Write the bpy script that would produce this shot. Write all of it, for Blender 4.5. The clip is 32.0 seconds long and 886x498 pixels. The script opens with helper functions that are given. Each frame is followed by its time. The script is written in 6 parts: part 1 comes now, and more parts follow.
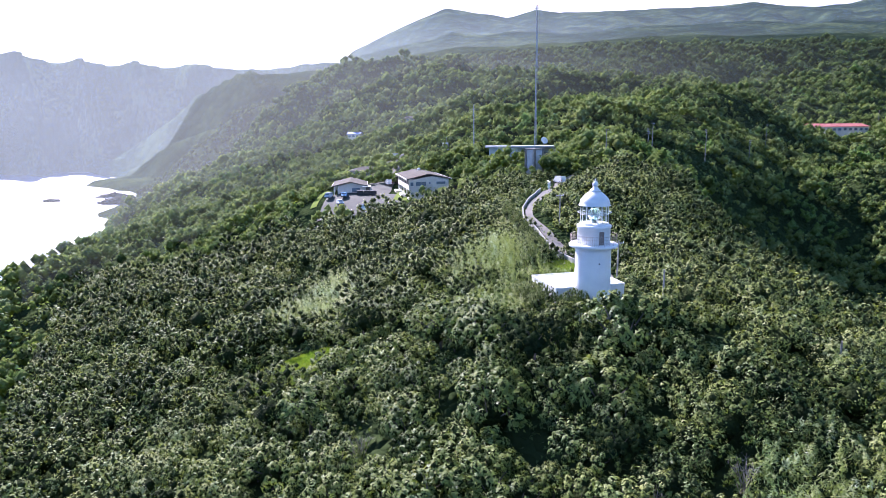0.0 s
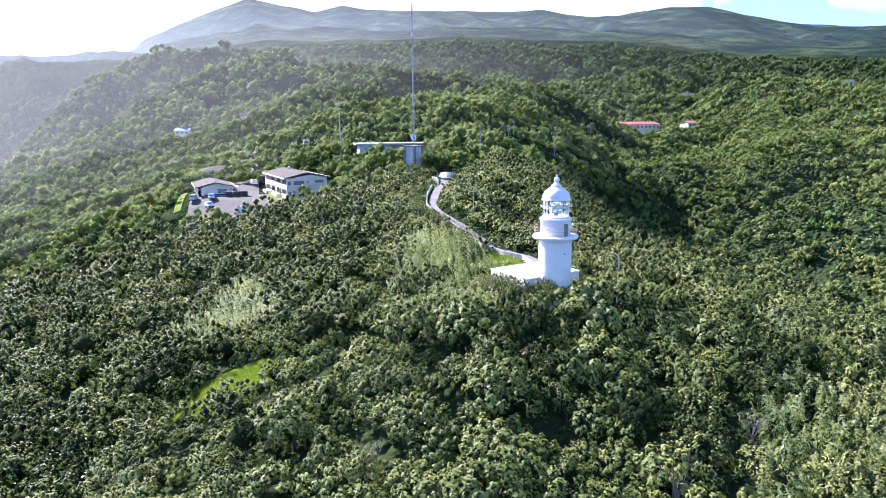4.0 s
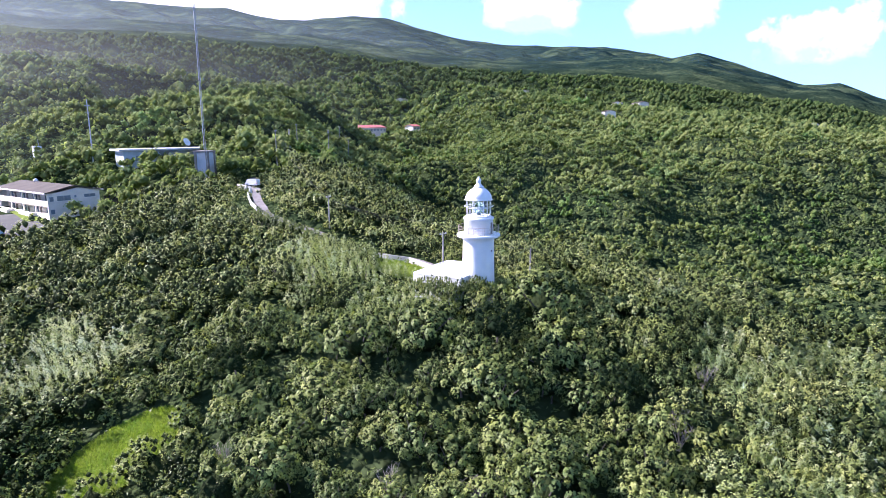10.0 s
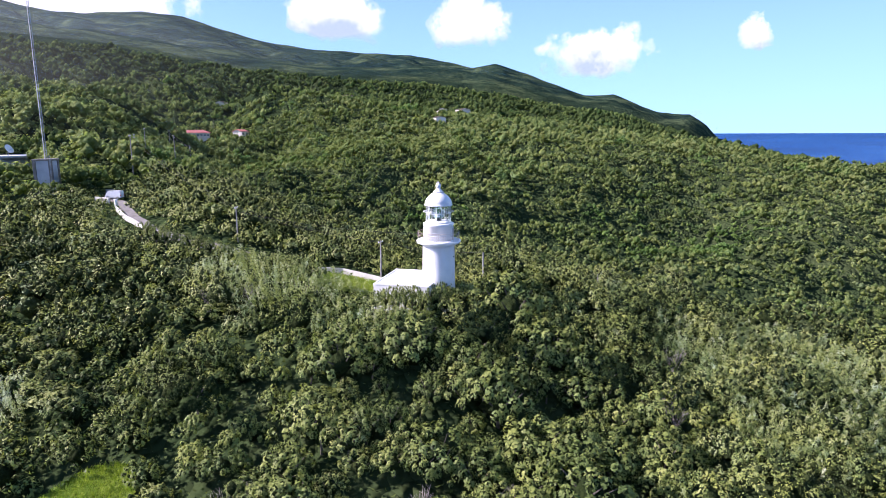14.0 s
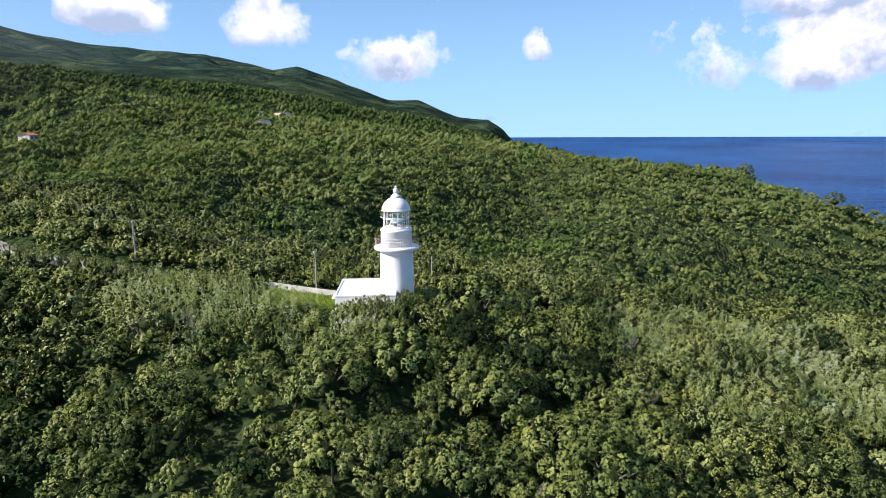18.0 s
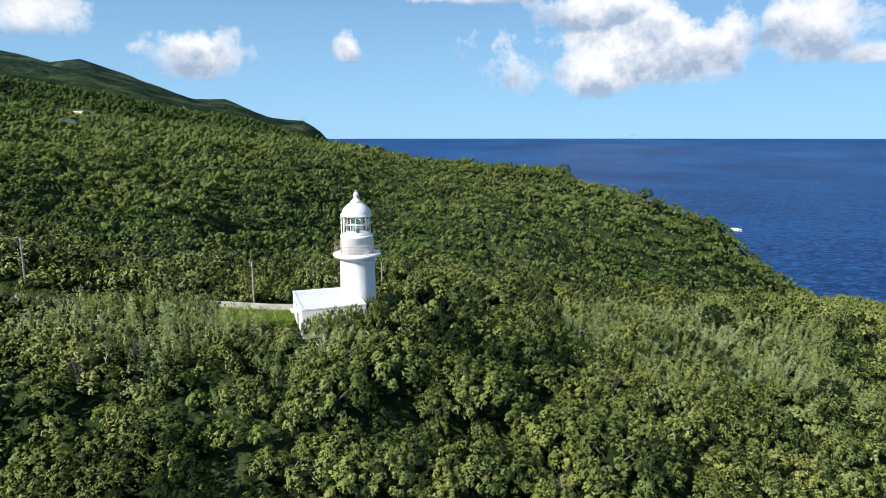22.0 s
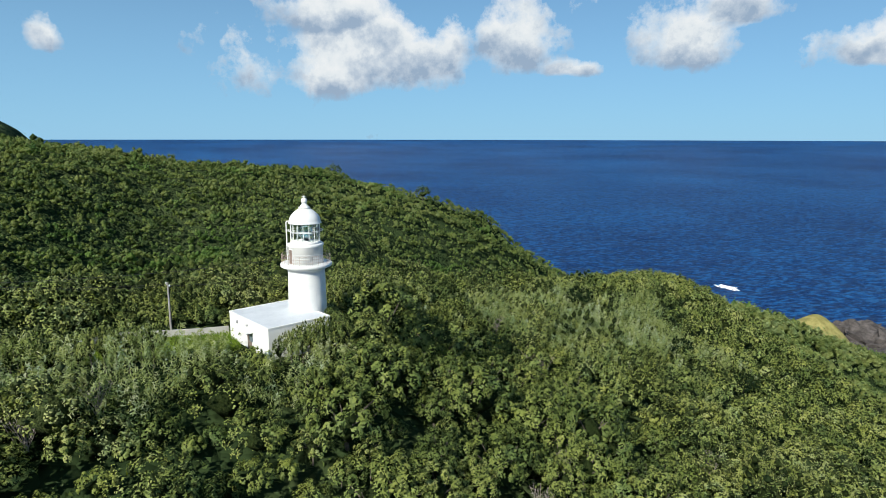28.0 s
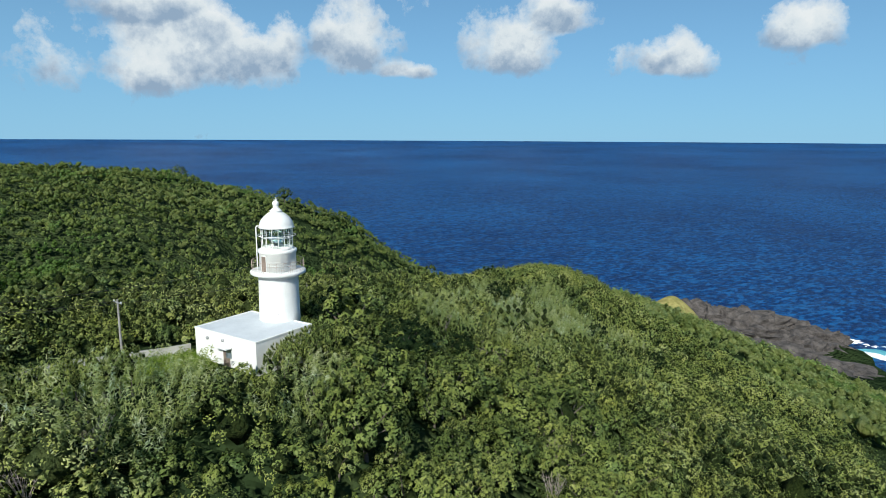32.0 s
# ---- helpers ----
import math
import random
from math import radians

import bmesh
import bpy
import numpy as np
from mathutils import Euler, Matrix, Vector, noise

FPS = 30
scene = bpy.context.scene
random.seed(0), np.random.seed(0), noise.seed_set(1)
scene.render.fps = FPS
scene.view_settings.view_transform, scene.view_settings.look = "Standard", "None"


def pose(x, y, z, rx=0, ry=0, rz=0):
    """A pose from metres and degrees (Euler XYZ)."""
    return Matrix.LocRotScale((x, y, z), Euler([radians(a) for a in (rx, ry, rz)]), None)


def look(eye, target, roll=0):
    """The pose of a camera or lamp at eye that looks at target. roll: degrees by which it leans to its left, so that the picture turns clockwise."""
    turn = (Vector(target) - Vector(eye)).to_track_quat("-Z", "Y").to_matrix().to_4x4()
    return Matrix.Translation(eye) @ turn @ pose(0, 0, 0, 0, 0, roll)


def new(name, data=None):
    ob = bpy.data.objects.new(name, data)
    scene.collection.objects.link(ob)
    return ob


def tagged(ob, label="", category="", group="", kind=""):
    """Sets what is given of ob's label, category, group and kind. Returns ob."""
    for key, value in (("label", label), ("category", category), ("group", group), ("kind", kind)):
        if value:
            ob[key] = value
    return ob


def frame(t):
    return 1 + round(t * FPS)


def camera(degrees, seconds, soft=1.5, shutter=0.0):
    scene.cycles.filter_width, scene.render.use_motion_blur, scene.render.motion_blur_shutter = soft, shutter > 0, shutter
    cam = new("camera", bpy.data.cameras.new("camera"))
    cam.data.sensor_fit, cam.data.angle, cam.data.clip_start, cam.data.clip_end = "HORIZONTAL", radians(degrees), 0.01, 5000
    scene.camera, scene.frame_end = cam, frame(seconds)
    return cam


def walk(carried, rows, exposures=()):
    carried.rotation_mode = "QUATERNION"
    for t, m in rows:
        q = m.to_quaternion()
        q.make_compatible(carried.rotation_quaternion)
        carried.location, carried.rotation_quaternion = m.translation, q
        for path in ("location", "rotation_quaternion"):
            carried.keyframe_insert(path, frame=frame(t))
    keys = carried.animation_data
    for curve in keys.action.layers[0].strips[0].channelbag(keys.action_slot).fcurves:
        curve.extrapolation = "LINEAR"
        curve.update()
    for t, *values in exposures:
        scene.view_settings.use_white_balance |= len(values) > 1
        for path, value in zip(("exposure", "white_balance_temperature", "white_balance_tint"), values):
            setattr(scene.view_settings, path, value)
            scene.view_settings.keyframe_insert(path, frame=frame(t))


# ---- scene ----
cam = camera(70.0, 32.0, soft=0.5)
PATH = [
    (0, (-16.869, -75.498, 22.268), (-16.903, -73.531, 21.903), -0.6),
    (6, (-45.155, -70.485, 22.933), (-44.335, -68.702, 22.548), -0.4),
    (9, (-57.516, -62.233, 23.052), (-56.296, -60.694, 22.67), -0.4),
    (13, (-68.879, -46.532, 22.963), (-67.26, -45.418, 22.594), -0.3),
    (19, (-77.056, -18.908, 22.888), (-75.11, -18.616, 22.533), -0.2),
    (23, (-77.092, -0.974, 23.085), (-75.142, -1.245, 22.732), 0.0),
    (28, (-70.717, 18.521, 23.123), (-68.964, 17.624, 22.773), 0.1),
    (32, (-61.769, 31.145, 22.939), (-60.297, 29.836, 22.592), 0.3),
]
walk(cam, [(t, look(eye, target, roll)) for t, eye, target, roll in PATH], exposures=[(0, 1.53, 5650, 34), (3, 1.83, 5700, 35), (6, 1.94, 5700, 38), (13, 1.38, 5900, 38), (19, 0.82, 6450, 19), (25, 0.5, 6500, 11), (32, 0.26, 6200, 5)])

# ---- world, sun ----
SUN_BEARING, SUN_HEIGHT = radians(-33), radians(34)
EYE = 22.9          # usual flying height above the foot of the lighthouse
SEA = -75.0
world = bpy.data.worlds.new("sky")
scene.world = world
world.use_nodes = True
wn = world.node_tree.nodes
sky = wn.new("ShaderNodeTexSky")
sky.sky_type = "NISHITA"
sky.sun_disc = False
sky.sun_elevation, sky.sun_rotation = SUN_HEIGHT, SUN_BEARING
sky.altitude, sky.air_density, sky.dust_density, sky.ozone_density = 2500, 1.0, 0.0, 3.0
cool = wn.new("ShaderNodeMixRGB")
cool.blend_type = "MULTIPLY"
cool.inputs[0].default_value, cool.inputs[2].default_value = 1.0, (0.68, 1.0, 1.25, 1)
world.node_tree.links.new(sky.outputs[0], cool.inputs[1])
haze = wn.new("ShaderNodeMixRGB")          # sea haze, thick at the horizon and thin above
haze.inputs[2].default_value = (4.9, 9.2, 13.0, 1)
wtc, wsep, wmap = wn.new("ShaderNodeTexCoord"), wn.new("ShaderNodeSeparateXYZ"), wn.new("ShaderNodeMapRange")
world.node_tree.links.new(wtc.outputs["Generated"], wsep.inputs[0])
world.node_tree.links.new(wsep.outputs["Z"], wmap.inputs["Value"])
wmap.inputs["From Min"].default_value, wmap.inputs["From Max"].default_value = 0.0, 0.32
wmap.inputs["To Min"].default_value, wmap.inputs["To Max"].default_value = 0.85, 0.25
world.node_tree.links.new(wmap.outputs[0], haze.inputs[0])
world.node_tree.links.new(cool.outputs[0], haze.inputs[1])
world.node_tree.links.new(haze.outputs[0], wn["Background"].inputs[0])
wn["Background"].inputs[1].default_value = 0.05
sun = new("sun", bpy.data.lights.new("sun", "SUN"))
sun.data.energy, sun.data.angle, sun.data.color = 5.0, radians(0.6), (1.0, 0.95, 0.86)
sun.matrix_world = look((0, 0, 300), (-300 * math.sin(SUN_BEARING) * math.cos(SUN_HEIGHT), -300 * math.cos(SUN_BEARING) * math.cos(SUN_HEIGHT), 300 - 300 * math.sin(SUN_HEIGHT)))


# ---- materials ----
def shader(name):
    m = bpy.data.materials.new(name)
    m.use_nodes = True
    t = m.node_tree
    return m, t.nodes, t.links, t.nodes["Principled BSDF"]


def ramp(nodes, stops):
    r = nodes.new("ShaderNodeValToRGB")
    while len(r.color_ramp.elements) < len(stops):
        r.color_ramp.elements.new(0.5)
    for e, (at, col) in zip(r.color_ramp.elements, stops):
        e.position, e.color = at, (*col, 1)
    return r


def noisy(nodes, links, scale, detail=6, rough=0.6, space="Object", stretch=None):
    tc = nodes.new("ShaderNodeTexCoord")
    n = nodes.new("ShaderNodeTexNoise")
    n.inputs["Scale"].default_value, n.inputs["Detail"].default_value, n.inputs["Roughness"].default_value = scale, detail, rough
    if stretch:
        mp = nodes.new("ShaderNodeMapping")
        mp.inputs["Scale"].default_value = stretch
        links.new(tc.outputs[space], mp.inputs[0])
        links.new(mp.outputs[0], n.inputs["Vector"])
    else:
        links.new(tc.outputs[space], n.inputs["Vector"])
    return n


def surface(name, a, b, scale=2.0, fine=25.0, rough=0.8, metal=0.0, bump=0.02, spec=0.4, stain=None, space="Object"):
    """A two-tone weathered surface: wide blotches, fine grain, relief, and rain streaks where stain is given."""
    m, nodes, links, bsdf = shader(name)
    wide, grain = noisy(nodes, links, scale, space=space), noisy(nodes, links, fine, 3, space=space)
    mixed = nodes.new("ShaderNodeMath")
    mixed.operation = "MULTIPLY_ADD"
    links.new(grain.outputs[0], mixed.inputs[0])
    mixed.inputs[1].default_value = 0.35
    links.new(wide.outputs[0], mixed.inputs[2])
    r = ramp(nodes, [(0.45, a), (0.85, b)])
    links.new(mixed.outputs[0], r.inputs[0])
    col = r.outputs[0]
    if stain:
        streak = noisy(nodes, links, 1.0, 5, 0.7, space, (3.5, 3.5, 0.35))
        sr = ramp(nodes, [(0.55, (0, 0, 0)), (0.78, (1, 1, 1))])
        links.new(streak.outputs[0], sr.inputs[0])
        mx = nodes.new("ShaderNodeMixRGB")
        links.new(sr.outputs[0], mx.inputs[0])
        links.new(col, mx.inputs[1])
        mx.inputs[2].default_value = (*stain, 1)
        col = mx.outputs[0]
    links.new(col, bsdf.inputs["Base Color"])
    bsdf.inputs["Roughness"].default_value, bsdf.inputs["Metallic"].default_value = rough, metal
    bsdf.inputs["Specular IOR Level"].default_value = spec
    if bump:
        bp = nodes.new("ShaderNodeBump")
        bp.inputs["Strength"].default_value, bp.inputs["Distance"].default_value = 0.6, bump
        links.new(mixed.outputs[0], bp.inputs["Height"])
        links.new(bp.outputs[0], bsdf.inputs["Normal"])
    return m


def foliage(name, stops, gloss=0.42, spec=0.5, through_light=0.3, clumps=0.0, relief=0.3, vines=False):
    """Leaves: the colour follows each leaf's own tint; they shine a little and let light through.
    Where clumps is given, the surface breaks up into leaf clumps, that many to the metre;
    with vines, patches of deeper green creeper drape over it."""
    m, nodes, links, bsdf = shader(name)
    at = nodes.new("ShaderNodeAttribute")
    at.attribute_name = "tint"
    info = nodes.new("ShaderNodeObjectInfo")
    add = nodes.new("ShaderNodeMath")
    add.operation = "MULTIPLY_ADD"
    links.new(info.outputs["Random"], add.inputs[0])
    add.inputs[1].default_value = 0.25
    links.new(at.outputs["Fac"], add.inputs[2])
    key = add.outputs[0]
    tr = nodes.new("ShaderNodeBsdfTranslucent")
    if clumps:
        tc, cell, fine = nodes.new("ShaderNodeTexCoord"), nodes.new("ShaderNodeTexVoronoi"), noisy(nodes, links, clumps * 3.0, 3, 0.7)
        links.new(tc.outputs["Object"], cell.inputs["Vector"])
        cell.inputs["Scale"].default_value = clumps
        sep = nodes.new("ShaderNodeSeparateColor")
        links.new(cell.outputs["Color"], sep.inputs[0])
        vary = nodes.new("ShaderNodeMath")
        vary.operation = "MULTIPLY_ADD"
        links.new(sep.outputs[0], vary.inputs[0])
        vary.inputs[1].default_value = 0.34
        links.new(key, vary.inputs[2])
        key = vary.outputs[0]
        high = nodes.new("ShaderNodeMath")
        high.operation = "MULTIPLY_ADD"
        links.new(fine.outputs[0], high.inputs[0])
        high.inputs[1].default_value = -0.7
        links.new(cell.outputs["Distance"], high.inputs[2])
        bp = nodes.new("ShaderNodeBump")
        bp.invert = True
        bp.inputs["Strength"].default_value, bp.inputs["Distance"].default_value = 1.0, relief
        links.new(high.outputs[0], bp.inputs["Height"])
        links.new(bp.outputs[0], bsdf.inputs["Normal"])
    r = ramp(nodes, stops)
    links.new(key, r.inputs[0])
    kinds, drift, leaf = noisy(nodes, links, 0.22, 4, 0.7), ramp(nodes, [(0.34, (0.84, 0.97, 1.18)), (0.5, (1, 1, 1)), (0.66, (1.05, 1.03, 0.84))]), nodes.new("ShaderNodeMixRGB")
    links.new(kinds.outputs[0], drift.inputs[0])
    leaf.blend_type = "MULTIPLY"
    leaf.inputs[0].default_value = 1
    links.new(r.outputs[0], leaf.inputs[1])
    links.new(drift.outputs[0], leaf.inputs[2])
    if vines:
        spread, edge, drape = noisy(nodes, links, 0.03, 4, 0.6), nodes.new("ShaderNodeMapRange"), nodes.new("ShaderNodeMixRGB")
        links.new(spread.outputs[0], edge.inputs["Value"])
        edge.inputs["From Min"].default_value, edge.inputs["From Max"].default_value = 0.57, 0.66
        drape.blend_type = "MULTIPLY"
        links.new(edge.outputs[0], drape.inputs[0])
        links.new(leaf.outputs[0], drape.inputs[1])
        drape.inputs[2].default_value = (0.8, 1.02, 0.88, 1)
        leaf = drape
    links.new(leaf.outputs[0], bsdf.inputs["Base Color"])
    bsdf.inputs["Roughness"].default_value, bsdf.inputs["Specular IOR Level"].default_value = gloss, spec
    bright = nodes.new("ShaderNodeMixRGB")
    bright.blend_type = "MULTIPLY"
    bright.inputs[0].default_value = 1
    bright.inputs[2].default_value = (1.65, 1.8, 0.8, 1)
    links.new(leaf.outputs[0], bright.inputs[1])
    links.new(bright.outputs[0], tr.inputs[0])
    mix = nodes.new("ShaderNodeMixShader")
    mix.inputs[0].default_value = through_light
    links.new(bsdf.outputs[0], mix.inputs[1])
    links.new(tr.outputs[0], mix.inputs[2])
    links.new(mix.outputs[0], nodes["Material Output"].inputs[0])
    return m


LEAF = foliage("leaves", [(0.0, (0.034, 0.055, 0.016)), (0.35, (0.106, 0.144, 0.034)), (0.65, (0.195, 0.232, 0.055)), (0.9, (0.265, 0.292, 0.08)), (1.0, (0.32, 0.345, 0.13))], 0.55, 0.24, 0.22)
WOODLEAF = foliage("woodland_leaves", [(0.0, (0.036, 0.062, 0.022)), (0.35, (0.125, 0.172, 0.055)), (0.65, (0.215, 0.265, 0.084)), (1.0, (0.31, 0.345, 0.14))], 0.7, 0.1, 0.3, vines=True)
# Crown cores far darker than the leaves: the shade inside is in this ramp.
SHADED_INNER = foliage("shade_dark_inner_leaves", [(0.0, (0.009, 0.016, 0.006)), (0.35, (0.021, 0.033, 0.009)), (0.65, (0.040, 0.056, 0.016)), (1.0, (0.08, 0.10, 0.036))], 0.85, 0.06, 0.08, 3.6, 0.3)
# Wood crown cores at three quarters of WOODLEAF, inner shade put in the colour.
CANOPY = foliage("shaded_far_leaves", [(0.0, (0.030, 0.052, 0.019)), (0.35, (0.090, 0.130, 0.040)), (0.65, (0.155, 0.20, 0.060)), (1.0, (0.235, 0.27, 0.10))], 0.9, 0.0, 0.3, 1.6, 0.8, True)
DARKLEAF = foliage("dark_evergreen_leaves", [(0.0, (0.010, 0.020, 0.009)), (0.5, (0.026, 0.042, 0.011)), (1.0, (0.055, 0.075, 0.024))], 0.9, 0.03, 0.15)
REED = foliage("reed_leaves", [(0.0, (0.10, 0.14, 0.038)), (0.6, (0.24, 0.28, 0.10)), (1.0, (0.44, 0.46, 0.32))], 0.6, 0.2)
GRASS = foliage("grass_blades", [(0.0, (0.085, 0.145, 0.012)), (0.5, (0.15, 0.22, 0.022)), (1.0, (0.24, 0.29, 0.05))], 0.6, 0.2)
BARK = surface("bark", (0.05, 0.04, 0.03), (0.14, 0.12, 0.10), 3, 20, 0.95, bump=0.05)
WHITE = surface("white_paint", (0.66, 0.67, 0.66), (0.76, 0.76, 0.74), 0.6, 14, 0.55, bump=0.004, stain=(0.66, 0.66, 0.62))
ROOFING = surface("grey_roof_coating", (0.50, 0.53, 0.56), (0.62, 0.65, 0.68), 0.5, 9, 0.7, bump=0.004)
CONCRETE = surface("old_concrete", (0.125, 0.115, 0.10), (0.23, 0.21, 0.185), 0.8, 12, 0.9, bump=0.01, stain=(0.16, 0.16, 0.14))
ASPHALT = surface("worn_asphalt", (0.050, 0.051, 0.041), (0.082, 0.082, 0.066), 0.3, 8, 0.9, bump=0.01)
PLASTER = surface("cream_plaster", (0.74, 0.67, 0.57), (0.84, 0.78, 0.69), 0.4, 8, 0.85, bump=0.006, stain=(0.42, 0.36, 0.29))
TERRACE = surface("brown_gravel_roof", (0.046, 0.038, 0.026), (0.082, 0.069, 0.048), 0.4, 10, 0.95, bump=0.01)
STEEL = surface("grey_steel", (0.30, 0.31, 0.32), (0.46, 0.47, 0.48), 2, 15, 0.5, 0.5, 0.003)
DARK = surface("dark_opening", (0.02, 0.022, 0.025), (0.05, 0.052, 0.055), 1, 8, 0.3, bump=0)
RUST = surface("rusty_brown_paint", (0.30, 0.21, 0.17), (0.5, 0.42, 0.36), 3, 20, 0.75, bump=0.003)
DOOR = surface("brown_door_paint", (0.16, 0.12, 0.10), (0.24, 0.19, 0.16), 2, 12, 0.6, bump=0.003)
BLACKCAR = surface("black_plastic", (0.02, 0.02, 0.022), (0.04, 0.04, 0.042), 2, 20, 0.5, bump=0)
RED = surface("faded_red_roof", (0.42, 0.10, 0.08), (0.58, 0.20, 0.16), 0.2, 4, 0.7, bump=0.01)
BLUE = surface("blue_sheet_roof", (0.08, 0.16, 0.42), (0.14, 0.26, 0.55), 0.3, 4, 0.6, bump=0.01)
ROCK = surface("dark_shore_rock", (0.014, 0.012, 0.012), (0.115, 0.102, 0.096), 0.3, 2.6, 0.95, bump=1.2)
FOAM = surface("foam", (0.75, 0.78, 0.80), (0.92, 0.93, 0.93), 0.2, 3, 0.9, bump=0.1)


def glass_material(name, colour=(0.9, 0.95, 0.95), rough=0.03):
    m, nodes, links, bsdf = shader(name)
    bsdf.inputs["Base Color"].default_value = (*colour, 1)
    bsdf.inputs["Roughness"].default_value = rough
    bsdf.inputs["Transmission Weight"].default_value = 1.0
    bsdf.inputs["IOR"].default_value = 1.45
    return m


GLASS = glass_material("clear_glass")
LENSGLASS = glass_material("green_tinted_lens_glass", (0.62, 0.85, 0.80), 0.08)
PANE = surface("window_pane", (0.10, 0.13, 0.16), (0.17, 0.21, 0.24), 0.4, 2, 0.08, bump=0, spec=0.7)


# ---- helpers for things ----
def mesh_of(name, bm, material):
    me = bpy.data.meshes.new(name)
    bm.to_mesh(me)
    bm.free()
    me.materials.append(material)
    return me


def part(name, bm, material, parent=None, label="", m=None):
    ob = new(name, mesh_of(name, bm, material))
    if parent:
        ob.parent = parent
    if m is not None:
        ob.matrix_basis = m
    if label:
        ob["label"] = label
    return ob


def group_at(name, m, label, category, group="", kind=""):
    ob = new(name)
    ob.matrix_basis = m
    return tagged(ob, label, category, group, kind)


def box(bm, x0, x1, y0, y1, z0, z1, bevel=0.0):
    r = bmesh.ops.create_cube(bm, size=1.0)
    vs = r["verts"]
    for v in vs:
        v.co = Vector((x0 + (v.co.x + 0.5) * (x1 - x0), y0 + (v.co.y + 0.5) * (y1 - y0), z0 + (v.co.z + 0.5) * (z1 - z0)))
    if bevel:
        es = list({e for v in vs for e in v.link_edges})
        bmesh.ops.bevel(bm, geom=es, offset=bevel, segments=1, affect="EDGES")
    return bm


def boxed(*args, **kw):
    return box(bmesh.new(), *args, **kw)


def turned(profile, n=48, bm=None, smooth=True):
    """A body of revolution round z from (radius, height) pairs."""
    bm = bm or bmesh.new()
    rings = []
    for r, z in profile:
        rings.append([bm.verts.new((r * math.sin(a), r * math.cos(a), z)) for a in (2 * math.pi * k / n for k in range(n))])
    for a, b in zip(rings, rings[1:]):
        for k in range(n):
            f = bm.faces.new((a[k], b[k], b[(k + 1) % n], a[(k + 1) % n]))
            f.smooth = smooth
    if profile[0][0] > 1e-4:
        bm.faces.new(rings[0])
    if profile[-1][0] > 1e-4:
        bm.faces.new(rings[-1][::-1])
    bmesh.ops.remove_doubles(bm, verts=bm.verts[:], dist=1e-4)
    bmesh.ops.recalc_face_normals(bm, faces=bm.faces[:])
    return bm


def rod(bm, a, b, r, n=8, r2=None):
    a, b = Vector(a), Vector(b)
    d = b - a
    res = bmesh.ops.create_cone(bm, cap_ends=True, segments=n, radius1=r, radius2=r if r2 is None else r2, depth=d.length)
    q = d.to_track_quat("Z", "Y").to_matrix().to_4x4()
    bmesh.ops.transform(bm, matrix=Matrix.Translation((a + b) / 2) @ q, verts=res["verts"])
    return bm


def ring(bm, R, z, r, n=48, k=6, arc=None):
    """A hoop of tube radius r, or part of one between two bearings."""
    a0, a1 = arc or (0, 2 * math.pi)
    steps = n if arc else n
    rows = []
    for i in range(steps + (1 if arc else 0)):
        a = a0 + (a1 - a0) * i / steps
        rows.append([bm.verts.new(((R + r * math.cos(q)) * math.sin(a), (R + r * math.cos(q)) * math.cos(a), z + r * math.sin(q))) for q in (2 * math.pi * j / k for j in range(k))])
    for i in range(steps):
        A, B = rows[i], rows[(i + 1) % len(rows)]
        for j in range(k):
            bm.faces.new((A[j], B[j], B[(j + 1) % k], A[(j + 1) % k]))
    return bm


def numpy_mesh(name, verts, quads, material, smooth=False, tint=None, second=None, from_face=0):
    me = bpy.data.meshes.new(name)
    quads = np.asarray(quads)
    n, f, c = len(verts), len(quads), quads.shape[1]
    me.vertices.add(n)
    me.vertices.foreach_set("co", np.ascontiguousarray(verts, dtype=np.float32).ravel())
    me.loops.add(f * c)
    me.loops.foreach_set("vertex_index", np.ascontiguousarray(quads, dtype=np.int32).ravel())
    me.polygons.add(f)
    me.polygons.foreach_set("loop_start", np.arange(0, f * c, c, dtype=np.int32))
    if smooth:
        me.polygons.foreach_set("use_smooth", np.ones(f, dtype=bool))
    if tint is not None:
        at = me.attributes.new("tint", "FLOAT", "FACE")
        at.data.foreach_set("value", np.ascontiguousarray(tint, dtype=np.float32))
    if second:
        me.polygons.foreach_set("use_smooth", np.arange(f) >= from_face)
    me.update(calc_edges=True)
    me.materials.append(material)
    if second:
        me.materials.append(second)
        me.polygons.foreach_set("material_index", (np.arange(f) >= from_face).astype(np.int32))
    return me



# ---- ground: ridge, spurs and valley lines of the headland ----
RIDGE_SOUTH = [(17, -11, -0.5), (14, -29, -5), (21, -36, -7.5), (30, -60, -10.5), (42, -74, -10.8), (46, -106, -14.6), (44, -135, -25.5), (48, -170, -36), (50, -198, -50), (48, -225, -62), (40, -262, -72), (22, -197, -52.5), (30, -219, -60), (14, -199, -54.5), (18, -228, -66)]
RIDGE_NORTH = [(0, 0, 0), (-3, 8, 0), (4, 10, 0.2), (-5, -3, -1), (-9, 6, 0.2), (-8.5, 1, -0.5), (2, 20, 1.2), (3, 41, 4.2), (-1, 50, 5.6), (3, 70, 7.6), (5, 77, 8.3), (10, 86, 9.2), (5, 95, 9.3), (5, 112, 11), (12, 134, 13), (-6, 145, 13.5)]
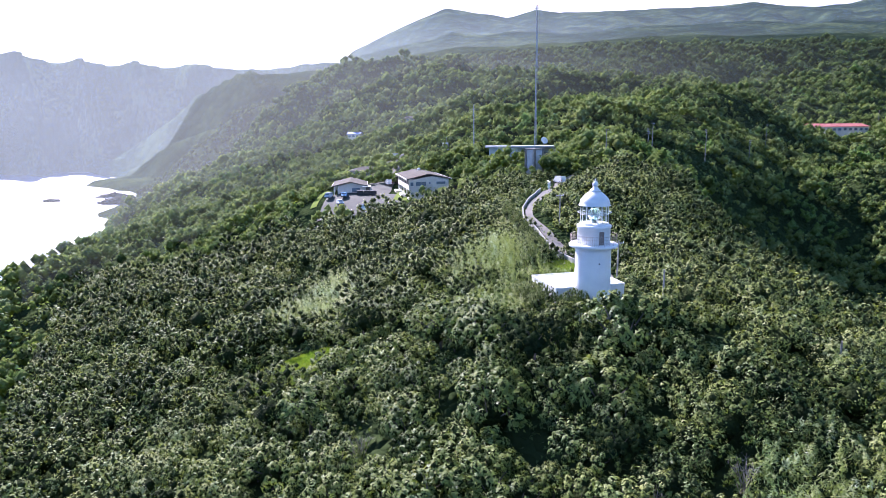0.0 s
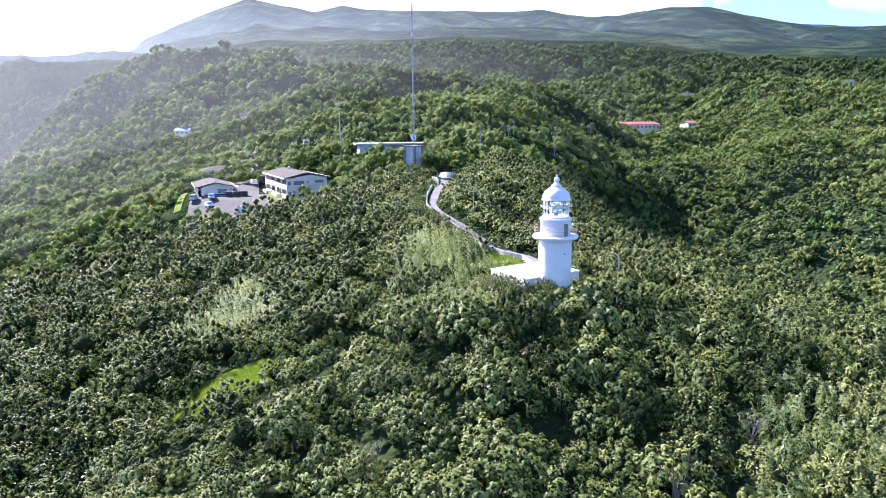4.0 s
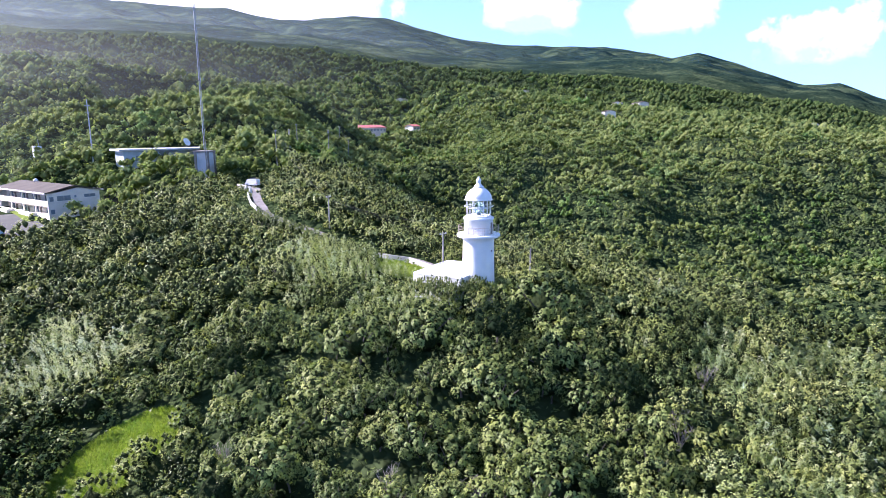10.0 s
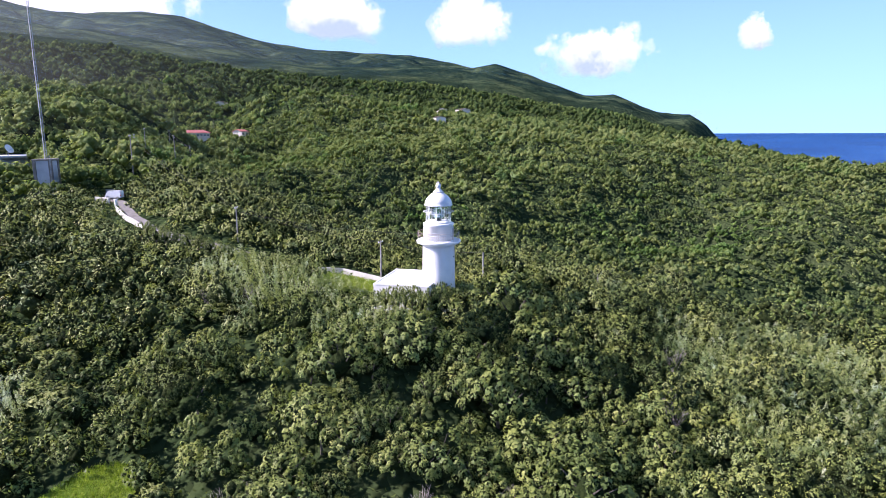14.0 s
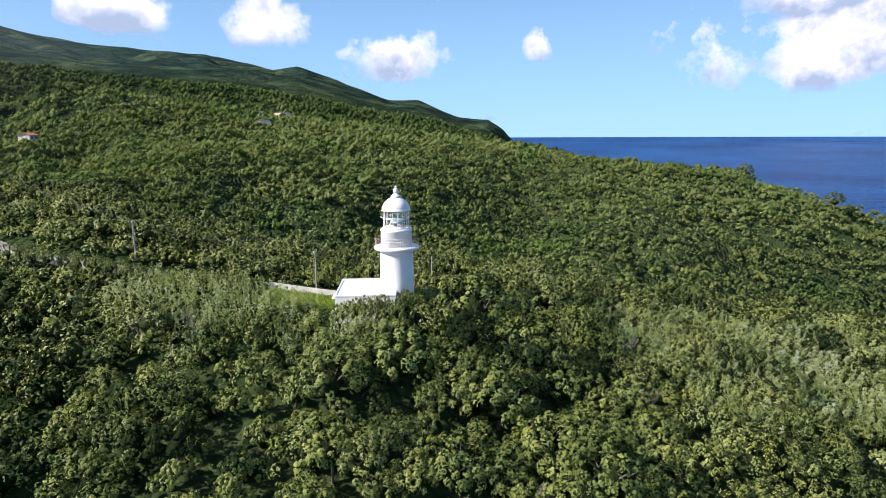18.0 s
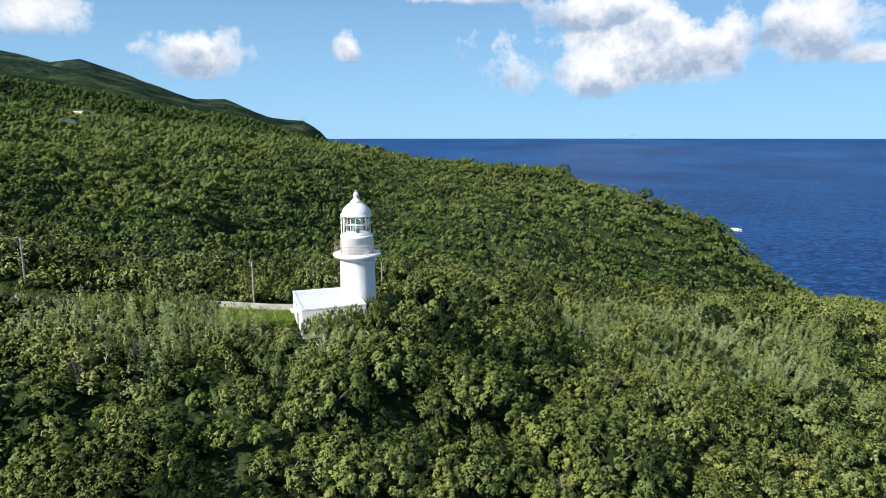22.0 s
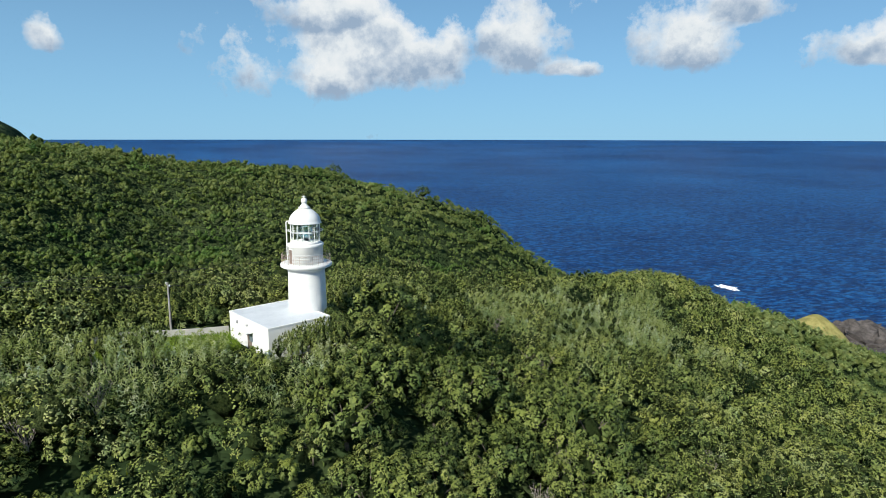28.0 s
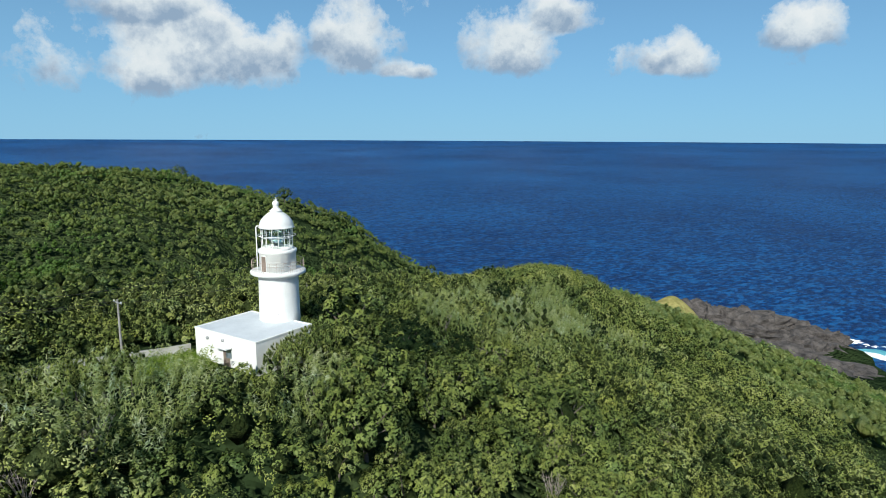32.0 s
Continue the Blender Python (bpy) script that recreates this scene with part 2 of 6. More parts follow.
WEST_FLANK = [(-10, -9, -4.2), (-18, -5, -5), (-22, 0, -8), (-19, -18, -12.5), (-16, -37, -13), (-11, -57, -17.5), (-13, -78, -26), (8, -73, -16.5), (12, -138, -38), (-15, 24, -1.5), (-22, 35, -4.5), (-33, 47, -8), (-44, 42, -13), (-52, 22, -17), (-49, 0, -18.5), (-95, 98, -16), (-16, 68, 1.5), (-17, 44, -3.5), (-40, 70, -5), (-2, -27, -9.5)]
YARD = [(-30, 100, 2.8), (-45, 112, 2.8), (-20, 115, 3.2), (-35, 130, 3.2), (-55, 118, 2.6), (-60, 135, 3.2), (-45, 160, 5), (-15, 100, 3.4), (-75, 130, -4), (-40, 90, -2), (-60, 95, -7)]
COAST_WEST = [(-75, -20, -28), (-70, -80, -36), (-110, -20, -38), (-150, -60, -74), (-100, -180, -78)]
ROAD_RIDGE = [(90, 210, 27), (25, 102, 11.5), (45, 127, 12), (69, 143, 11), (96, 170, 8), (118, 200, 6), (22, 83, 8.5), (30, 121, 18.5), (40, 110, 15.3), (38, 95, 10.8), (36, 80, 6.8), (34, 67, 4.4), (32, 55, 2.6), (29, 41, 0.8)]
EAST_VALLEY = [(43, 40, -8), (46, 60, -9), (56, 108, -4), (62, 40, -20), (44, -5, -9), (68, -10, -25), (48, 84, -5), (64, 98, -16), (82, 106, -25), (90, 130, -18), (118, 127, -25), (150, 205, -6), (108, 88, -33), (98, 40, -38), (100, -40, -42), (118, -110, -52), (150, -170, -65), (190, -230, -78), (75, -130, -34), (90, -200, -60)]
EAST_HILL = [(141, 212, -2), (152, 136, 0), (173, 108, -1), (161, 60, -20), (200, 0, -29), (182, -8, -25), (199, -86, -34), (215, -155, -40), (238, 24, -6), (166, 83, -6), (186, 134, 12), (440, -32, -15), (278, -146, -18.5), (280, -170, -22.5), (284, -192, -31.5), (286, -210, -49), (294, -226, -74), (325, -190, -44), (410, -190, -42), (302, -240, -76), (350, -250, -70)]
INLAND = [(249, 345, 17), (400, 520, 66), (-330, 830, 74), (60, 470, 40), (180, 430, 30), (-70, 235, 2)]
COAST_EAST = [(526, -340, -75), (650, -190, -60), (700, -330, -90), (800, -40, -20), (900, -160, -80), (560, -30, -5), (30, -300, -72), (95, -290, -74), (0, -265, -74), (60, -330, -85), (200, -330, -90), (400, -380, -95), (-60, -300, -90)]

NORTH_HILL = [(-81, 503, 80), (-12, 450, 70), (38, 345, 50), (75, 371, 51), (79, 393, 53), (-110, 467, 48), (-68, 353, 27), (-101, 300, 6), (-9, 315, 36), (1, 177, 26), (28, 195, 33), (0, 122, 12.8), (20, 121, 14), (-20, 130, 4.5), (-40, 145, 5), (21, 141, 17), (42, 154, 24), (84, 254, 33), (124, 305, 44), (116, 307, 44), (132, 262, 33), (146, 275, 34), (166, 296, 24), (192, 284, 11), (212, 305, 14), (185, 258, 7), (40, 240, 22), (60, 300, 24), (-30, 250, 14), (-139, 512, 70), (-159, 505, 56), (-177, 492, 40)]
WEST_BLUFF = [(-185, 469, 23), (-190, 436, -1), (-187, 395, -15), (-212, 405, -40), (-222, 365, -42), (-145, 97, -20), (-169, 160, -25), (-209, 276, -28), (-209, 298, -23), (-202, 324, -15), (-191, 339, -7), (-200, 110, -66), (-235, 190, -72), (-270, 280, -70), (-255, 330, -52), (-240, 440, -40), (-235, 520, -15), (-300, 560, -55), (-330, 640, -68), (-380, 560, -82), (-330, 380, -84), (-120, 180, -12), (-140, 250, -8)]
FOOTHILLS = [(207, 690, 110), (448, 760, 122), (600, 639, 98), (700, 590, 96), (352, 488, 72), (336, 368, 54), (352, 427, 42), (355, 334, 50), (337, 230, 35), (329, 309, 43), (415, 280, 38), (345, 197, 26), (411, 116, 21), (468, 386, 51), (453, 297, 41), (530, 127, 15), (240, 520, 52), (330, 590, 72), (120, 560, 66), (500, 520, 66), (0, 620, 78), (100, 800, 116), (-110, 640, 74), (620, 380, 56), (640, 230, 33), (260, 420, 34), (425, 450, 52)]
EAST_SLOPE = [(138, 172, 4), (118, 136, -24), (106, 150, -12), (84, 122, -22), (263, -59, -5), (213, -50, -16), (274, 42, 10), (428, -135, -9), (228, 110, 8), (200, 60, -8), (350, 20, 7), (340, -90, -4.5)]


def skyline(b):
    """Height of the far range's crest above the level, in degrees, by bearing."""
    return np.interp(b, [-60, -36.2, -32.7, -20.2, -15.5, -11.6, -9.4, -6, -4.3, -0.8, 2, 4.7, 7.1, 9, 12.4, 18.7, 24.4, 28.4, 30.8, 35, 38, 41.4, 44.6, 48.9, 53, 57, 60.7, 62.5, 64.5, 67.3, 68.7, 72.4, 75, 78.7, 81.5, 82.9, 83.9, 92],
                     [6.3, 6.1, 5.76, 5.63, 5.75, 6.09, 6.8, 8.4, 9.1, 10.5, 10, 9.64, 10.25, 9.85, 9.85, 9.7, 9.7, 9.0, 8.97, 9.48, 9.28, 8.24, 7.5, 6.95, 6.77, 6.6, 5.9, 5.5, 5.86, 4.99, 4.4, 3.07, 3.12, 1.5, 1.26, 0.43, -0.7, -2.5])


def fold(x, y, scale, seed=0.0):
    """Cheap rolling relief, about -1 to 1."""
    x, y = x / scale + seed * 3.1, y / scale + seed * 1.7
    return (np.sin(x * 1.0 + 1.3 * np.sin(y * 0.7)) + np.sin(y * 1.1 + 1.7 * np.sin(x * 0.6 + 1.0)) + 0.6 * np.sin(x * 2.3 - y * 1.9 + np.sin(x)) + 0.4 * np.sin(x * 4.1 + y * 3.7)) / 3.0


def crest_line(d, b, bearings, heights, dists, front, back):
    """A ridge seen across the view: its crest's height in degrees and its distance, by bearing."""
    D = np.interp(b, bearings, dists)
    top = EYE + D * np.tan(np.radians(np.interp(b, bearings, heights)))
    off = (d - D) / np.where(d < D, front, back)
    return -110 + (top + 110) * np.exp(-np.abs(off) ** 1.5)


def western_bay(x, y, d, b):
    """Coast beyond the bay: a low terrace, two wooded headlands and the high cliffs behind them."""
    shore = np.interp(y, [560, 785, 1015, 1147, 1300, 1727, 2050], [-300, -357, -593, -735, -760, -866, -1020]) + 14 * fold(x, y, 26, 2)
    inland = x - shore
    z = -92 + 26 * np.clip((inland + 25) / 50, 0, 1) + 0.035 * np.clip(inland, 0, 400) + 1.5 * fold(x, y, 30, 4) * np.clip(inland / 40, 0, 1)
    gully = fold(x, y, 120, 6)
    z = np.maximum(z, crest_line(d + 35 * gully, b, [-31.5, -30.5, -28.7, -26.8, -24.9, -23.5, -21, -19.6, -18.6, -16.2, -14], [-3.4, -2.4, -1.25, 0.14, 1.56, 3.13, 4.6, 5.34, 5.5, 5.15, 5.66], [1800, 1790, 1720, 1640, 1560, 1500, 1400, 1340, 1300, 1270, 1250], 230, 300))
    z = np.maximum(z, crest_line(d + 30 * gully, b, [-30, -29, -28.3, -27.3, -25.9, -24.4, -22, -20, -18.5, -15.9], [-4, -3.3, -2.7, -1.81, -0.86, -0.15, 0.58, 1.22, 1.57, 2.33], [1520, 1500, 1450, 1400, 1330, 1260, 1160, 1090, 1040, 960], 150, 180))
    rib = np.abs(np.sin(b * 0.52 + 0.9 * np.sin(d / 260) + 1.4 * np.sin(b * 0.21))) + 0.35 * np.abs(np.sin(b * 1.6 + np.sin(d / 170)))
    up = np.clip((d - 1690 - 190 * rib) / 330, 0, 1)
    wall = -95 + (EYE + 2150 * np.tan(np.radians(skyline(b))) + 95) * (up * up * (3 - 2 * up)) ** 0.8
    return np.maximum(z, wall)


def far_land(x, y):
    d, b = np.hypot(x, y), np.degrees(np.arctan2(x, y))
    low = np.interp(b, [-40, -14, 0, 10, 16.8, 23.6, 30.3, 40, 50, 58, 63, 70, 77, 83, 95], [5.2, 5.2, 6.5, 6.7, 7.1, 6.3, 6.6, 5.1, 4.6, 4.4, 3.5, 2.2, 1.1, -1.2, -4])
    crest = np.interp(b, [-40, -14, -9, 62, 69, 72, 79.5, 84, 95], [2300, 2300, 3700, 3800, 3300, 3000, 2350, 1880, 1500])
    u = np.clip((d - 650) / (crest - 650), 0, 1.3)
    swell = np.clip(np.sin(np.clip(u, 0, 1) * math.pi), 0, 1)
    rise = np.where(u <= 1, u, 1 - 2.2 * np.clip(u - 1.06, 0, 1))
    e = low + (skyline(b) - low) * rise
    # the land dips behind the foothills before it climbs to the range
    e = e - np.interp(b, [-12, -4, 60, 78], [0, 1.3, 0.9, 0.2]) * np.exp(-((d - 1180) / 170) ** 2)
    e = e + 0.5 * (1 + 0.4 * fold(x, y, 330, 7)) * np.exp(-((d - 1750) / 190) ** 2) * np.clip((78 - b) / 10, 0, 1)
    e = e + fold(x, y, 230) * 0.4 * swell + fold(x, y, 130, 11) * 0.25 * swell + fold(x, y, 75, 2) * 0.12 * np.clip((1.15 - u) * 6, 0, 1)
    ridges = np.sqrt(np.sin(b * 0.6 + 1.2 * np.sin(d / 520) + 1.6 * np.sin(b * 0.23 + 1)) ** 2 + 0.03) + 0.4 * np.sqrt(np.sin(b * 1.7 + 2.0 * np.sin(d / 330 + b * 0.35)) ** 2 + 0.05)
    e = e + (0.9 - ridges) * 0.8 * swell * np.clip((u - 0.38) / 0.4, 0, 1)
    z = EYE + d * np.tan(np.radians(e))
    bay = np.clip((-9 - b) / 6, 0, 1)
    z = z * (1 - bay) + bay * western_bay(x, y, d, b)
    sea_bed = np.clip((b - 85.3) / 3, 0, 1) + np.clip((-48 - b) / 4, 0, 1) + np.clip((u - 1.1) * 6, 0, 1) * np.clip((b - 62) / 6, 0, 1)
    return z * (1 - np.clip(sea_bed, 0, 1)) + np.clip(sea_bed, 0, 1) * -130


CONTROL = np.array(RIDGE_SOUTH + RIDGE_NORTH + WEST_FLANK + YARD + COAST_WEST + ROAD_RIDGE + EAST_VALLEY + EAST_HILL + INLAND + COAST_EAST + NORTH_HILL + WEST_BLUFF + FOOTHILLS + EAST_SLOPE, float)
rim = []
for deg in range(-180, 180, 6):
    for dist in (1000, 1300):
        px, py = dist * math.sin(radians(deg)), dist * math.cos(radians(deg))
        land = -36 <= deg <= 84
        rim.append((px, py, float(far_land(np.array(px), np.array(py))) if land else -110.0))
    if not -38 <= deg <= 120:
        px, py = 520 * math.sin(radians(deg)), 520 * math.cos(radians(deg))
        rim.append((px, py, -100.0))
CONTROL = np.vstack([CONTROL, np.array(rim)])


def kernel(ax, ay, bx, by):
    return np.sqrt((ax[:, None] - bx[None]) ** 2 + (ay[:, None] - by[None]) ** 2 + 36.0)


K = kernel(CONTROL[:, 0], CONTROL[:, 1], CONTROL[:, 0], CONTROL[:, 1])
n_c = len(CONTROL)
SYSTEM = np.zeros((n_c + 1, n_c + 1))
SYSTEM[:n_c, :n_c] = K - 2.0 * np.eye(n_c)
SYSTEM[n_c, :n_c] = SYSTEM[:n_c, n_c] = 1
WEIGHTS = np.linalg.solve(SYSTEM, np.r_[CONTROL[:, 2], 0])


def ground_height(x, y):
    x, y = np.atleast_1d(np.asarray(x, float)), np.atleast_1d(np.asarray(y, float))
    z = np.empty(len(x))
    for s in range(0, len(x), 20000):
        c = slice(s, s + 20000)
        z[c] = kernel(x[c], y[c], CONTROL[:, 0], CONTROL[:, 1]) @ WEIGHTS[:n_c] + WEIGHTS[n_c]
    d = np.hypot(x, y)
    z = z + fold(x, y, 9, 1) * np.interp(d, [12, 30, 45, 120], [0, 0.25, 0.8, 1.0]) * (1 - np.exp(-((x + 42) ** 2 + (y - 118) ** 2) / 900))
    roll = np.interp(d, [110, 230, 900], [0, 1, 1.5]) * np.clip((z - SEA - 12) / 30, 0, 1)
    for hx, hy in ((227, 340), (255, 316), (497, 410), (477, 266), (356, 210), (512, 123), (-60, 322), (330, 420), (166, 266)):
        roll = roll * (1 - np.exp(-((x - hx) ** 2 + (y - hy) ** 2) / 1600))
    bold = np.interp(np.degrees(np.arctan2(x, y)), [-28, -13, 35, 60], [0.12, 1.0, 1.0, 0.4]) * np.interp(d, [230, 330], [0.4, 1])
    z = z + roll * (bold * (17.0 * (0.40 - np.abs(fold(x, y, 27, 8))) + 6.0 * (0.4 - np.abs(fold(x, y, 12, 4)))) + 1.8 * fold(x, y, 13, 3) + 1.2 * fold(x, y, 6, 5))
    w = np.clip((d - 800) / 250, 0, 1)
    w = w * w * (3 - 2 * w)
    return np.where(w > 0, z * (1 - w) + w * far_land(x, y), z)


radii = np.concatenate([np.linspace(0.5, 60, 46), np.linspace(62, 200, 56), np.linspace(204, 500, 50), np.linspace(510, 1200, 44), np.linspace(1225, 4500, 74)])
ang = np.radians(np.concatenate([np.arange(-45, 100, 0.5), np.arange(100, 315, 1.5)]))     # finer towards the range
turns = len(ang)
gx, gy = np.outer(radii, np.sin(ang)), np.outer(radii, np.cos(ang))
gz = ground_height(gx.ravel(), gy.ravel())
rows_n = len(radii)
i, j = np.meshgrid(np.arange(rows_n - 1), np.arange(turns), indexing="ij")
quads = np.stack([i * turns + j, i * turns + (j + 1) % turns, (i + 1) * turns + (j + 1) % turns, (i + 1) * turns + j], -1).reshape(-1, 4)[:, ::-1]


def woodland():
    """Low leaf cover: clumps of two sizes in mixed greens."""
    m, nodes, links, bsdf = shader("wooded_ground")
    tc = nodes.new("ShaderNodeTexCoord")
    wide, tone = noisy(nodes, links, 0.006, 5), noisy(nodes, links, 0.11, 5)
    add = nodes.new("ShaderNodeMath")
    add.operation = "MULTIPLY_ADD"
    links.new(tone.outputs[0], add.inputs[0])
    add.inputs[1].default_value = 0.7
    links.new(wide.outputs[0], add.inputs[2])
    # low ramp: the shade among the trees is part of this ground colour
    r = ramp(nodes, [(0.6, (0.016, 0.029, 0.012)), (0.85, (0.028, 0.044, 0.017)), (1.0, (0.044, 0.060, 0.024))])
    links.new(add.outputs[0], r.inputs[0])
    # the uplands: haze blue and cloud shade in the colour, with paler bamboo grass
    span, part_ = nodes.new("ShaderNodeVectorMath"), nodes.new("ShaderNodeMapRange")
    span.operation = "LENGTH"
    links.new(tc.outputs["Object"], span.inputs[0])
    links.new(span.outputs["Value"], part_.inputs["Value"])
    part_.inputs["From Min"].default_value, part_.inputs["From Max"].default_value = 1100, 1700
    hazy_upland = ramp(nodes, [(0.74, (0.010, 0.024, 0.020)), (0.88, (0.021, 0.040, 0.026)), (1.0, (0.066, 0.092, 0.044))])
    links.new(add.outputs[0], hazy_upland.inputs[0])
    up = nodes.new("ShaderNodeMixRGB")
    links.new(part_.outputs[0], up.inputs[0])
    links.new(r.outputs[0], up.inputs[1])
    links.new(hazy_upland.outputs[0], up.inputs[2])
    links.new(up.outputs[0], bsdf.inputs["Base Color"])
    bsdf.inputs["Roughness"].default_value = 1.0
    bsdf.inputs["Specular IOR Level"].default_value = 0.0
    last = None
    for scale, depth in ((0.018, 14.0), (0.16, 2.2), (0.75, 0.9)):
        cell, bp = nodes.new("ShaderNodeTexVoronoi"), nodes.new("ShaderNodeBump")
        links.new(tc.outputs["Object"], cell.inputs["Vector"])
        cell.inputs["Scale"].default_value = scale
        bp.invert = True
        bp.inputs["Strength"].default_value, bp.inputs["Distance"].default_value = 1.0, depth
        links.new(cell.outputs["Distance"], bp.inputs["Height"])
        if last:
            links.new(last.outputs[0], bp.inputs["Normal"])
        last = bp
    links.new(last.outputs[0], bsdf.inputs["Normal"])
    return m


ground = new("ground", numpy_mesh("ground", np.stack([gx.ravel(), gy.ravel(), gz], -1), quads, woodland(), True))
tagged(ground, "dark wooded volcanic headland rising to a mountain range", "ground", kind="structure")


# ---- sea ----
def sea_water():
    m, nodes, links, bsdf = shader("sea_water")
    wide = noisy(nodes, links, 0.0022, 4)
    r = ramp(nodes, [(0.28, (0.001, 0.017, 0.080)), (0.5, (0.002, 0.034, 0.142)), (0.76, (0.014, 0.105, 0.29))])
    streak = noisy(nodes, links, 0.34, 5, 0.68, "Object", (1.0, 0.5, 1.0))
    tone = nodes.new("ShaderNodeMath")
    tone.operation = "MULTIPLY_ADD"
    links.new(streak.outputs[0], tone.inputs[0])
    tone.inputs[1].default_value = 3.4
    less = nodes.new("ShaderNodeMath")
    less.operation = "SUBTRACT"
    links.new(wide.outputs[0], less.inputs[0])
    less.inputs[1].default_value = 1.7
    links.new(less.outputs[0], tone.inputs[2])
    links.new(tone.outputs[0], r.inputs[0])
    swell, chop = noisy(nodes, links, 0.05, 4, 0.6, "Object", (1.0, 0.45, 1.0)), noisy(nodes, links, 0.35, 5, 0.65, "Object", (1.0, 0.6, 1.0))
    caps = noisy(nodes, links, 0.05, 9, 0.78, "Object", (1.0, 0.6, 1.0))
    cr = ramp(nodes, [(0.735, (0, 0, 0)), (0.75, (1, 1, 1))])
    links.new(caps.outputs[0], cr.inputs[0])
    mx = nodes.new("ShaderNodeMixRGB")
    links.new(cr.outputs[0], mx.inputs[0])
    links.new(r.outputs[0], mx.inputs[1])
    mx.inputs[2].default_value = (0.75, 0.78, 0.8, 1)
    links.new(mx.outputs[0], bsdf.inputs["Base Color"])
    bsdf.inputs["Roughness"].default_value, bsdf.inputs["IOR"].default_value = 0.5, 1.33
    bsdf.inputs["Specular IOR Level"].default_value = 0.28
    b1, b2 = nodes.new("ShaderNodeBump"), nodes.new("ShaderNodeBump")
    b1.inputs["Strength"].default_value, b1.inputs["Distance"].default_value = 1.0, 5.0
    b2.inputs["Strength"].default_value, b2.inputs["Distance"].default_value = 1.0, 1.4
    links.new(swell.outputs[0], b1.inputs["Height"])
    links.new(chop.outputs[0], b2.inputs["Height"])
    links.new(b1.outputs[0], b2.inputs["Normal"])
    links.new(b2.outputs[0], bsdf.inputs["Normal"])
    return m


sr_ = np.concatenate([np.linspace(20, 2400, 16), np.linspace(2500, 4780, 24)])
sx, sy = np.outer(sr_, np.sin(ang)), np.outer(sr_, np.cos(ang))
sz = np.where(sr_ > 2400, SEA + (sr_ - 2400) / 2380 * (EYE - 4780 * 0.0050 - SEA), SEA)[:, None] + 0 * sx
i, j = np.meshgrid(np.arange(len(sr_) - 1), np.arange(turns), indexing="ij")
quads = np.stack([i * turns + j, i * turns + (j + 1) % turns, (i + 1) * turns + (j + 1) % turns, (i + 1) * turns + j], -1).reshape(-1, 4)[:, ::-1]
sea = new("water", numpy_mesh("water", np.stack([sx.ravel(), sy.ravel(), sz.ravel()], -1), quads, sea_water(), True))
tagged(sea, "deep blue open sea with small whitecaps", "sea", kind="structure")



# ---- clouds: a far backdrop of cumulus over the sea and the range ----
CUMULUS = [(109.5, 6.5, 11, 4.6), (107, 10.5, 6, 3.2), (124.3, 8, 4.4, 4.6), (137.5, 7.6, 5, 3.4), (142, 10, 4, 2), (161, 8.6, 2.8, 2.4), (85.6, 7.2, 1.5, 1.7), (97, 12.4, 8, 2.0), (61.5, 9.2, 4.2, 2.8), (50, 9.6, 5, 2.2), (73.5, 6.0, 3.4, 2.6), (151, 6.4, 4, 2.0), (165, 12, 7, 2), (40, 12.5, 7, 1.6), (185, 8, 8, 3.5), (-60, 9, 9, 3), (215, 9, 9, 4), (250, 8, 10, 4), (100, 17, 9, 2.6), (128, 16.5, 5, 1.8), (150, 16.5, 6, 1.6), (172, 7, 4, 2.2), (176, 15.5, 5, 2), (128, 5.8, 4, 1.2), (67, 16, 9, 2.2), (84, 16.5, 6, 2.4)]


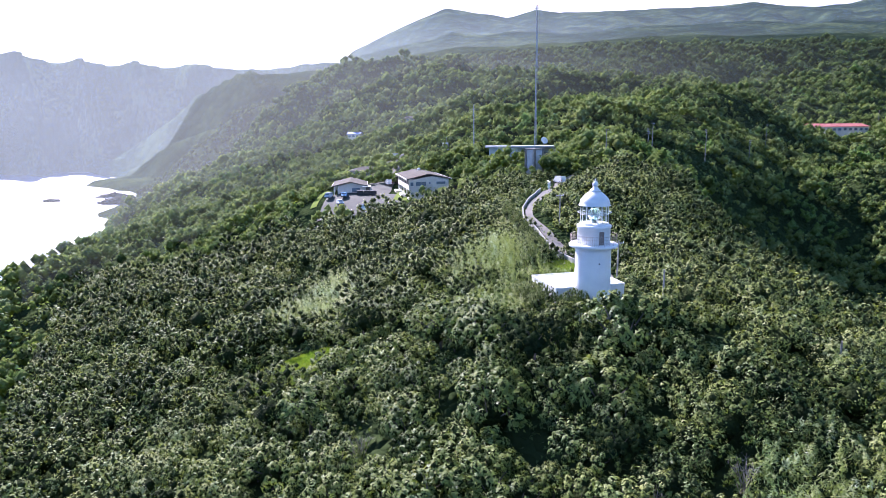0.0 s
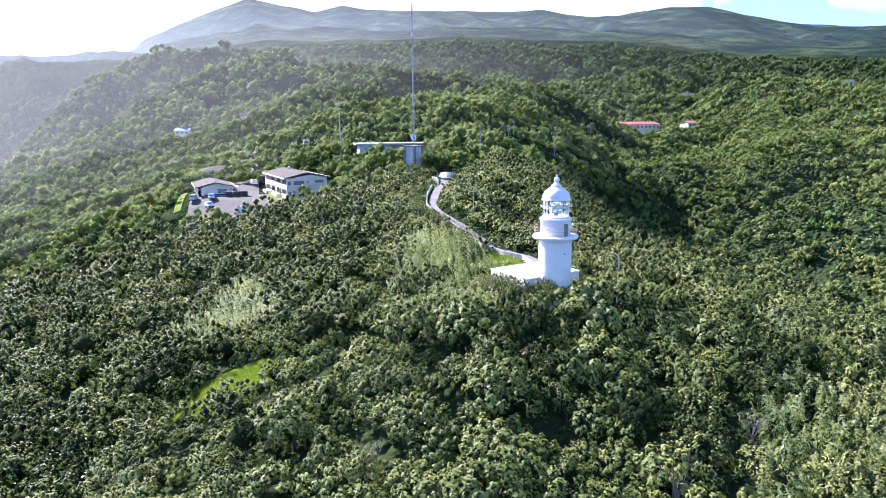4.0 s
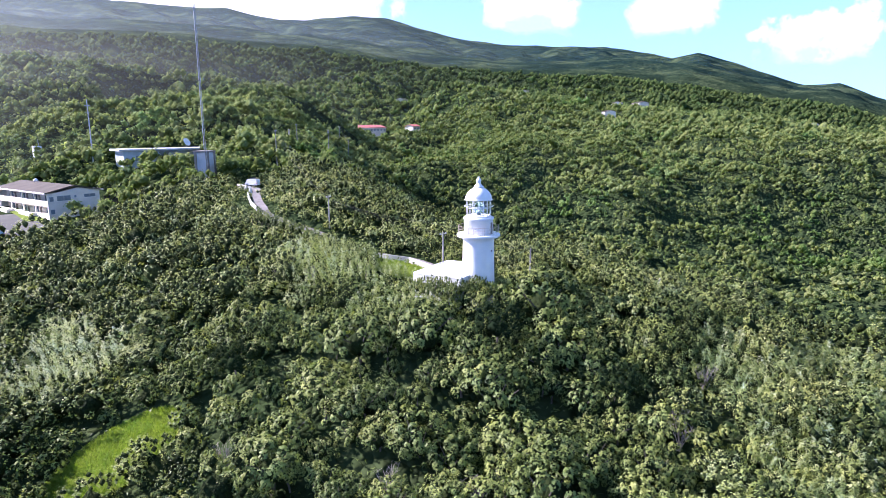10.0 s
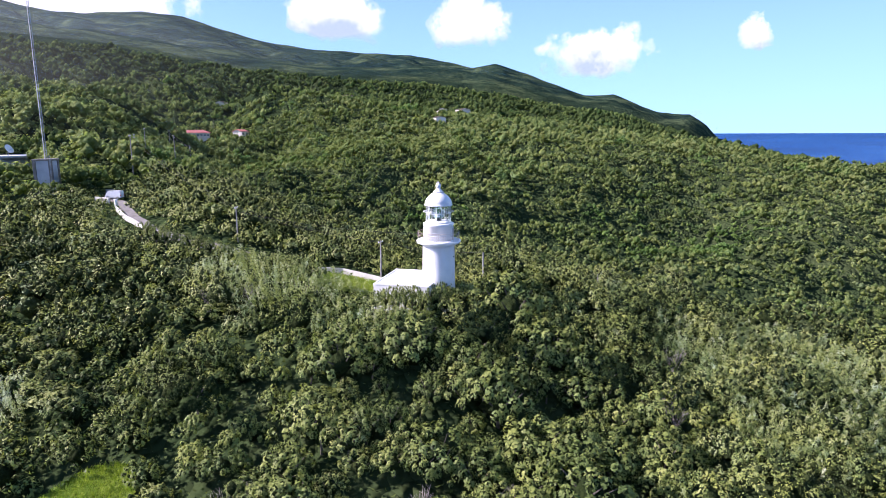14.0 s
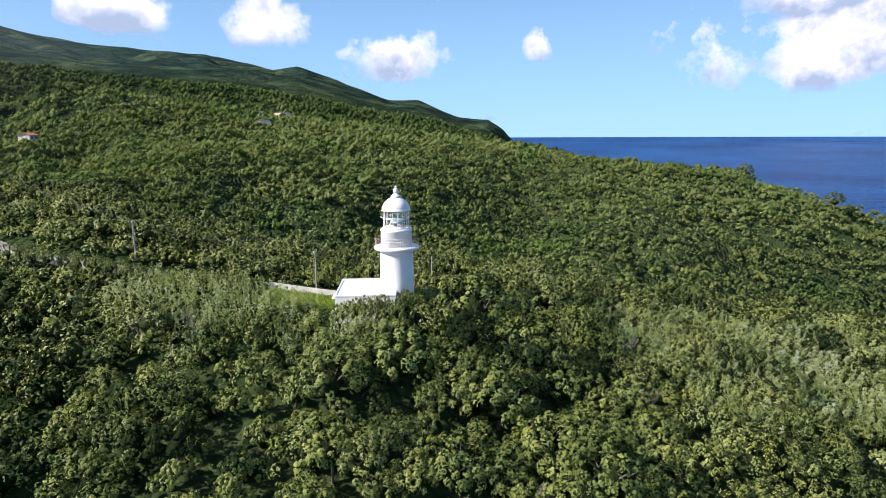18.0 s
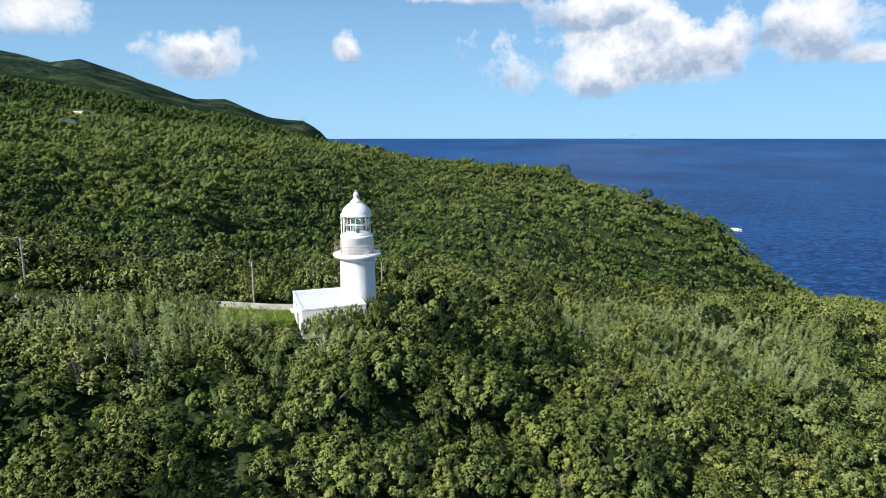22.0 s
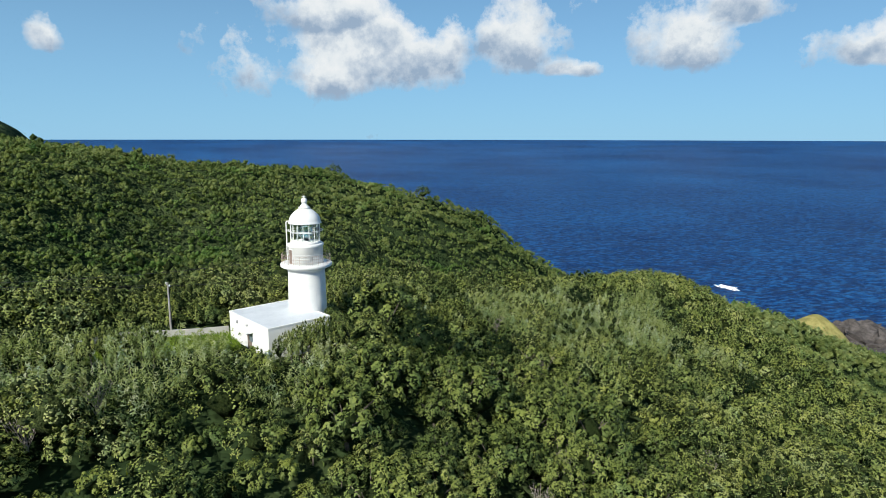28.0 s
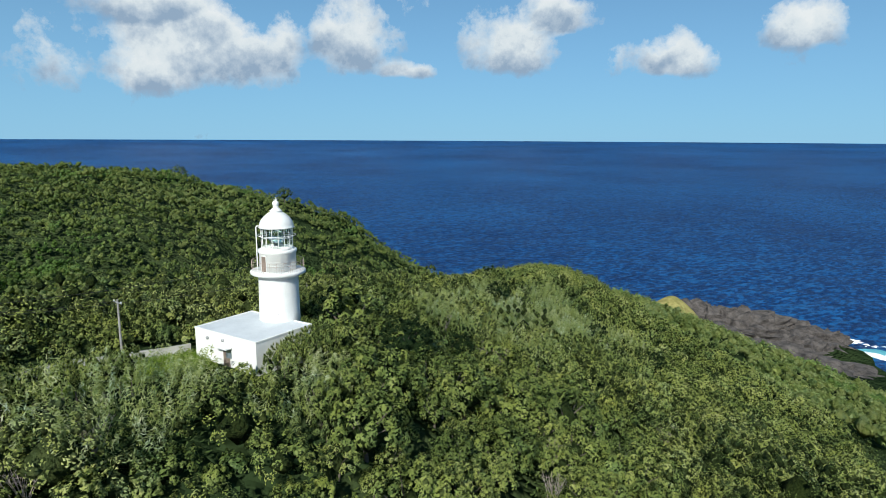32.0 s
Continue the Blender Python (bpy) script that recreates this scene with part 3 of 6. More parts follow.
def cloud_shader():
    m = bpy.data.materials.new("cumulus")
    m.use_nodes = True
    nodes, links = m.node_tree.nodes, m.node_tree.links
    nodes.clear()
    cover, base = nodes.new("ShaderNodeAttribute"), nodes.new("ShaderNodeAttribute")
    cover.attribute_name, base.attribute_name = "cover", "base"
    big = noisy(nodes, links, 0.0022, 10, 0.62)
    lit = nodes.new("ShaderNodeTexNoise")
    tc, mp = nodes.new("ShaderNodeTexCoord"), nodes.new("ShaderNodeMapping")
    mp.inputs["Location"].default_value = (0, 0, -140)
    links.new(tc.outputs["Object"], mp.inputs[0])
    links.new(mp.outputs[0], lit.inputs["Vector"])
    lit.inputs["Scale"].default_value, lit.inputs["Detail"].default_value, lit.inputs["Roughness"].default_value = 0.0022, 6, 0.6

    def maths(op, a, b, c=None):
        n = nodes.new("ShaderNodeMath")
        n.operation = op
        for k, v in enumerate((a, b, c)):
            if v is not None:
                if isinstance(v, (int, float)):
                    n.inputs[k].default_value = v
                else:
                    links.new(v, n.inputs[k])
        return n.outputs[0]

    dens = maths("MULTIPLY_ADD", maths("SUBTRACT", big.outputs[0], 0.5), 2.0, cover.outputs["Fac"])
    alpha = ramp(nodes, [(0.2, (0, 0, 0)), (0.36, (0.62, 0.62, 0.62)), (0.52, (1, 1, 1))])
    links.new(dens, alpha.inputs[0])
    glow = maths("MULTIPLY_ADD", maths("SUBTRACT", big.outputs[0], lit.outputs[0]), -1.9, base.outputs["Fac"])
    tone = ramp(nodes, [(0.26, (0.36, 0.47, 0.62)), (0.5, (0.60, 0.68, 0.78)), (0.72, (0.87, 0.91, 0.94)), (1.0, (1.0, 1.0, 1.0))])
    links.new(glow, tone.inputs[0])
    em, tr, mix, out = nodes.new("ShaderNodeEmission"), nodes.new("ShaderNodeBsdfTransparent"), nodes.new("ShaderNodeMixShader"), nodes.new("ShaderNodeOutputMaterial")
    em.inputs[1].default_value = 0.7
    links.new(tone.outputs[0], em.inputs[0])
    links.new(alpha.outputs[0], mix.inputs[0])
    links.new(tr.outputs[0], mix.inputs[1])
    links.new(em.outputs[0], mix.inputs[2])
    links.new(mix.outputs[0], out.inputs[0])
    return m


ce, cb = np.meshgrid(np.arange(-1, 27, 0.5), np.arange(0, 360, 1.0), indexing="ij")
cover = np.zeros(ce.shape)
shade = np.zeros(ce.shape) + 0.5
for b, e, wb, we in CUMULUS:
    db = (cb - b + 180) % 360 - 180
    up = (ce - e) / we
    g = np.exp(-((db / wb) ** 2 + np.where(up < 0, (up * 1.5) ** 4, up ** 2)))
    shade = np.where(g > cover, 0.5 + 0.42 * np.clip(up + 0.25, -1, 1), shade)
    cover = np.maximum(cover, g)
cover = np.clip(cover * 0.85 - 0.12, -0.3, 1)
near_sun = np.exp(-(((cb + 22 + 180) % 360 - 180) / 62) ** 4)      # bright veil on the sunward side
near_sun = near_sun * np.clip((17 - ce) / 4, 0, 1)
cover = np.maximum(cover, 1.7 * near_sun - 0.35)
shade = np.maximum(shade, 0.95 * near_sun)
rad = 4760.0
verts = np.stack([rad * np.cos(np.radians(ce)) * np.sin(np.radians(cb)), rad * np.cos(np.radians(ce)) * np.cos(np.radians(cb)), EYE + rad * np.sin(np.radians(ce))], -1).reshape(-1, 3)
ne, nb = ce.shape
i, j = np.meshgrid(np.arange(ne - 1), np.arange(nb), indexing="ij")
quads = np.stack([i * nb + j, i * nb + (j + 1) % nb, (i + 1) * nb + (j + 1) % nb, (i + 1) * nb + j], -1).reshape(-1, 4)
me = numpy_mesh("backdrop", verts, quads, cloud_shader(), True)
for key, values in (("cover", cover), ("base", shade)):
    at = me.attributes.new(key, "FLOAT", "POINT")
    at.data.foreach_set("value", values.ravel().astype(np.float32))
tagged(new("backdrop", me), "white cumulus clouds in a blue sky", "clouds", kind="structure")



# ---- air haze on added translucent sheets, over the bay and before the range ----
def haze_sheet_shader(name, colour):
    m = bpy.data.materials.new(name)
    m.use_nodes = True
    nodes, links = m.node_tree.nodes, m.node_tree.links
    nodes.clear()
    thick = nodes.new("ShaderNodeAttribute")
    thick.attribute_name = "thick"
    drift = noisy(nodes, links, 0.004, 3, 0.5)
    var = nodes.new("ShaderNodeMapRange")
    links.new(drift.outputs[0], var.inputs["Value"])
    var.inputs["From Min"].default_value, var.inputs["From Max"].default_value = 0.3, 0.7
    var.inputs["To Min"].default_value, var.inputs["To Max"].default_value = 0.75, 1.25
    mul = nodes.new("ShaderNodeMath")
    mul.operation = "MULTIPLY"
    links.new(thick.outputs["Fac"], mul.inputs[0])
    links.new(var.outputs[0], mul.inputs[1])
    tl, tr, mix, out = nodes.new("ShaderNodeBsdfTranslucent"), nodes.new("ShaderNodeBsdfTransparent"), nodes.new("ShaderNodeMixShader"), nodes.new("ShaderNodeOutputMaterial")
    tl.inputs[0].default_value = (*colour, 1)
    links.new(mul.outputs[0], mix.inputs[0])
    links.new(tr.outputs[0], mix.inputs[1])
    links.new(tl.outputs[0], mix.inputs[2])
    links.new(mix.outputs[0], out.inputs[0])
    return m


HAZE_SHEET, FAR_HAZE_SHEET = haze_sheet_shader("haze_sheet", (0.88, 0.96, 0.94)), haze_sheet_shader("far_haze_sheet", (0.72, 0.90, 1.0))
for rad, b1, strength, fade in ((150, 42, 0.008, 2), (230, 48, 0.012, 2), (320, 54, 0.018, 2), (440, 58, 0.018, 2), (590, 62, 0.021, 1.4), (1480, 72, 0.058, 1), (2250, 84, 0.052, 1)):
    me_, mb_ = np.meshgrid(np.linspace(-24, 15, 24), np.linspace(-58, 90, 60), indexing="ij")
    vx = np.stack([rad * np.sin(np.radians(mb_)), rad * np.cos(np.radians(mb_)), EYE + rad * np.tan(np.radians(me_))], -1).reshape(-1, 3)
    # thicker towards the sunward bearings, so glare is put in the sheets too
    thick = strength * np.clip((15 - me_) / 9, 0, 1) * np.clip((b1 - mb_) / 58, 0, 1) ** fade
    i, j = np.meshgrid(np.arange(23), np.arange(59), indexing="ij")
    me = numpy_mesh("mist", vx, np.stack([i * 60 + j, i * 60 + j + 1, (i + 1) * 60 + j + 1, (i + 1) * 60 + j], -1).reshape(-1, 4), FAR_HAZE_SHEET if rad > 1000 else HAZE_SHEET, True)
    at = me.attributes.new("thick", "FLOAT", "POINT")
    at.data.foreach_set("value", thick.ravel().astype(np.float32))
    tagged(new("mist", me), "thin pale translucent sheet added as air haze before the distant range", "mist", kind="structure")


# ---- lighthouse ----
AXIS = 15.5         # turn of the annex, degrees
lighthouse = group_at("lighthouse", pose(0, 0, 0), "white painted round lighthouse with gallery, glazed lantern and domed roof", "lighthouse")
part("tower_shaft", turned([(2.42, -1.5), (2.42, 0.5), (2.26, 0.62), (2.2, 2.5), (2.13, 6), (2.1, 7.9), (2.13, 8.1), (2.22, 8.26), (2.4, 8.4)], 64), WHITE, lighthouse)
part("gallery_slab", turned([(2.3, 8.4), (2.78, 8.46), (2.9, 8.54), (2.92, 8.78), (2.86, 8.86), (1.9, 8.88)], 64), WHITE, lighthouse, "overhanging white gallery slab with stained rim")
part("watch_room", turned([(1.93, 8.88), (1.93, 10.72), (2.0, 10.78), (2.04, 10.86), (2.04, 11.06), (1.98, 11.12), (1.75, 11.14)], 64), WHITE, lighthouse)
band = bmesh.new()
for z in (9.55, 9.98):
    ring(band, 1.935, z, 0.022, 64, 5)
part("moulding", band, WHITE, lighthouse)
for bearing in (-15.5, 164.5):
    m = pose(0, 0, 0, 0, 0, -bearing)
    d = part("door", boxed(-0.33, 0.33, 1.86, 1.955, 8.9, 10.52, bevel=0.01), DOOR, lighthouse, "narrow brown steel gallery door", m)
    fr = bmesh.new()
    box(fr, -0.42, -0.33, 1.86, 1.985, 8.9, 10.6), box(fr, 0.33, 0.42, 1.86, 1.985, 8.9, 10.6), box(fr, -0.42, 0.42, 1.86, 1.985, 10.52, 10.6)
    part("door_frame", fr, WHITE, d)
    part("handle", rod(bmesh.new(), (0.22, 1.99, 9.6), (0.22, 1.99, 9.75), 0.02), STEEL, d)
for k in range(24):
    a = math.radians(k * 15)
    part("railing_post", rod(bmesh.new(), (2.74 * math.sin(a), 2.74 * math.cos(a), 8.86), (2.74 * math.sin(a), 2.74 * math.cos(a), 9.96), 0.014, 6), RUST, lighthouse)
for z, r in ((9.96, 0.017), (9.6, 0.011), (9.24, 0.011)):
    part("railing_hoop", ring(bmesh.new(), 2.74, z, r, 64, 6), RUST, lighthouse, "rust-stained gallery railing")
for k in range(72):
    if k % 3:
        a = math.radians(k * 5)
        part("baluster", rod(bmesh.new(), (2.74 * math.sin(a), 2.74 * math.cos(a), 8.86), (2.74 * math.sin(a), 2.74 * math.cos(a), 9.96), 0.005, 4), RUST, lighthouse)
part("lantern_curb", turned([(1.70, 11.12), (1.70, 11.34), (1.6, 11.36)], 48), WHITE, lighthouse)
# glazing: two tiers between sixteen uprights
for k in range(16):
    a = math.radians(k * 22.5)
    part("glazing_bar", rod(bmesh.new(), (1.64 * math.sin(a), 1.64 * math.cos(a), 11.3), (1.64 * math.sin(a), 1.64 * math.cos(a), 13.5), 0.035, 6), WHITE, lighthouse)
part("glazing_ring", ring(bmesh.new(), 1.64, 12.42, 0.035, 48), WHITE, lighthouse)
part("grab_hoop", ring(bmesh.new(), 1.98, 12.62, 0.03, 48), WHITE, lighthouse, "white hoop round the lantern")
for k in range(8):
    a = math.radians(k * 45 + 11)
    part("hoop_bracket", rod(bmesh.new(), (1.62 * math.sin(a), 1.62 * math.cos(a), 12.62), (1.98 * math.sin(a), 1.98 * math.cos(a), 12.62), 0.02, 5), WHITE, lighthouse)
for tier in ((11.36, 12.4), (12.44, 13.48)):
    for k in range(16):
        a0, a1 = math.radians(k * 22.5 + 0.6), math.radians(k * 22.5 + 21.9)
        bm = bmesh.new()
        vs = [bm.verts.new((r * math.sin(a), r * math.cos(a), z)) for r in (1.62, 1.628) for a, z in ((a0, tier[0]), (a1, tier[0]), (a1, tier[1]), (a0, tier[1]))]
        for f in ((0, 1, 2, 3), (7, 6, 5, 4), (0, 4, 5, 1), (1, 5, 6, 2), (2, 6, 7, 3), (3, 7, 4, 0)):
            bm.faces.new([vs[q] for q in f])
        part("lantern_pane", bm, GLASS, lighthouse).visible_shadow = False
optic = part("optic", turned([(0.30, 11.4), (0.34, 11.7), (0.62, 11.85), (0.74, 12.1), (0.78, 12.35), (0.74, 12.6), (0.62, 12.85), (0.36, 13.05), (0.2, 13.1)], 24), LENSGLASS, lighthouse, "greenish Fresnel lens of the lantern")
prisms = bmesh.new()
for z, r in ((11.95, .70), (12.05, .75), (12.15, .78), (12.25, .80), (12.45, .80), (12.55, .78), (12.65, .74), (12.75, .7)):
    ring(prisms, r, z, 0.03, 24, 4)
part("prism_ring", prisms, LENSGLASS, optic)
part("pedestal", turned([(0.45, 11.1), (0.45, 11.35), (0.22, 11.45), (0.22, 11.75)], 16), STEEL, optic)
part("floor_plate", turned([(1.6, 11.1), (1.6, 11.16), (0.1, 11.17)], 32), DARK, lighthouse)
dome = part("dome", turned([(1.6, 13.40), (1.84, 13.42), (1.86, 13.5), (1.78, 13.56), (1.76, 13.8), (1.69, 14.05), (1.54, 14.32), (1.32, 14.58), (1.05, 14.82), (0.75, 15.02), (0.58, 15.1)], 64), WHITE, lighthouse, "smooth white domed lantern roof")
part("vent_collar", turned([(0.58, 15.08), (0.66, 15.14), (0.66, 15.26), (0.5, 15.3), (0.44, 15.42), (0.34, 15.5), (0.28, 15.58), (0.28, 15.66)], 32), WHITE, dome)
part("finial_ball", turned([(0.02, 15.6), (0.2, 15.64), (0.31, 15.76), (0.36, 15.95), (0.31, 16.14), (0.2, 16.26), (0.02, 16.32)], 24), WHITE, dome)
vane = bmesh.new()
rod(vane, (0, 0, 16.25), (0, 0, 16.6), 0.03)
rod(vane, (-0.26, 0, 16.42), (0.26, 0, 16.42), 0.025)
rod(vane, (0, -0.26, 16.42), (0, 0.26, 16.42), 0.025)
rod(vane, (-0.2, 0, 16.56), (0.2, 0, 16.56), 0.02)
part("lightning_cross", vane, WHITE, dome)
for k in range(16):
    a = math.radians(k * 22.5)
    part("gutter_spout", rod(bmesh.new(), (1.84 * math.sin(a), 1.84 * math.cos(a), 13.45), (1.93 * math.sin(a), 1.93 * math.cos(a), 13.45), 0.03, 5), WHITE, dome)
# vent pipe beside the lantern
pa = math.radians(24)
pipe = bmesh.new()
px, py = 2.12 * math.sin(pa), 2.12 * math.cos(pa)
rod(pipe, (px, py, 8.86), (px, py, 13.55), 0.07)
rod(pipe, (px, py, 13.6), (1.72 * math.sin(pa), 1.72 * math.cos(pa), 13.66), 0.07)
part("vent_pipe", pipe, WHITE, lighthouse, "white vertical pipe beside the lantern")
for z, b, pr in ((6.7, 172, 0.09), (1.6, 176, 0.09), (4.4, -60, 0.045)):
    a = math.radians(b)
    part("wall_port", rod(bmesh.new(), (2.05 * math.sin(a), 2.05 * math.cos(a), z), (2.2 * math.sin(a), 2.2 * math.cos(a), z), pr, 12), DARK, lighthouse, "small round dark port")
# annex with flat roof
am = pose(-1.15, 3.62, 0, 0, 0, AXIS)
annex = part("annex_wall", boxed(-4.62, 4.62, -3.72, 3.72, -1.5, 3.40, bevel=0.02), WHITE, lighthouse, "white single-storey annex with flat roof", am)
roof = part("annex_roof", boxed(-4.56, 4.56, -3.66, 3.66, 3.40, 3.48), ROOFING, annex, "flat pale grey coated roof")
lip = bmesh.new()
for x0, x1, y0, y1 in ((-4.66, 4.66, 3.58, 3.76), (-4.66, -4.48, -3.76, 3.58), (4.48, 4.66, -3.76, 3.58), (-4.48, -2.2, -3.76, -3.58), (2.5, 4.48, -3.76, -3.58)):
    box(lip, x0, x1, y0, y1, 3.404, 3.58, bevel=0.015)
part("roof_kerb", lip, WHITE, annex)
part("door_canopy", boxed(-1.15, 0.75, 3.72, 4.55, 2.28, 2.40, bevel=0.01), WHITE, annex, "thin concrete door canopy")
part("annex_door", boxed(-0.75, 0.25, 3.70, 3.75, 0.05, 2.05, bevel=0.01), DOOR, annex, "dark annex door under the canopy")
part("annex_window", boxed(-1.0, -0.2, 3.72, 3.755, 1.2, 2.1), PANE, annex)
for x, z in ((2.6, 2.75), (0.2, 2.9)):
    part("vent_cowl", turned([(0.17, 0), (0.19, 0.05), (0.16, 0.14), (0.02, 0.17)], 16), STEEL, annex, "", pose(x, 3.72, z, -90, 0, 0))
for y in (-1.4, 1.8):
    part("wall_vent", boxed(-4.66, -4.6, y - 0.12, y + 0.12, 2.5, 2.8), STEEL, annex)
part("downpipe", rod(bmesh.new(), (-4.68, -0.4, 0), (-4.68, -0.4, 3.3), 0.045), WHITE, annex)



# ---- path up the ridge, boundary wall, lawn ----
WALL_LINE = [(4.0, 8.4), (4.0, 14.0), (3.9, 19.5), (1.9, 23.0), (0.5, 27.0), (-0.8, 34.0), (-1.6, 41.0), (-3.0, 49.5), (-2.2, 58.0), (0.6, 68.0), (4.0, 76.5)]
PATH_LINE = [(5.6, 12.0), (5.5, 20.0), (3.6, 24.0), (2.1, 28.0), (0.8, 35.0), (0.0, 41.5), (-1.4, 49.5), (-0.7, 57.5), (2.1, 67.0), (5.8, 76.0), (9.0, 82.0), (10.5, 88.0), (16.0, 97.0)]


def smooth_line(line, step):
    pts = [Vector((*p, 0)) for p in line]
    out = []
    for k in range(len(pts) - 1):
        p0, p1, p2, p3 = pts[max(k - 1, 0)], pts[k], pts[k + 1], pts[min(k + 2, len(pts) - 1)]
        n = max(1, int((p2 - p1).length / step))
        for q in range(n):
            t = q / n
            out.append(0.5 * (2 * p1 + (p2 - p0) * t + (2 * p0 - 5 * p1 + 4 * p2 - p3) * t * t + (3 * p1 - p0 - 3 * p2 + p3) * t ** 3))
    return out + [pts[-1]]


def strip(bm, line, left, right, z0, z1, lift):
    """A solid band along a line, following the ground, from z0 to z1 above it."""
    P = smooth_line(line, 1.2)
    zs = ground_height([p.x for p in P], [p.y for p in P])
    rows = []
    for k, p in enumerate(P):
        d = (P[min(k + 1, len(P) - 1)] - P[max(k - 1, 0)]).normalized()
        s = Vector((d.y, -d.x, 0))
        rows.append([bm.verts.new((p.x + s.x * o, p.y + s.y * o, zs[k] + z + lift)) for o, z in ((-left, z0), (-left, z1), (right, z1), (right, z0))])
    for a, b in zip(rows, rows[1:]):
        for q in range(4):
            bm.faces.new((a[q], a[(q + 1) % 4], b[(q + 1) % 4], b[q]))
    bm.faces.new(rows[0]), bm.faces.new(rows[-1][::-1])
    bmesh.ops.recalc_face_normals(bm, faces=bm.faces[:])
    return bm


path = part("path", strip(bmesh.new(), PATH_LINE, 0.95, 0.95, -1.5, 0.06, 0.1), CONCRETE)
tagged(path, "narrow pale concrete path climbing the ridge", "path", kind="structure")
PALEWALL = surface("weathered_white_wall", (0.36, 0.35, 0.32), (0.54, 0.53, 0.49), 0.7, 10, 0.9, bump=0.01, stain=(0.36, 0.35, 0.32))
bwall = tagged(new("boundary_wall"), "low weathered white concrete wall along the path", "wall", kind="structure")
for a in range(0, len(WALL_LINE) - 1):
    part("wall_panel", strip(bmesh.new(), WALL_LINE[a:a + 2], 0.09, 0.09, -1.2, 1.0, 0.0), PALEWALL, bwall)
ywall = tagged(new("yard_wall"), "low white wall beside the annex", "wall", kind="structure")
part("wall_panel", strip(bmesh.new(), [(4.5, -1.2), (9.5, -0.4)], 0.08, 0.08, -1.0, 0.5, 0.0), PALEWALL, ywall)


def grassy(name, a, b):
    return surface(name, a, b, 0.4, 7, 0.95, bump=0.05, spec=0.1)


LAWN = grassy("lawn_grass", (0.085, 0.135, 0.012), (0.17, 0.22, 0.024))


def ground_patch(name, inside, x0, x1, y0, y1, step, lift, material):
    xs, ys = np.arange(x0, x1 + step, step), np.arange(y0, y1 + step, step)
    X, Y = np.meshgrid(xs, ys)
    Z = ground_height(X.ravel(), Y.ravel()) + lift
    nx = len(xs)
    ok = inside(X.ravel(), Y.ravel())
    Q = []
    for r in range(len(ys) - 1):
        for c in range(nx - 1):
            q = [r * nx + c, r * nx + c + 1, (r + 1) * nx + c + 1, (r + 1) * nx + c]
            if ok[q].all():
                Q.append(q)
    return new(name, numpy_mesh(name, np.stack([X.ravel(), Y.ravel(), Z], -1), np.array(Q), material, True))


meadow = ground_patch("meadow", lambda x, y: ((x + 43.5) / 8.4) ** 2 + ((y - 16.8) / 6.2) ** 2 < 1.0, -53, -33, 9, 25, 0.7, 0.25, LAWN)
tagged(meadow, "small bright green meadow in a hollow", "meadow", kind="structure")
lawn = ground_patch("lawn", lambda x, y: (x > -2.5) & (x < 4.0) & (y > 8) & (y < 25) & (x < 5.5 - 0.18 * (y - 8)), -4, 5, 7, 26, 0.5, 0.2, LAWN)
tagged(lawn, "bright mown lawn beside the wall", "lawn", kind="structure")

# ---- yard with two apartment houses ----
yard = ground_patch("yard", lambda x, y: ((x > -57) & (x < -31.5) & (y > np.where(x > -46, 98.5, 102.5)) & (y < 121)) | ((x > -47) & (x < -36.5) & (y >= 118) & (y < 205)), -58, -30, 96, 206, 1.0, 0.2, ASPHALT)
tagged(yard, "grey asphalt yard with parking bays", "yard", kind="structure")
MARK = surface("white_road_paint", (0.6, 0.6, 0.58), (0.75, 0.75, 0.72), 1, 10, 0.8, bump=0)
for k in range(6):
    x = -55 + k * 3.0
    zz = float(ground_height(x, 104)[0])
    tagged(part("bay_line", boxed(x, x + 0.14, 103, 107.5, zz + 0.18, zz + 0.225), MARK), "white painted parking line", "road marking", "parking lines", "structure")
verge = ground_patch("verge", lambda x, y: (x > -34.5) & (x < -30) & (y > 106 - 0.3 * (x + 30)) & (y < 128), -36, -29, 100, 130, 0.8, 0.28, LAWN)
tagged(verge, "strip of bright grass before the house", "verge", kind="structure")
lawn2 = ground_patch("side_lawn", lambda x, y: (x > -60.3) & (x < -57.5) & (y > 112) & (y < 138), -67, -56, 104, 150, 1.0, 0.2, LAWN)
tagged(lawn2, "bright grass strip beside the low house", "lawn", kind="structure")


def window(parent, x0, x1, z0, z1, y, panes=2):
    """A sliding window in a wall that faces -y."""
    w = part("window", boxed(x0, x1, y - 0.05, y + 0.02, z0, z1), STEEL, parent)
    step = (x1 - x0) / panes
    for k in range(panes):
        part("pane", boxed(x0 + k * step + 0.05, x0 + (k + 1) * step - 0.05, y - 0.065, y - 0.045, z0 + 0.06, z1 - 0.06), PANE, w)
    part("sill", boxed(x0 - 0.08, x1 + 0.08, y - 0.14, y - 0.04, z0 - 0.09, z0 - 0.004), PLASTER, w)
    return w


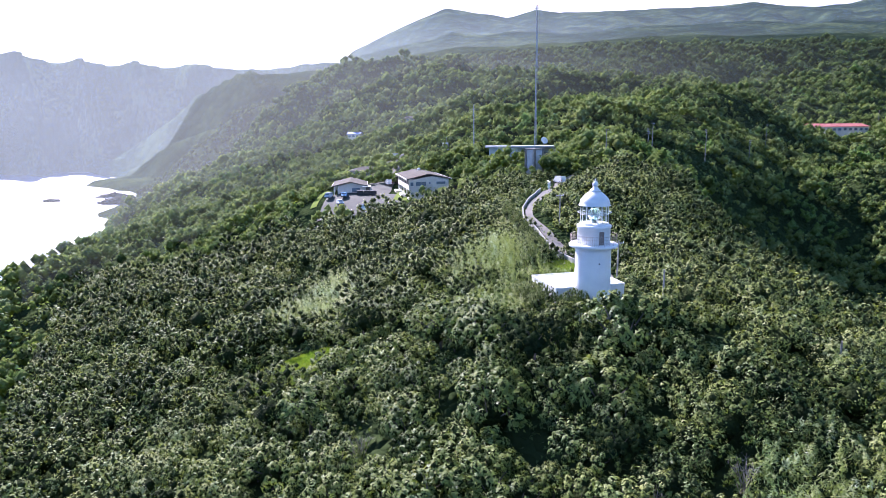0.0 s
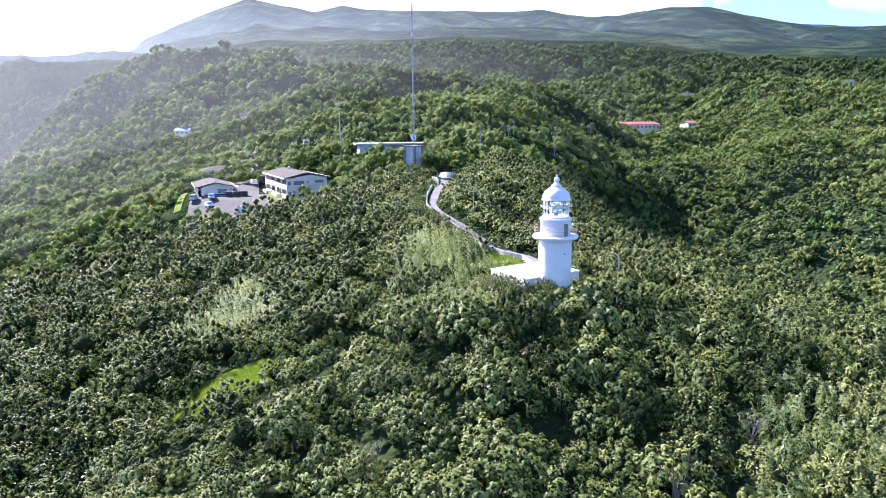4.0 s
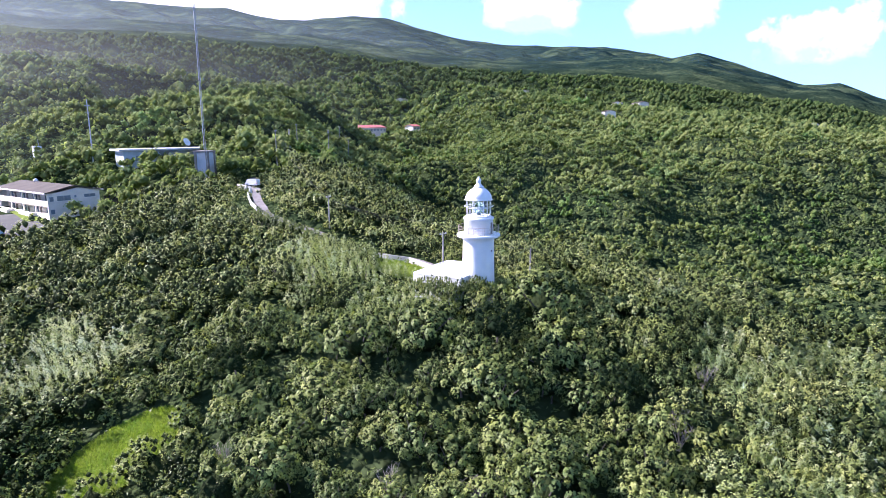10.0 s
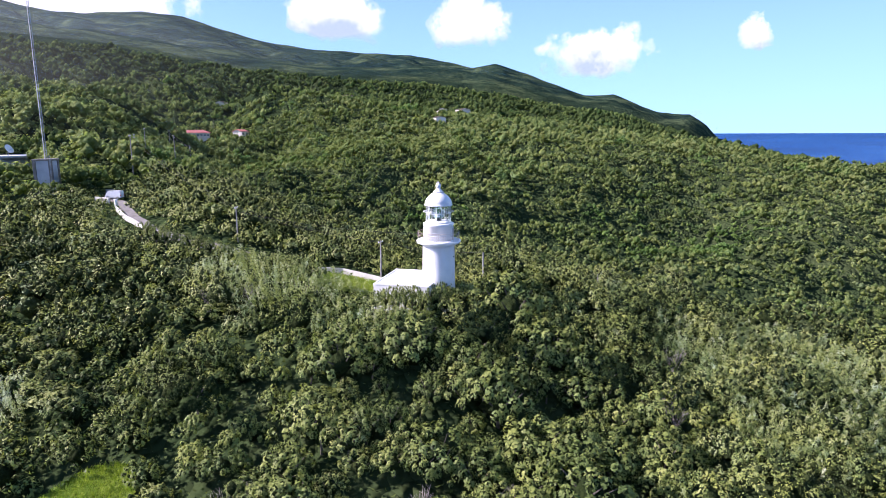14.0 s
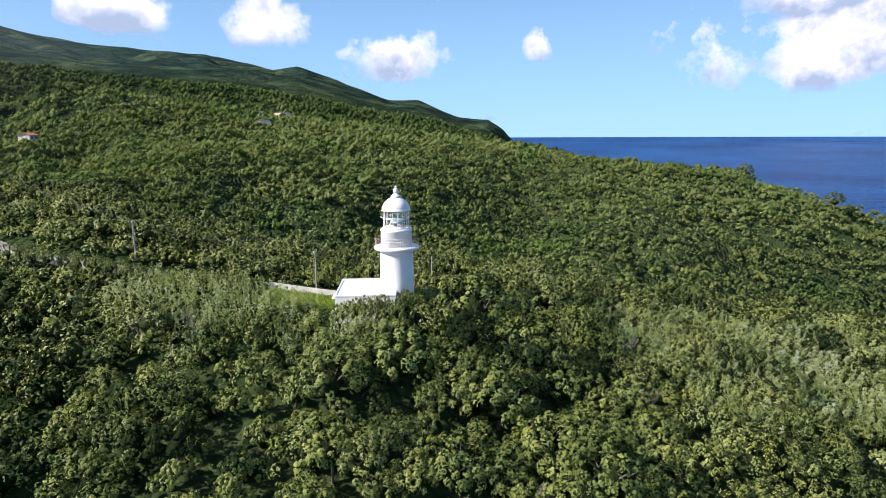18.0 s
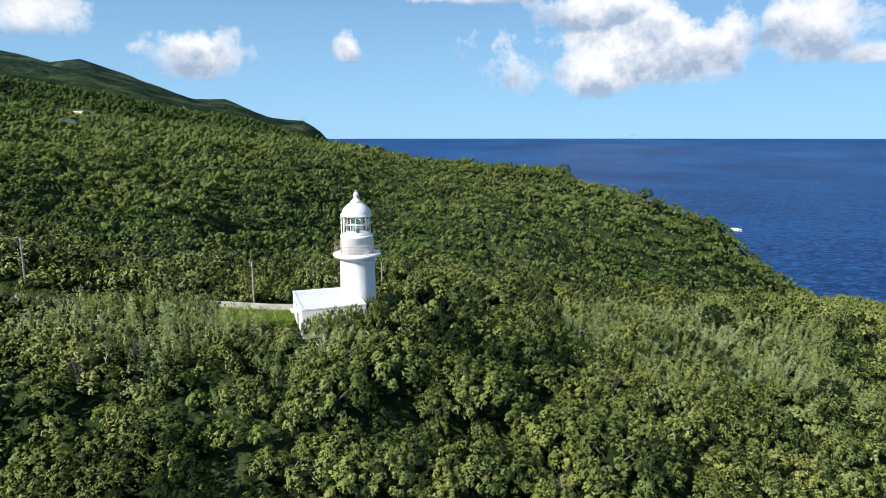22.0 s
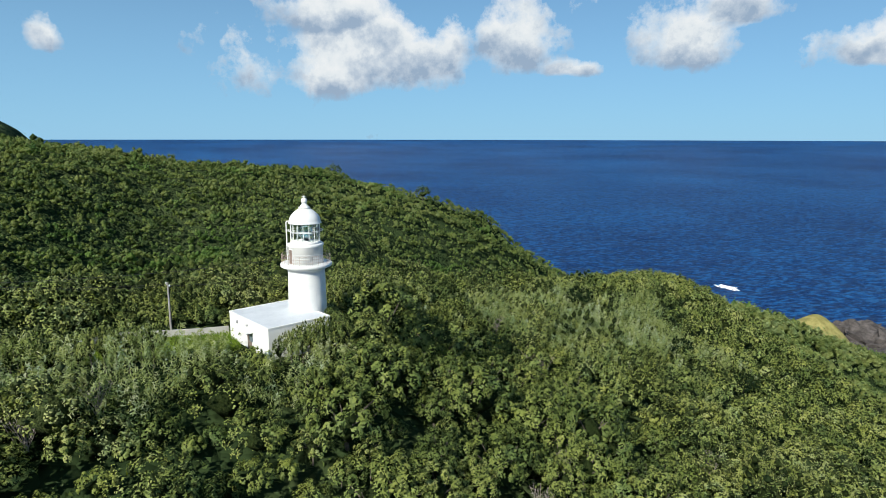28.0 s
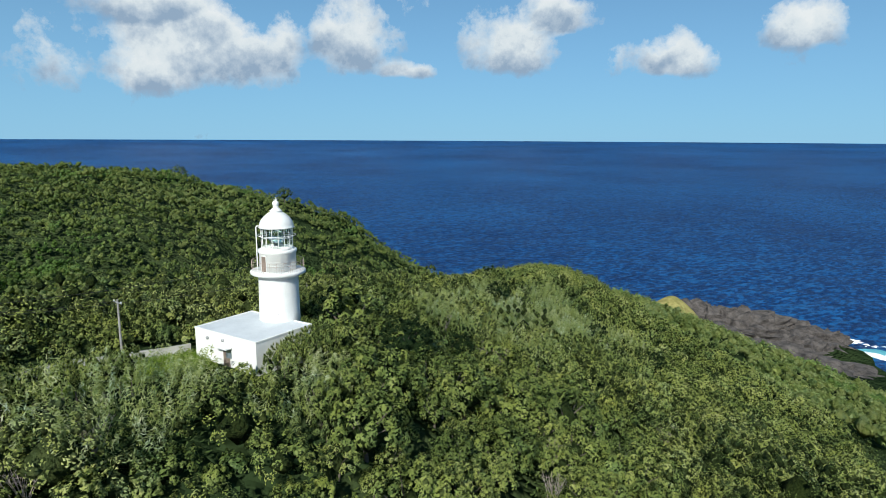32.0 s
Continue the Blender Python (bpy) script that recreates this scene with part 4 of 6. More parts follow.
def gable(bm, x0, x1, y0, y1, z0, z1, thick=0.22):
    """A shallow pitched roof slab, its ridge along y."""
    c = (x0 + x1) / 2
    prof = [(x0, z0), (c, z1), (x1, z0), (x1, z0 - thick), (c, z1 - thick), (x0, z0 - thick)]
    rows = [[bm.verts.new((x, y, z)) for x, z in prof] for y in (y0, y1)]
    for q in range(6):
        bm.faces.new((rows[0][q], rows[0][(q + 1) % 6], rows[1][(q + 1) % 6], rows[1][q]))
    for r in rows:
        bm.faces.new((r[0], r[1], r[4], r[5])), bm.faces.new((r[1], r[2], r[3], r[4]))
    bmesh.ops.recalc_face_normals(bm, faces=bm.faces[:])
    return bm


def pentagon(bm, x0, x1, y0, y1, z0, z1, z2):
    c = (x0 + x1) / 2
    rows = [[bm.verts.new((x, y, z)) for x, z in ((x0, z0), (x1, z0), (x1, z1), (c, z2), (x0, z1))] for y in (y0, y1)]
    for q in range(5):
        bm.faces.new((rows[0][q], rows[0][(q + 1) % 5], rows[1][(q + 1) % 5], rows[1][q]))
    bm.faces.new(rows[0][::-1]), bm.faces.new(rows[1])
    bmesh.ops.recalc_face_normals(bm, faces=bm.faces[:])
    return bm


WHITEWALL = surface("cream_stucco", (0.58, 0.51, 0.42), (0.72, 0.65, 0.55), 0.4, 8, 0.85, bump=0.006, stain=(0.56, 0.53, 0.48))
# two-storey house with open access corridors
bh = group_at("apartment_house", pose(-29.6, 106.5, 3.0, 0, 0, 11.5), "two-storey cream apartment house with open corridors and brown roof", "house")
W, L, ST = 11.6, 27.0, 2.9
part("wall", pentagon(bmesh.new(), 1.7, W, 0, L, -2.5, 2 * ST, 2 * ST + 0.9), WHITEWALL, bh)
part("end_wall", boxed(0.0, 1.7, 0.0, 0.25, -2.5, 2 * ST), WHITEWALL, bh)
part("end_wall", boxed(0.0, 1.7, L - 0.25, L, -2.5, 2 * ST), WHITEWALL, bh)
roof_ = part("roof", gable(bmesh.new(), -0.7, W + 0.7, -0.5, L + 0.4, 2 * ST + 0.2, 2 * ST + 1.6), TERRACE, bh, "shallow brown weathered roof")
part("fascia", boxed(W + 0.66, W + 0.78, -0.52, L + 0.42, 2 * ST - 0.1, 2 * ST + 0.26), WHITE, roof_)
part("fascia", boxed(-0.8, -0.7, -0.52, L + 0.42, 2 * ST - 0.1, 2 * ST + 0.26), PLASTER, roof_)
part("roof_vent", turned([(0.5, 0), (0.5, 0.5), (0.3, 0.7), (0.02, 0.75)], 12), WHITE, roof_, "", pose(W / 2, L * 0.72, 2 * ST + 1.5))
for f in (0, 1):
    part("corridor_slab", boxed(0.0, 1.7, 0.25, L - 0.25, f * ST - 0.15, f * ST + 0.02), PLASTER, bh)
for k in range(5):
    y = 0.25 + (L - 0.5) * k / 4
    part("pillar", boxed(0.02, 0.34, y - 0.2, y + 0.2, 0.02, 2 * ST), PLASTER, bh)
for f in (0, 1):
    for k in range(4):
        y0, y1 = 0.45 + (L - 0.5) * k / 4, -0.0 + (L - 0.5) * (k + 1) / 4
        if not (f == 0 and k == 1):
            part("parapet", boxed(0.05, 0.2, y0, y1 + 0.05, f * ST + 0.03, f * ST + 1.15), PLASTER, bh)
        d = part("door", boxed(1.62, 1.72, y0 + 0.6, y0 + 1.5, f * ST + 0.04, f * ST + 2.05), DOOR, bh)
        part("handle", boxed(1.58, 1.62, y0 + 1.36, y0 + 1.42, f * ST + 0.95, f * ST + 1.1), STEEL, d)
        win = part("corridor_window", boxed(1.62, 1.71, y0 + 2.3, y0 + 4.6, f * ST + 0.9, f * ST + 2.1), PANE, bh)
        part("window_frame", boxed(1.6, 1.62, y0 + 3.4, y0 + 3.5, f * ST + 0.9, f * ST + 2.1), STEEL, win)
part("stair_block", boxed(-1.5, 0.0, 6.9, 12.5, -0.5, 1.0), PLASTER, bh, "low plastered stair wall")
part("stair_block", boxed(-1.6, 0.0, 19.0, 24.0, -0.5, 1.1), PLASTER, bh)
for x0, x1, z0, z1, n in ((2.0, 5.0, 3.9, 5.1, 2), (5.8, 6.3, 4.4, 5.0, 1), (8.0, 10.6, 4.3, 5.1, 2), (6.6, 9.2, 0.9, 1.9, 2), (9.6, 10.2, 1.0, 1.9, 1), (0.4, 1.3, 3.9, 5.0, 1), (0.4, 1.3, 1.0, 2.1, 1)):
    window(bh, x0, x1, z0, z1, 0.0, n)
# low house beside the yard
ah = group_at("low_house", pose(-54.2, 121.5, 3.0, 0, 0, 8), "single-storey cream house with shallow brown gabled roof", "house")
part("wall", pentagon(bmesh.new(), 1.2, 10.0, 0, 20, -2.5, 2.8, 3.9), WHITEWALL, ah)
r2 = part("roof", gable(bmesh.new(), -0.5, 10.6, -0.6, 20.4, 2.9, 4.2), TERRACE, ah, "brown weathered roof")
part("fascia", boxed(-0.6, -0.5, -0.62, 20.4, 2.62, 2.95), PLASTER, r2)
part("fascia", boxed(10.6, 10.7, -0.62, 20.4, 2.62, 2.95), PLASTER, r2)
for k in range(7):
    part("pillar", boxed(0.0, 0.3, 0.1 + k * 3.2, 0.4 + k * 3.2, -1, 2.7), PLASTER, ah)
    if k < 6:
        part("parapet", boxed(0.08, 0.2, 0.4 + k * 3.2, 3.3 + k * 3.2, -1, 0.9), PLASTER, ah)
        part("corridor_window", boxed(1.12, 1.22, 0.9 + k * 3.2, 2.8 + k * 3.2, 0.9, 2.2), PANE, ah)
window(ah, 5.6, 8.2, 0.9, 2.2, 0.0)
part("porch_roof", boxed(8.8, 11.6, -1.6, 3.4, 2.55, 2.72), PLASTER, ah)
part("porch_post", boxed(11.2, 11.4, -1.4, -1.2, -1, 2.55), PLASTER, ah)
part("fence", boxed(2.0, 8.8, -0.9, -0.8, -0.3, 0.8), DARK, ah)
# wing behind
ch = group_at("back_house", pose(-56.8, 166, 5.0, 0, 0, 4), "cream house wing with brown hipped roof behind the yard", "house")
part("wall", boxed(0.5, 19, 0.5, 9.5, -3, 2.8), WHITEWALL, ch)
hip = bmesh.new()
base = [hip.verts.new(p) for p in ((-0.2, -0.2, 2.8), (19.7, -0.2, 2.8), (19.7, 10.2, 2.8), (-0.2, 10.2, 2.8))]
crest = [hip.verts.new(p) for p in ((5, 5, 4.3), (14.5, 5, 4.3))]
for f in ((base[0], base[1], crest[1], crest[0]), (base[1], base[2], crest[1]), (base[2], base[3], crest[0], crest[1]), (base[3], base[0], crest[0]), base[::-1]):
    hip.faces.new(f)
part("roof", hip, TERRACE, ch, "brown hipped roof")
for k in range(4):
    window(ch, 1.5 + k * 4.4, 4.2 + k * 4.4, 0.8, 2.2, 0.5)
# retaining walls
rw = part("retaining_wall", boxed(-36.6, -30.5, 141, 160, 1.0, 7.4, bevel=0.05), TERRACE)
tagged(rw, "dark stained sloping concrete retaining wall", "wall", kind="structure")
rw2 = part("retaining_wall", boxed(-16.8, -9.5, 110.5, 111.2, 1.0, 7.2, bevel=0.05), TERRACE)
tagged(rw2, "brown stone retaining wall behind the apartment house", "wall", kind="structure")


# ---- vehicles ----
def car_paint(name, col):
    m, nodes, links, bsdf = shader(name)
    n = noisy(nodes, links, 3, 4)
    r = ramp(nodes, [(0.3, tuple(c * 0.92 for c in col)), (0.7, col)])
    links.new(n.outputs[0], r.inputs[0])
    links.new(r.outputs[0], bsdf.inputs["Base Color"])
    bsdf.inputs["Roughness"].default_value = 0.25
    bsdf.inputs["Coat Weight"].default_value = 0.6
    return m


PAINTS = {"white": car_paint("white_car_paint", (0.8, 0.8, 0.8)), "blue": car_paint("pale_blue_car_paint", (0.42, 0.60, 0.78)), "silver": car_paint("silver_car_paint", (0.5, 0.52, 0.54))}
TAIL = surface("red_lamp_glass", (0.35, 0.02, 0.02), (0.5, 0.04, 0.03), 5, 20, 0.2, bump=0)
HEAD = surface("clear_lamp_glass", (0.75, 0.77, 0.78), (0.85, 0.86, 0.87), 5, 20, 0.1, bump=0)
TYRE = surface("tyre_rubber", (0.02, 0.02, 0.02), (0.04, 0.04, 0.04), 5, 30, 0.9, bump=0)


def prism(bm, prof, half, inset=0.0):
    a = [bm.verts.new((-half + (inset if z > 0.95 else 0), y, z)) for y, z in prof]
    b = [bm.verts.new((half - (inset if z > 0.95 else 0), y, z)) for y, z in prof]
    n = len(prof)
    for q in range(n):
        bm.faces.new((a[q], a[(q + 1) % n], b[(q + 1) % n], b[q]))
    bm.faces.new(a[::-1]), bm.faces.new(b)
    bmesh.ops.recalc_face_normals(bm, faces=bm.faces[:])
    bmesh.ops.bevel(bm, geom=bm.edges[:], offset=0.05, segments=2, affect="EDGES")
    return bm


def vehicle(name, x, y, turn, colour, label, van=False):
    z = float(ground_height(x, y)[0]) + 0.24
    c = group_at(name, pose(x, y, z, 0, 0, turn), label, "car" if not van else "van", "parked vehicles")
    if van:
        prof, glass = [(-1.7, 0.35), (1.65, 0.35), (1.75, 0.75), (1.55, 1.05), (1.0, 1.8), (-1.6, 1.85), (-1.75, 1.0)], [(-1.5, 1.1), (1.35, 1.08), (0.95, 1.66), (-1.45, 1.7)]
    else:
        prof, glass = [(-2.0, 0.32), (2.0, 0.32), (2.1, 0.7), (1.2, 0.88), (0.6, 1.42), (-1.1, 1.46), (-1.7, 0.95), (-2.1, 0.85)], [(-1.45, 0.98), (0.98, 0.95), (0.55, 1.34), (-1.05, 1.38)]
    part("body", prism(bmesh.new(), prof, 0.78 if van else 0.84, 0.1), PAINTS[colour], c)
    part("side_glass", prism(bmesh.new(), glass, 0.735 if van else 0.79, 0.04), PANE, c)
    front = max(p[0] for p in prof)
    part("windscreen", boxed(-0.6, 0.6, front - 0.72 if van else 0.55, front - 0.3 if van else 1.14, 1.12 if van else 0.98, 1.66 if van else 1.34), PANE, c)
    for sx in (-1, 1):
        part("headlight", boxed(sx * 0.62 - 0.14, sx * 0.62 + 0.14, front - 0.06, front + 0.02, 0.6, 0.76), HEAD, c)
        part("tail_light", boxed(sx * 0.66 - 0.1, sx * 0.66 + 0.1, min(p[0] for p in prof) - 0.02, min(p[0] for p in prof) + 0.06, 0.75, 1.0), TAIL, c)
        for yy in (-1.15, 1.2):
            wh = part("wheel", rod(bmesh.new(), (sx * 0.62, yy, 0.3), (sx * 0.82, yy, 0.3), 0.3, 16), TYRE, c)
            part("rim", rod(bmesh.new(), (sx * 0.80, yy, 0.3), (sx * 0.835, yy, 0.3), 0.18, 12), STEEL, wh)
    part("bumper", boxed(-0.8, 0.8, front - 0.04, front + 0.05, 0.35, 0.52, bevel=0.02), BLACKCAR, c)
    return c


vehicle("car", -50.3, 109.8, 200, "white", "white hatchback parked in the yard")
vehicle("car", -50.0, 115.8, 185, "blue", "pale blue and white small car parked by the low house")
vehicle("minivan", -41.0, 100.4, 80, "blue", "pale blue minivan parked at the edge of the yard", True)
vehicle("van", -38.6, 137.5, 20, "white", "white van parked before the retaining wall", True)
vehicle("van", -55.0, 117.5, 170, "silver", "silver van parked beside the low house", True)
vehicle("minivan", -41.5, 192.0, 95, "white", "white minivan parked on the lane behind the houses", True)
vehicle("van", 10.2, 86.3, 25, "white", "white van parked at the head of the path", True)
for k, (x, y) in enumerate(((-45.4, 117.6), (-43.2, 117.2), (-41.2, 116.9))):
    z = float(ground_height(x, y)[0]) + 0.2
    b = group_at("waste_bin", pose(x, y, z, 0, 0, 8), "black waste container standing in the yard", "bin", "waste containers")
    part("body", boxed(-0.95, 0.95, -0.7, 0.7, 0.05, 1.25, bevel=0.06), BLACKCAR, b)
    part("lid", boxed(-1.0, 1.0, -0.75, 0.75, 1.26, 1.36, bevel=0.03), BLACKCAR, b)
fence = group_at("yard_fence", pose(0, 0, 0), "low dark metal fence along the edge of the yard", "fence")
for k in range(13):
    x = -57 + k * 2.0
    z = float(ground_height(x, 97.5)[0])
    part("post", boxed(x - 0.05, x + 0.05, 97.45, 97.55, z, z + 1.15), STEEL, fence)
zf = [float(ground_height(x, 97.5)[0]) for x in (-57, -45, -33)]
for h in (0.6, 1.05):
    bm = bmesh.new()
    rod(bm, (-57, 97.5, zf[0] + h), (-45, 97.5, zf[1] + h), 0.04), rod(bm, (-45, 97.5, zf[1] + h), (-33, 97.5, zf[2] + h), 0.04)
    part("rail", bm, STEEL, fence)

# ---- mast house, mast, radio station ----
hut = group_at("mast_house", pose(5.8, 103.2, 9.6, 0, 0, 38), "tall grey and white panelled concrete hut carrying a radio mast", "hut")
PANEL = surface("pale_grey_panel", (0.36, 0.37, 0.38), (0.48, 0.49, 0.50), 0.5, 8, 0.8, bump=0.005, stain=(0.40, 0.40, 0.40))
part("wall", boxed(-1.7, 1.7, -1.7, 1.7, -2, 7.5, bevel=0.03), PANEL, hut)
part("roof_slab", boxed(-2.0, 2.0, -2.0, 2.0, 7.5, 7.85, bevel=0.03), CONCRETE, hut)
part("plinth", boxed(-2.2, 2.2, -2.2, 2.2, -2.5, 0.9, bevel=0.03), CONCRETE, hut)
for sx, sy in ((-1, -1), (1, -1), (-1, 1), (1, 1)):
    part("pier", boxed(sx * 1.6 - 0.32, sx * 1.6 + 0.32, sy * 1.6 - 0.32, sy * 1.6 + 0.32, -2, 7.49, bevel=0.02), CONCRETE, hut)
for k in range(5):
    part("louvre", boxed(-1.2, 1.2, -1.77, -1.7, 1.0 + k * 1.25, 2.0 + k * 1.25), PANEL, hut)
lad = part("ladder", boxed(-2.55, -2.5, -1.9, -1.85, -1.5, 8.6), STEEL, hut, "steel ladder with rungs")
part("ladder_rail", boxed(-2.15, -2.1, -1.9, -1.85, -1.5, 8.6), STEEL, lad)
for k in range(32):
    part("rung", boxed(-2.5, -2.15, -1.895, -1.865, -1.3 + k * 0.31, -1.26 + k * 0.31), STEEL, lad)
mast = group_at("radio_mast", pose(6.0, 103.4, 17.45, 0, 0, 10), "slender grey lattice radio mast with antennas at its top", "mast")
H_ = 37.6
legs = [(0.28 * math.sin(a), 0.28 * math.cos(a)) for a in (0, 2.094, 4.189)]
for lx, ly in legs:
    part("leg", rod(bmesh.new(), (lx, ly, 0), (lx * 0.75, ly * 0.75, H_), 0.055, 6), STEEL, mast)
brace = bmesh.new()
for k in range(47):
    for q in range(3):
        a, b = legs[q], legs[(q + 1) % 3]
        z0, z1 = k * 0.8, (k + 1) * 0.8
        f = 1 - 0.25 * z0 / H_
        rod(brace, (a[0] * f, a[1] * f, z0), (b[0] * f, b[1] * f, z1), 0.022, 4)
tagged(part("bracing", brace, STEEL, mast), kind="stuff")
part("cable_tray", boxed(-0.08, 0.08, 0.15, 0.22, 0, H_), STEEL, mast)
part("antenna_frame", ring(bmesh.new(), 0.75, H_ - 0.5, 0.04, 16), STEEL, mast)
for k in range(5):
    a = k * 1.2566
    part("antenna", rod(bmesh.new(), (0.75 * math.sin(a), 0.75 * math.cos(a), H_ - 1.0), (0.75 * math.sin(a), 0.75 * math.cos(a), H_ + 0.5), 0.05, 6), STEEL, mast)
    part("antenna_arm", rod(bmesh.new(), (0, 0, H_ - 0.5), (0.75 * math.sin(a), 0.75 * math.cos(a), H_ - 0.5), 0.03, 5), STEEL, mast)
part("lamp", turned([(0.12, H_), (0.14, H_ + 0.3), (0.02, H_ + 0.5)], 10), RED, mast, "red obstruction lamp")
radio = group_at("radio_station", pose(-6.0, 131.5, 13.0, 0, 0, -3), "long low pale blue-grey radio station with overhanging flat roof", "building")
BLUEGREY = surface("pale_blue_grey_paint", (0.36, 0.43, 0.47), (0.48, 0.55, 0.58), 0.3, 7, 0.8, bump=0.005, stain=(0.42, 0.46, 0.48))
part("wall", boxed(0.8, 10.5, 0.8, 10, -3, 3.9), BLUEGREY, radio)
part("wall", boxed(10.5, 27.0, 3.0, 10, -3, 3.9), BLUEGREY, radio)
rr = part("roof", boxed(-0.4, 28.0, -0.2, 11, 3.9, 4.45, bevel=0.04), PANEL, radio, "flat overhanging pale roof")
part("gutter", boxed(-0.5, 28.1, -0.3, -0.2, 4.05, 4.3), STEEL, rr)
window(radio, 4.0, 6.6, 1.0, 2.6, 0.8)
part("door", boxed(10.9, 11.9, 2.94, 3.02, -0.5, 2.2), DARK, radio, "dark recessed door")
part("air_conditioner", boxed(14.0, 15.2, 2.4, 3.0, 0.6, 1.6, bevel=0.04), PANEL, radio)
window(radio, 17.5, 20.5, 1.0, 2.4, 3.0)
dish = group_at("satellite_dish", pose(12.4, 132.2, 17.4, 0, 0, 25), "white round satellite dish standing on the roof", "dish")
part("stand", rod(bmesh.new(), (0, 0, 0.05), (0, 0, 1.1), 0.09), STEEL, dish)
part("reflector", turned([(0.02, 0.0), (0.5, 0.06), (0.9, 0.2), (1.2, 0.36), (1.22, 0.4), (0.9, 0.26), (0.02, 0.05)], 24), WHITE, dish, "", pose(0, -0.1, 1.6, 62, 0, 0))
part("feed_arm", rod(bmesh.new(), (0, -0.2, 1.1), (0, -1.2, 2.0), 0.03), STEEL, dish)
steel_pole = group_at("steel_pole", pose(-9.7, 145, 12.8), "tall slim grey steel pole with fittings", "pole")
part("shaft", rod(bmesh.new(), (0, 0, 0), (0, 0, 18.6), 0.22, 10, 0.12), STEEL, steel_pole)
part("arm", boxed(-0.8, 0.8, -0.05, 0.05, 16.8, 16.95), STEEL, steel_pole)
part("arm", boxed(-0.6, 0.6, -0.05, 0.05, 14.9, 15.0), STEEL, steel_pole)
box_ = group_at("antenna_cabin", pose(-19.7, 164.3, 15.0), "small white antenna cabin on the wooded slope", "cabin")
part("body", boxed(-1.1, 1.1, -0.9, 0.9, -1, 3.2, bevel=0.05), WHITE, box_)
part("antenna", rod(bmesh.new(), (0.5, 0, 3.2), (0.5, 0, 5.2), 0.06), STEEL, box_)
shed = group_at("shed", pose(-14.3, 91.8, 2.6, 0, 0, 20), "tiny white shed among the trees", "shed")
part("wall", boxed(-1.0, 1.0, -0.8, 0.8, -1, 1.9), WHITE, shed)
part("roof", boxed(-1.15, 1.15, -0.95, 0.95, 1.9, 2.05), PANEL, shed)
part("door", boxed(-0.3, 0.4, -0.84, -0.8, -0.4, 1.4), DARK, shed)
gp = tagged(new("gate_post"), "short white concrete gate post beside the path", "post")
gp.matrix_basis = pose(6.6, 80.5, float(ground_height(6.6, 80.5)[0]))
part("shaft", boxed(-0.25, 0.25, -0.25, 0.25, -0.5, 1.5, bevel=0.04), WHITE, gp)
part("cap", boxed(-0.3, 0.3, -0.3, 0.3, 1.5, 1.6, bevel=0.03), WHITE, gp)
rw3 = part("retaining_wall", boxed(7.3, 7.6, 84.0, 89.0, 7.0, 9.7, bevel=0.04), PALEWALL)
tagged(rw3, "white retaining wall beside the parked van", "wall", kind="structure")


# ---- poles and cables ----
POLE = surface("pole_concrete", (0.19, 0.18, 0.17), (0.32, 0.31, 0.29), 1, 10, 0.9, bump=0.004)


def utility_pole(x, y, top, height, arms=1, turn=0.0, name="utility_pole", label="grey concrete utility pole with crossarm"):
    p = group_at(name, pose(x, y, top - height, 0, 0, turn), label, "pole", "utility poles")
    part("shaft", rod(bmesh.new(), (0, 0, -1.5), (0, 0, height), 0.15, 10, 0.09), POLE, p)
    for k in range(arms):
        z = height - 0.35 - 0.7 * k
        arm = part("crossarm", boxed(-0.85, 0.85, -0.05, 0.05, z - 0.05, z + 0.05), STEEL, p)
        for q in (-0.75, 0.0, 0.75):
            part("insulator", turned([(0.05, z + 0.05), (0.07, z + 0.12), (0.04, z + 0.22)], 8), WHITE, arm, "", pose(q, 0, 0))
    return p


def cable(a, b, sag, r=0.018):
    bm = bmesh.new()
    a, b = Vector(a), Vector(b)
    rows = []
    for k in range(13):
        t = k / 12
        p = a.lerp(b, t) - Vector((0, 0, 4 * sag * t * (1 - t)))
        rows.append([bm.verts.new(p + Vector((0, r * math.cos(q), r * math.sin(q)))) for q in (0, 2.1, 4.2)])
    for u, v in zip(rows, rows[1:]):
        for q in range(3):
            bm.faces.new((u[q], u[(q + 1) % 3], v[(q + 1) % 3], v[q]))
    ob = part("overhead_cable", bm, BLACKCAR)
    return tagged(ob, "thin black overhead cable between poles", "cable", "overhead cables")


utility_pole(2.8, 41.2, 10.8, 6.8, 1, 30)
utility_pole(6.8, 14.4, 6.6, 6.2, 1, 10)
utility_pole(7.8, -2.7, 6.1, 6.5, 0, 0, "utility_pole", "thin pale pole beside the lighthouse")
utility_pole(21.3, -15.3, 1.6, 3.0, 0, 0, "utility_pole", "short pale post standing in the thicket")
for x, y, top, h, arms in ((25.3, 101.7, 22.6, 11, 1), (45.1, 129.3, 22.7, 13, 3), (44.8, 124, 24.3, 14, 1), (68.8, 143.1, 22.2, 11, 2), (129, 226, 24, 12, 1), (96, 170, 18, 11, 2)):
    utility_pole(x, y, top, h, arms, 40)
for q in (-0.5, 0.5):
    cable((2.8 + q, 41.2, 10.5), (6.8 + q, 14.4, 6.3), 0.7)
    cable((2.8 + q, 41.2, 10.5), (25.3 + q, 101.7, 22.2), 1.2)
cable((6.8, 14.4, 6.2), (7.8, -2.7, 6.0), 0.4)
cable((2.8, 41.2, 9.9), (1.6, 2.0, 9.2), 0.8)
cable((7.8, -2.7, 5.9), (21.3, -15.3, 1.5), 0.5)
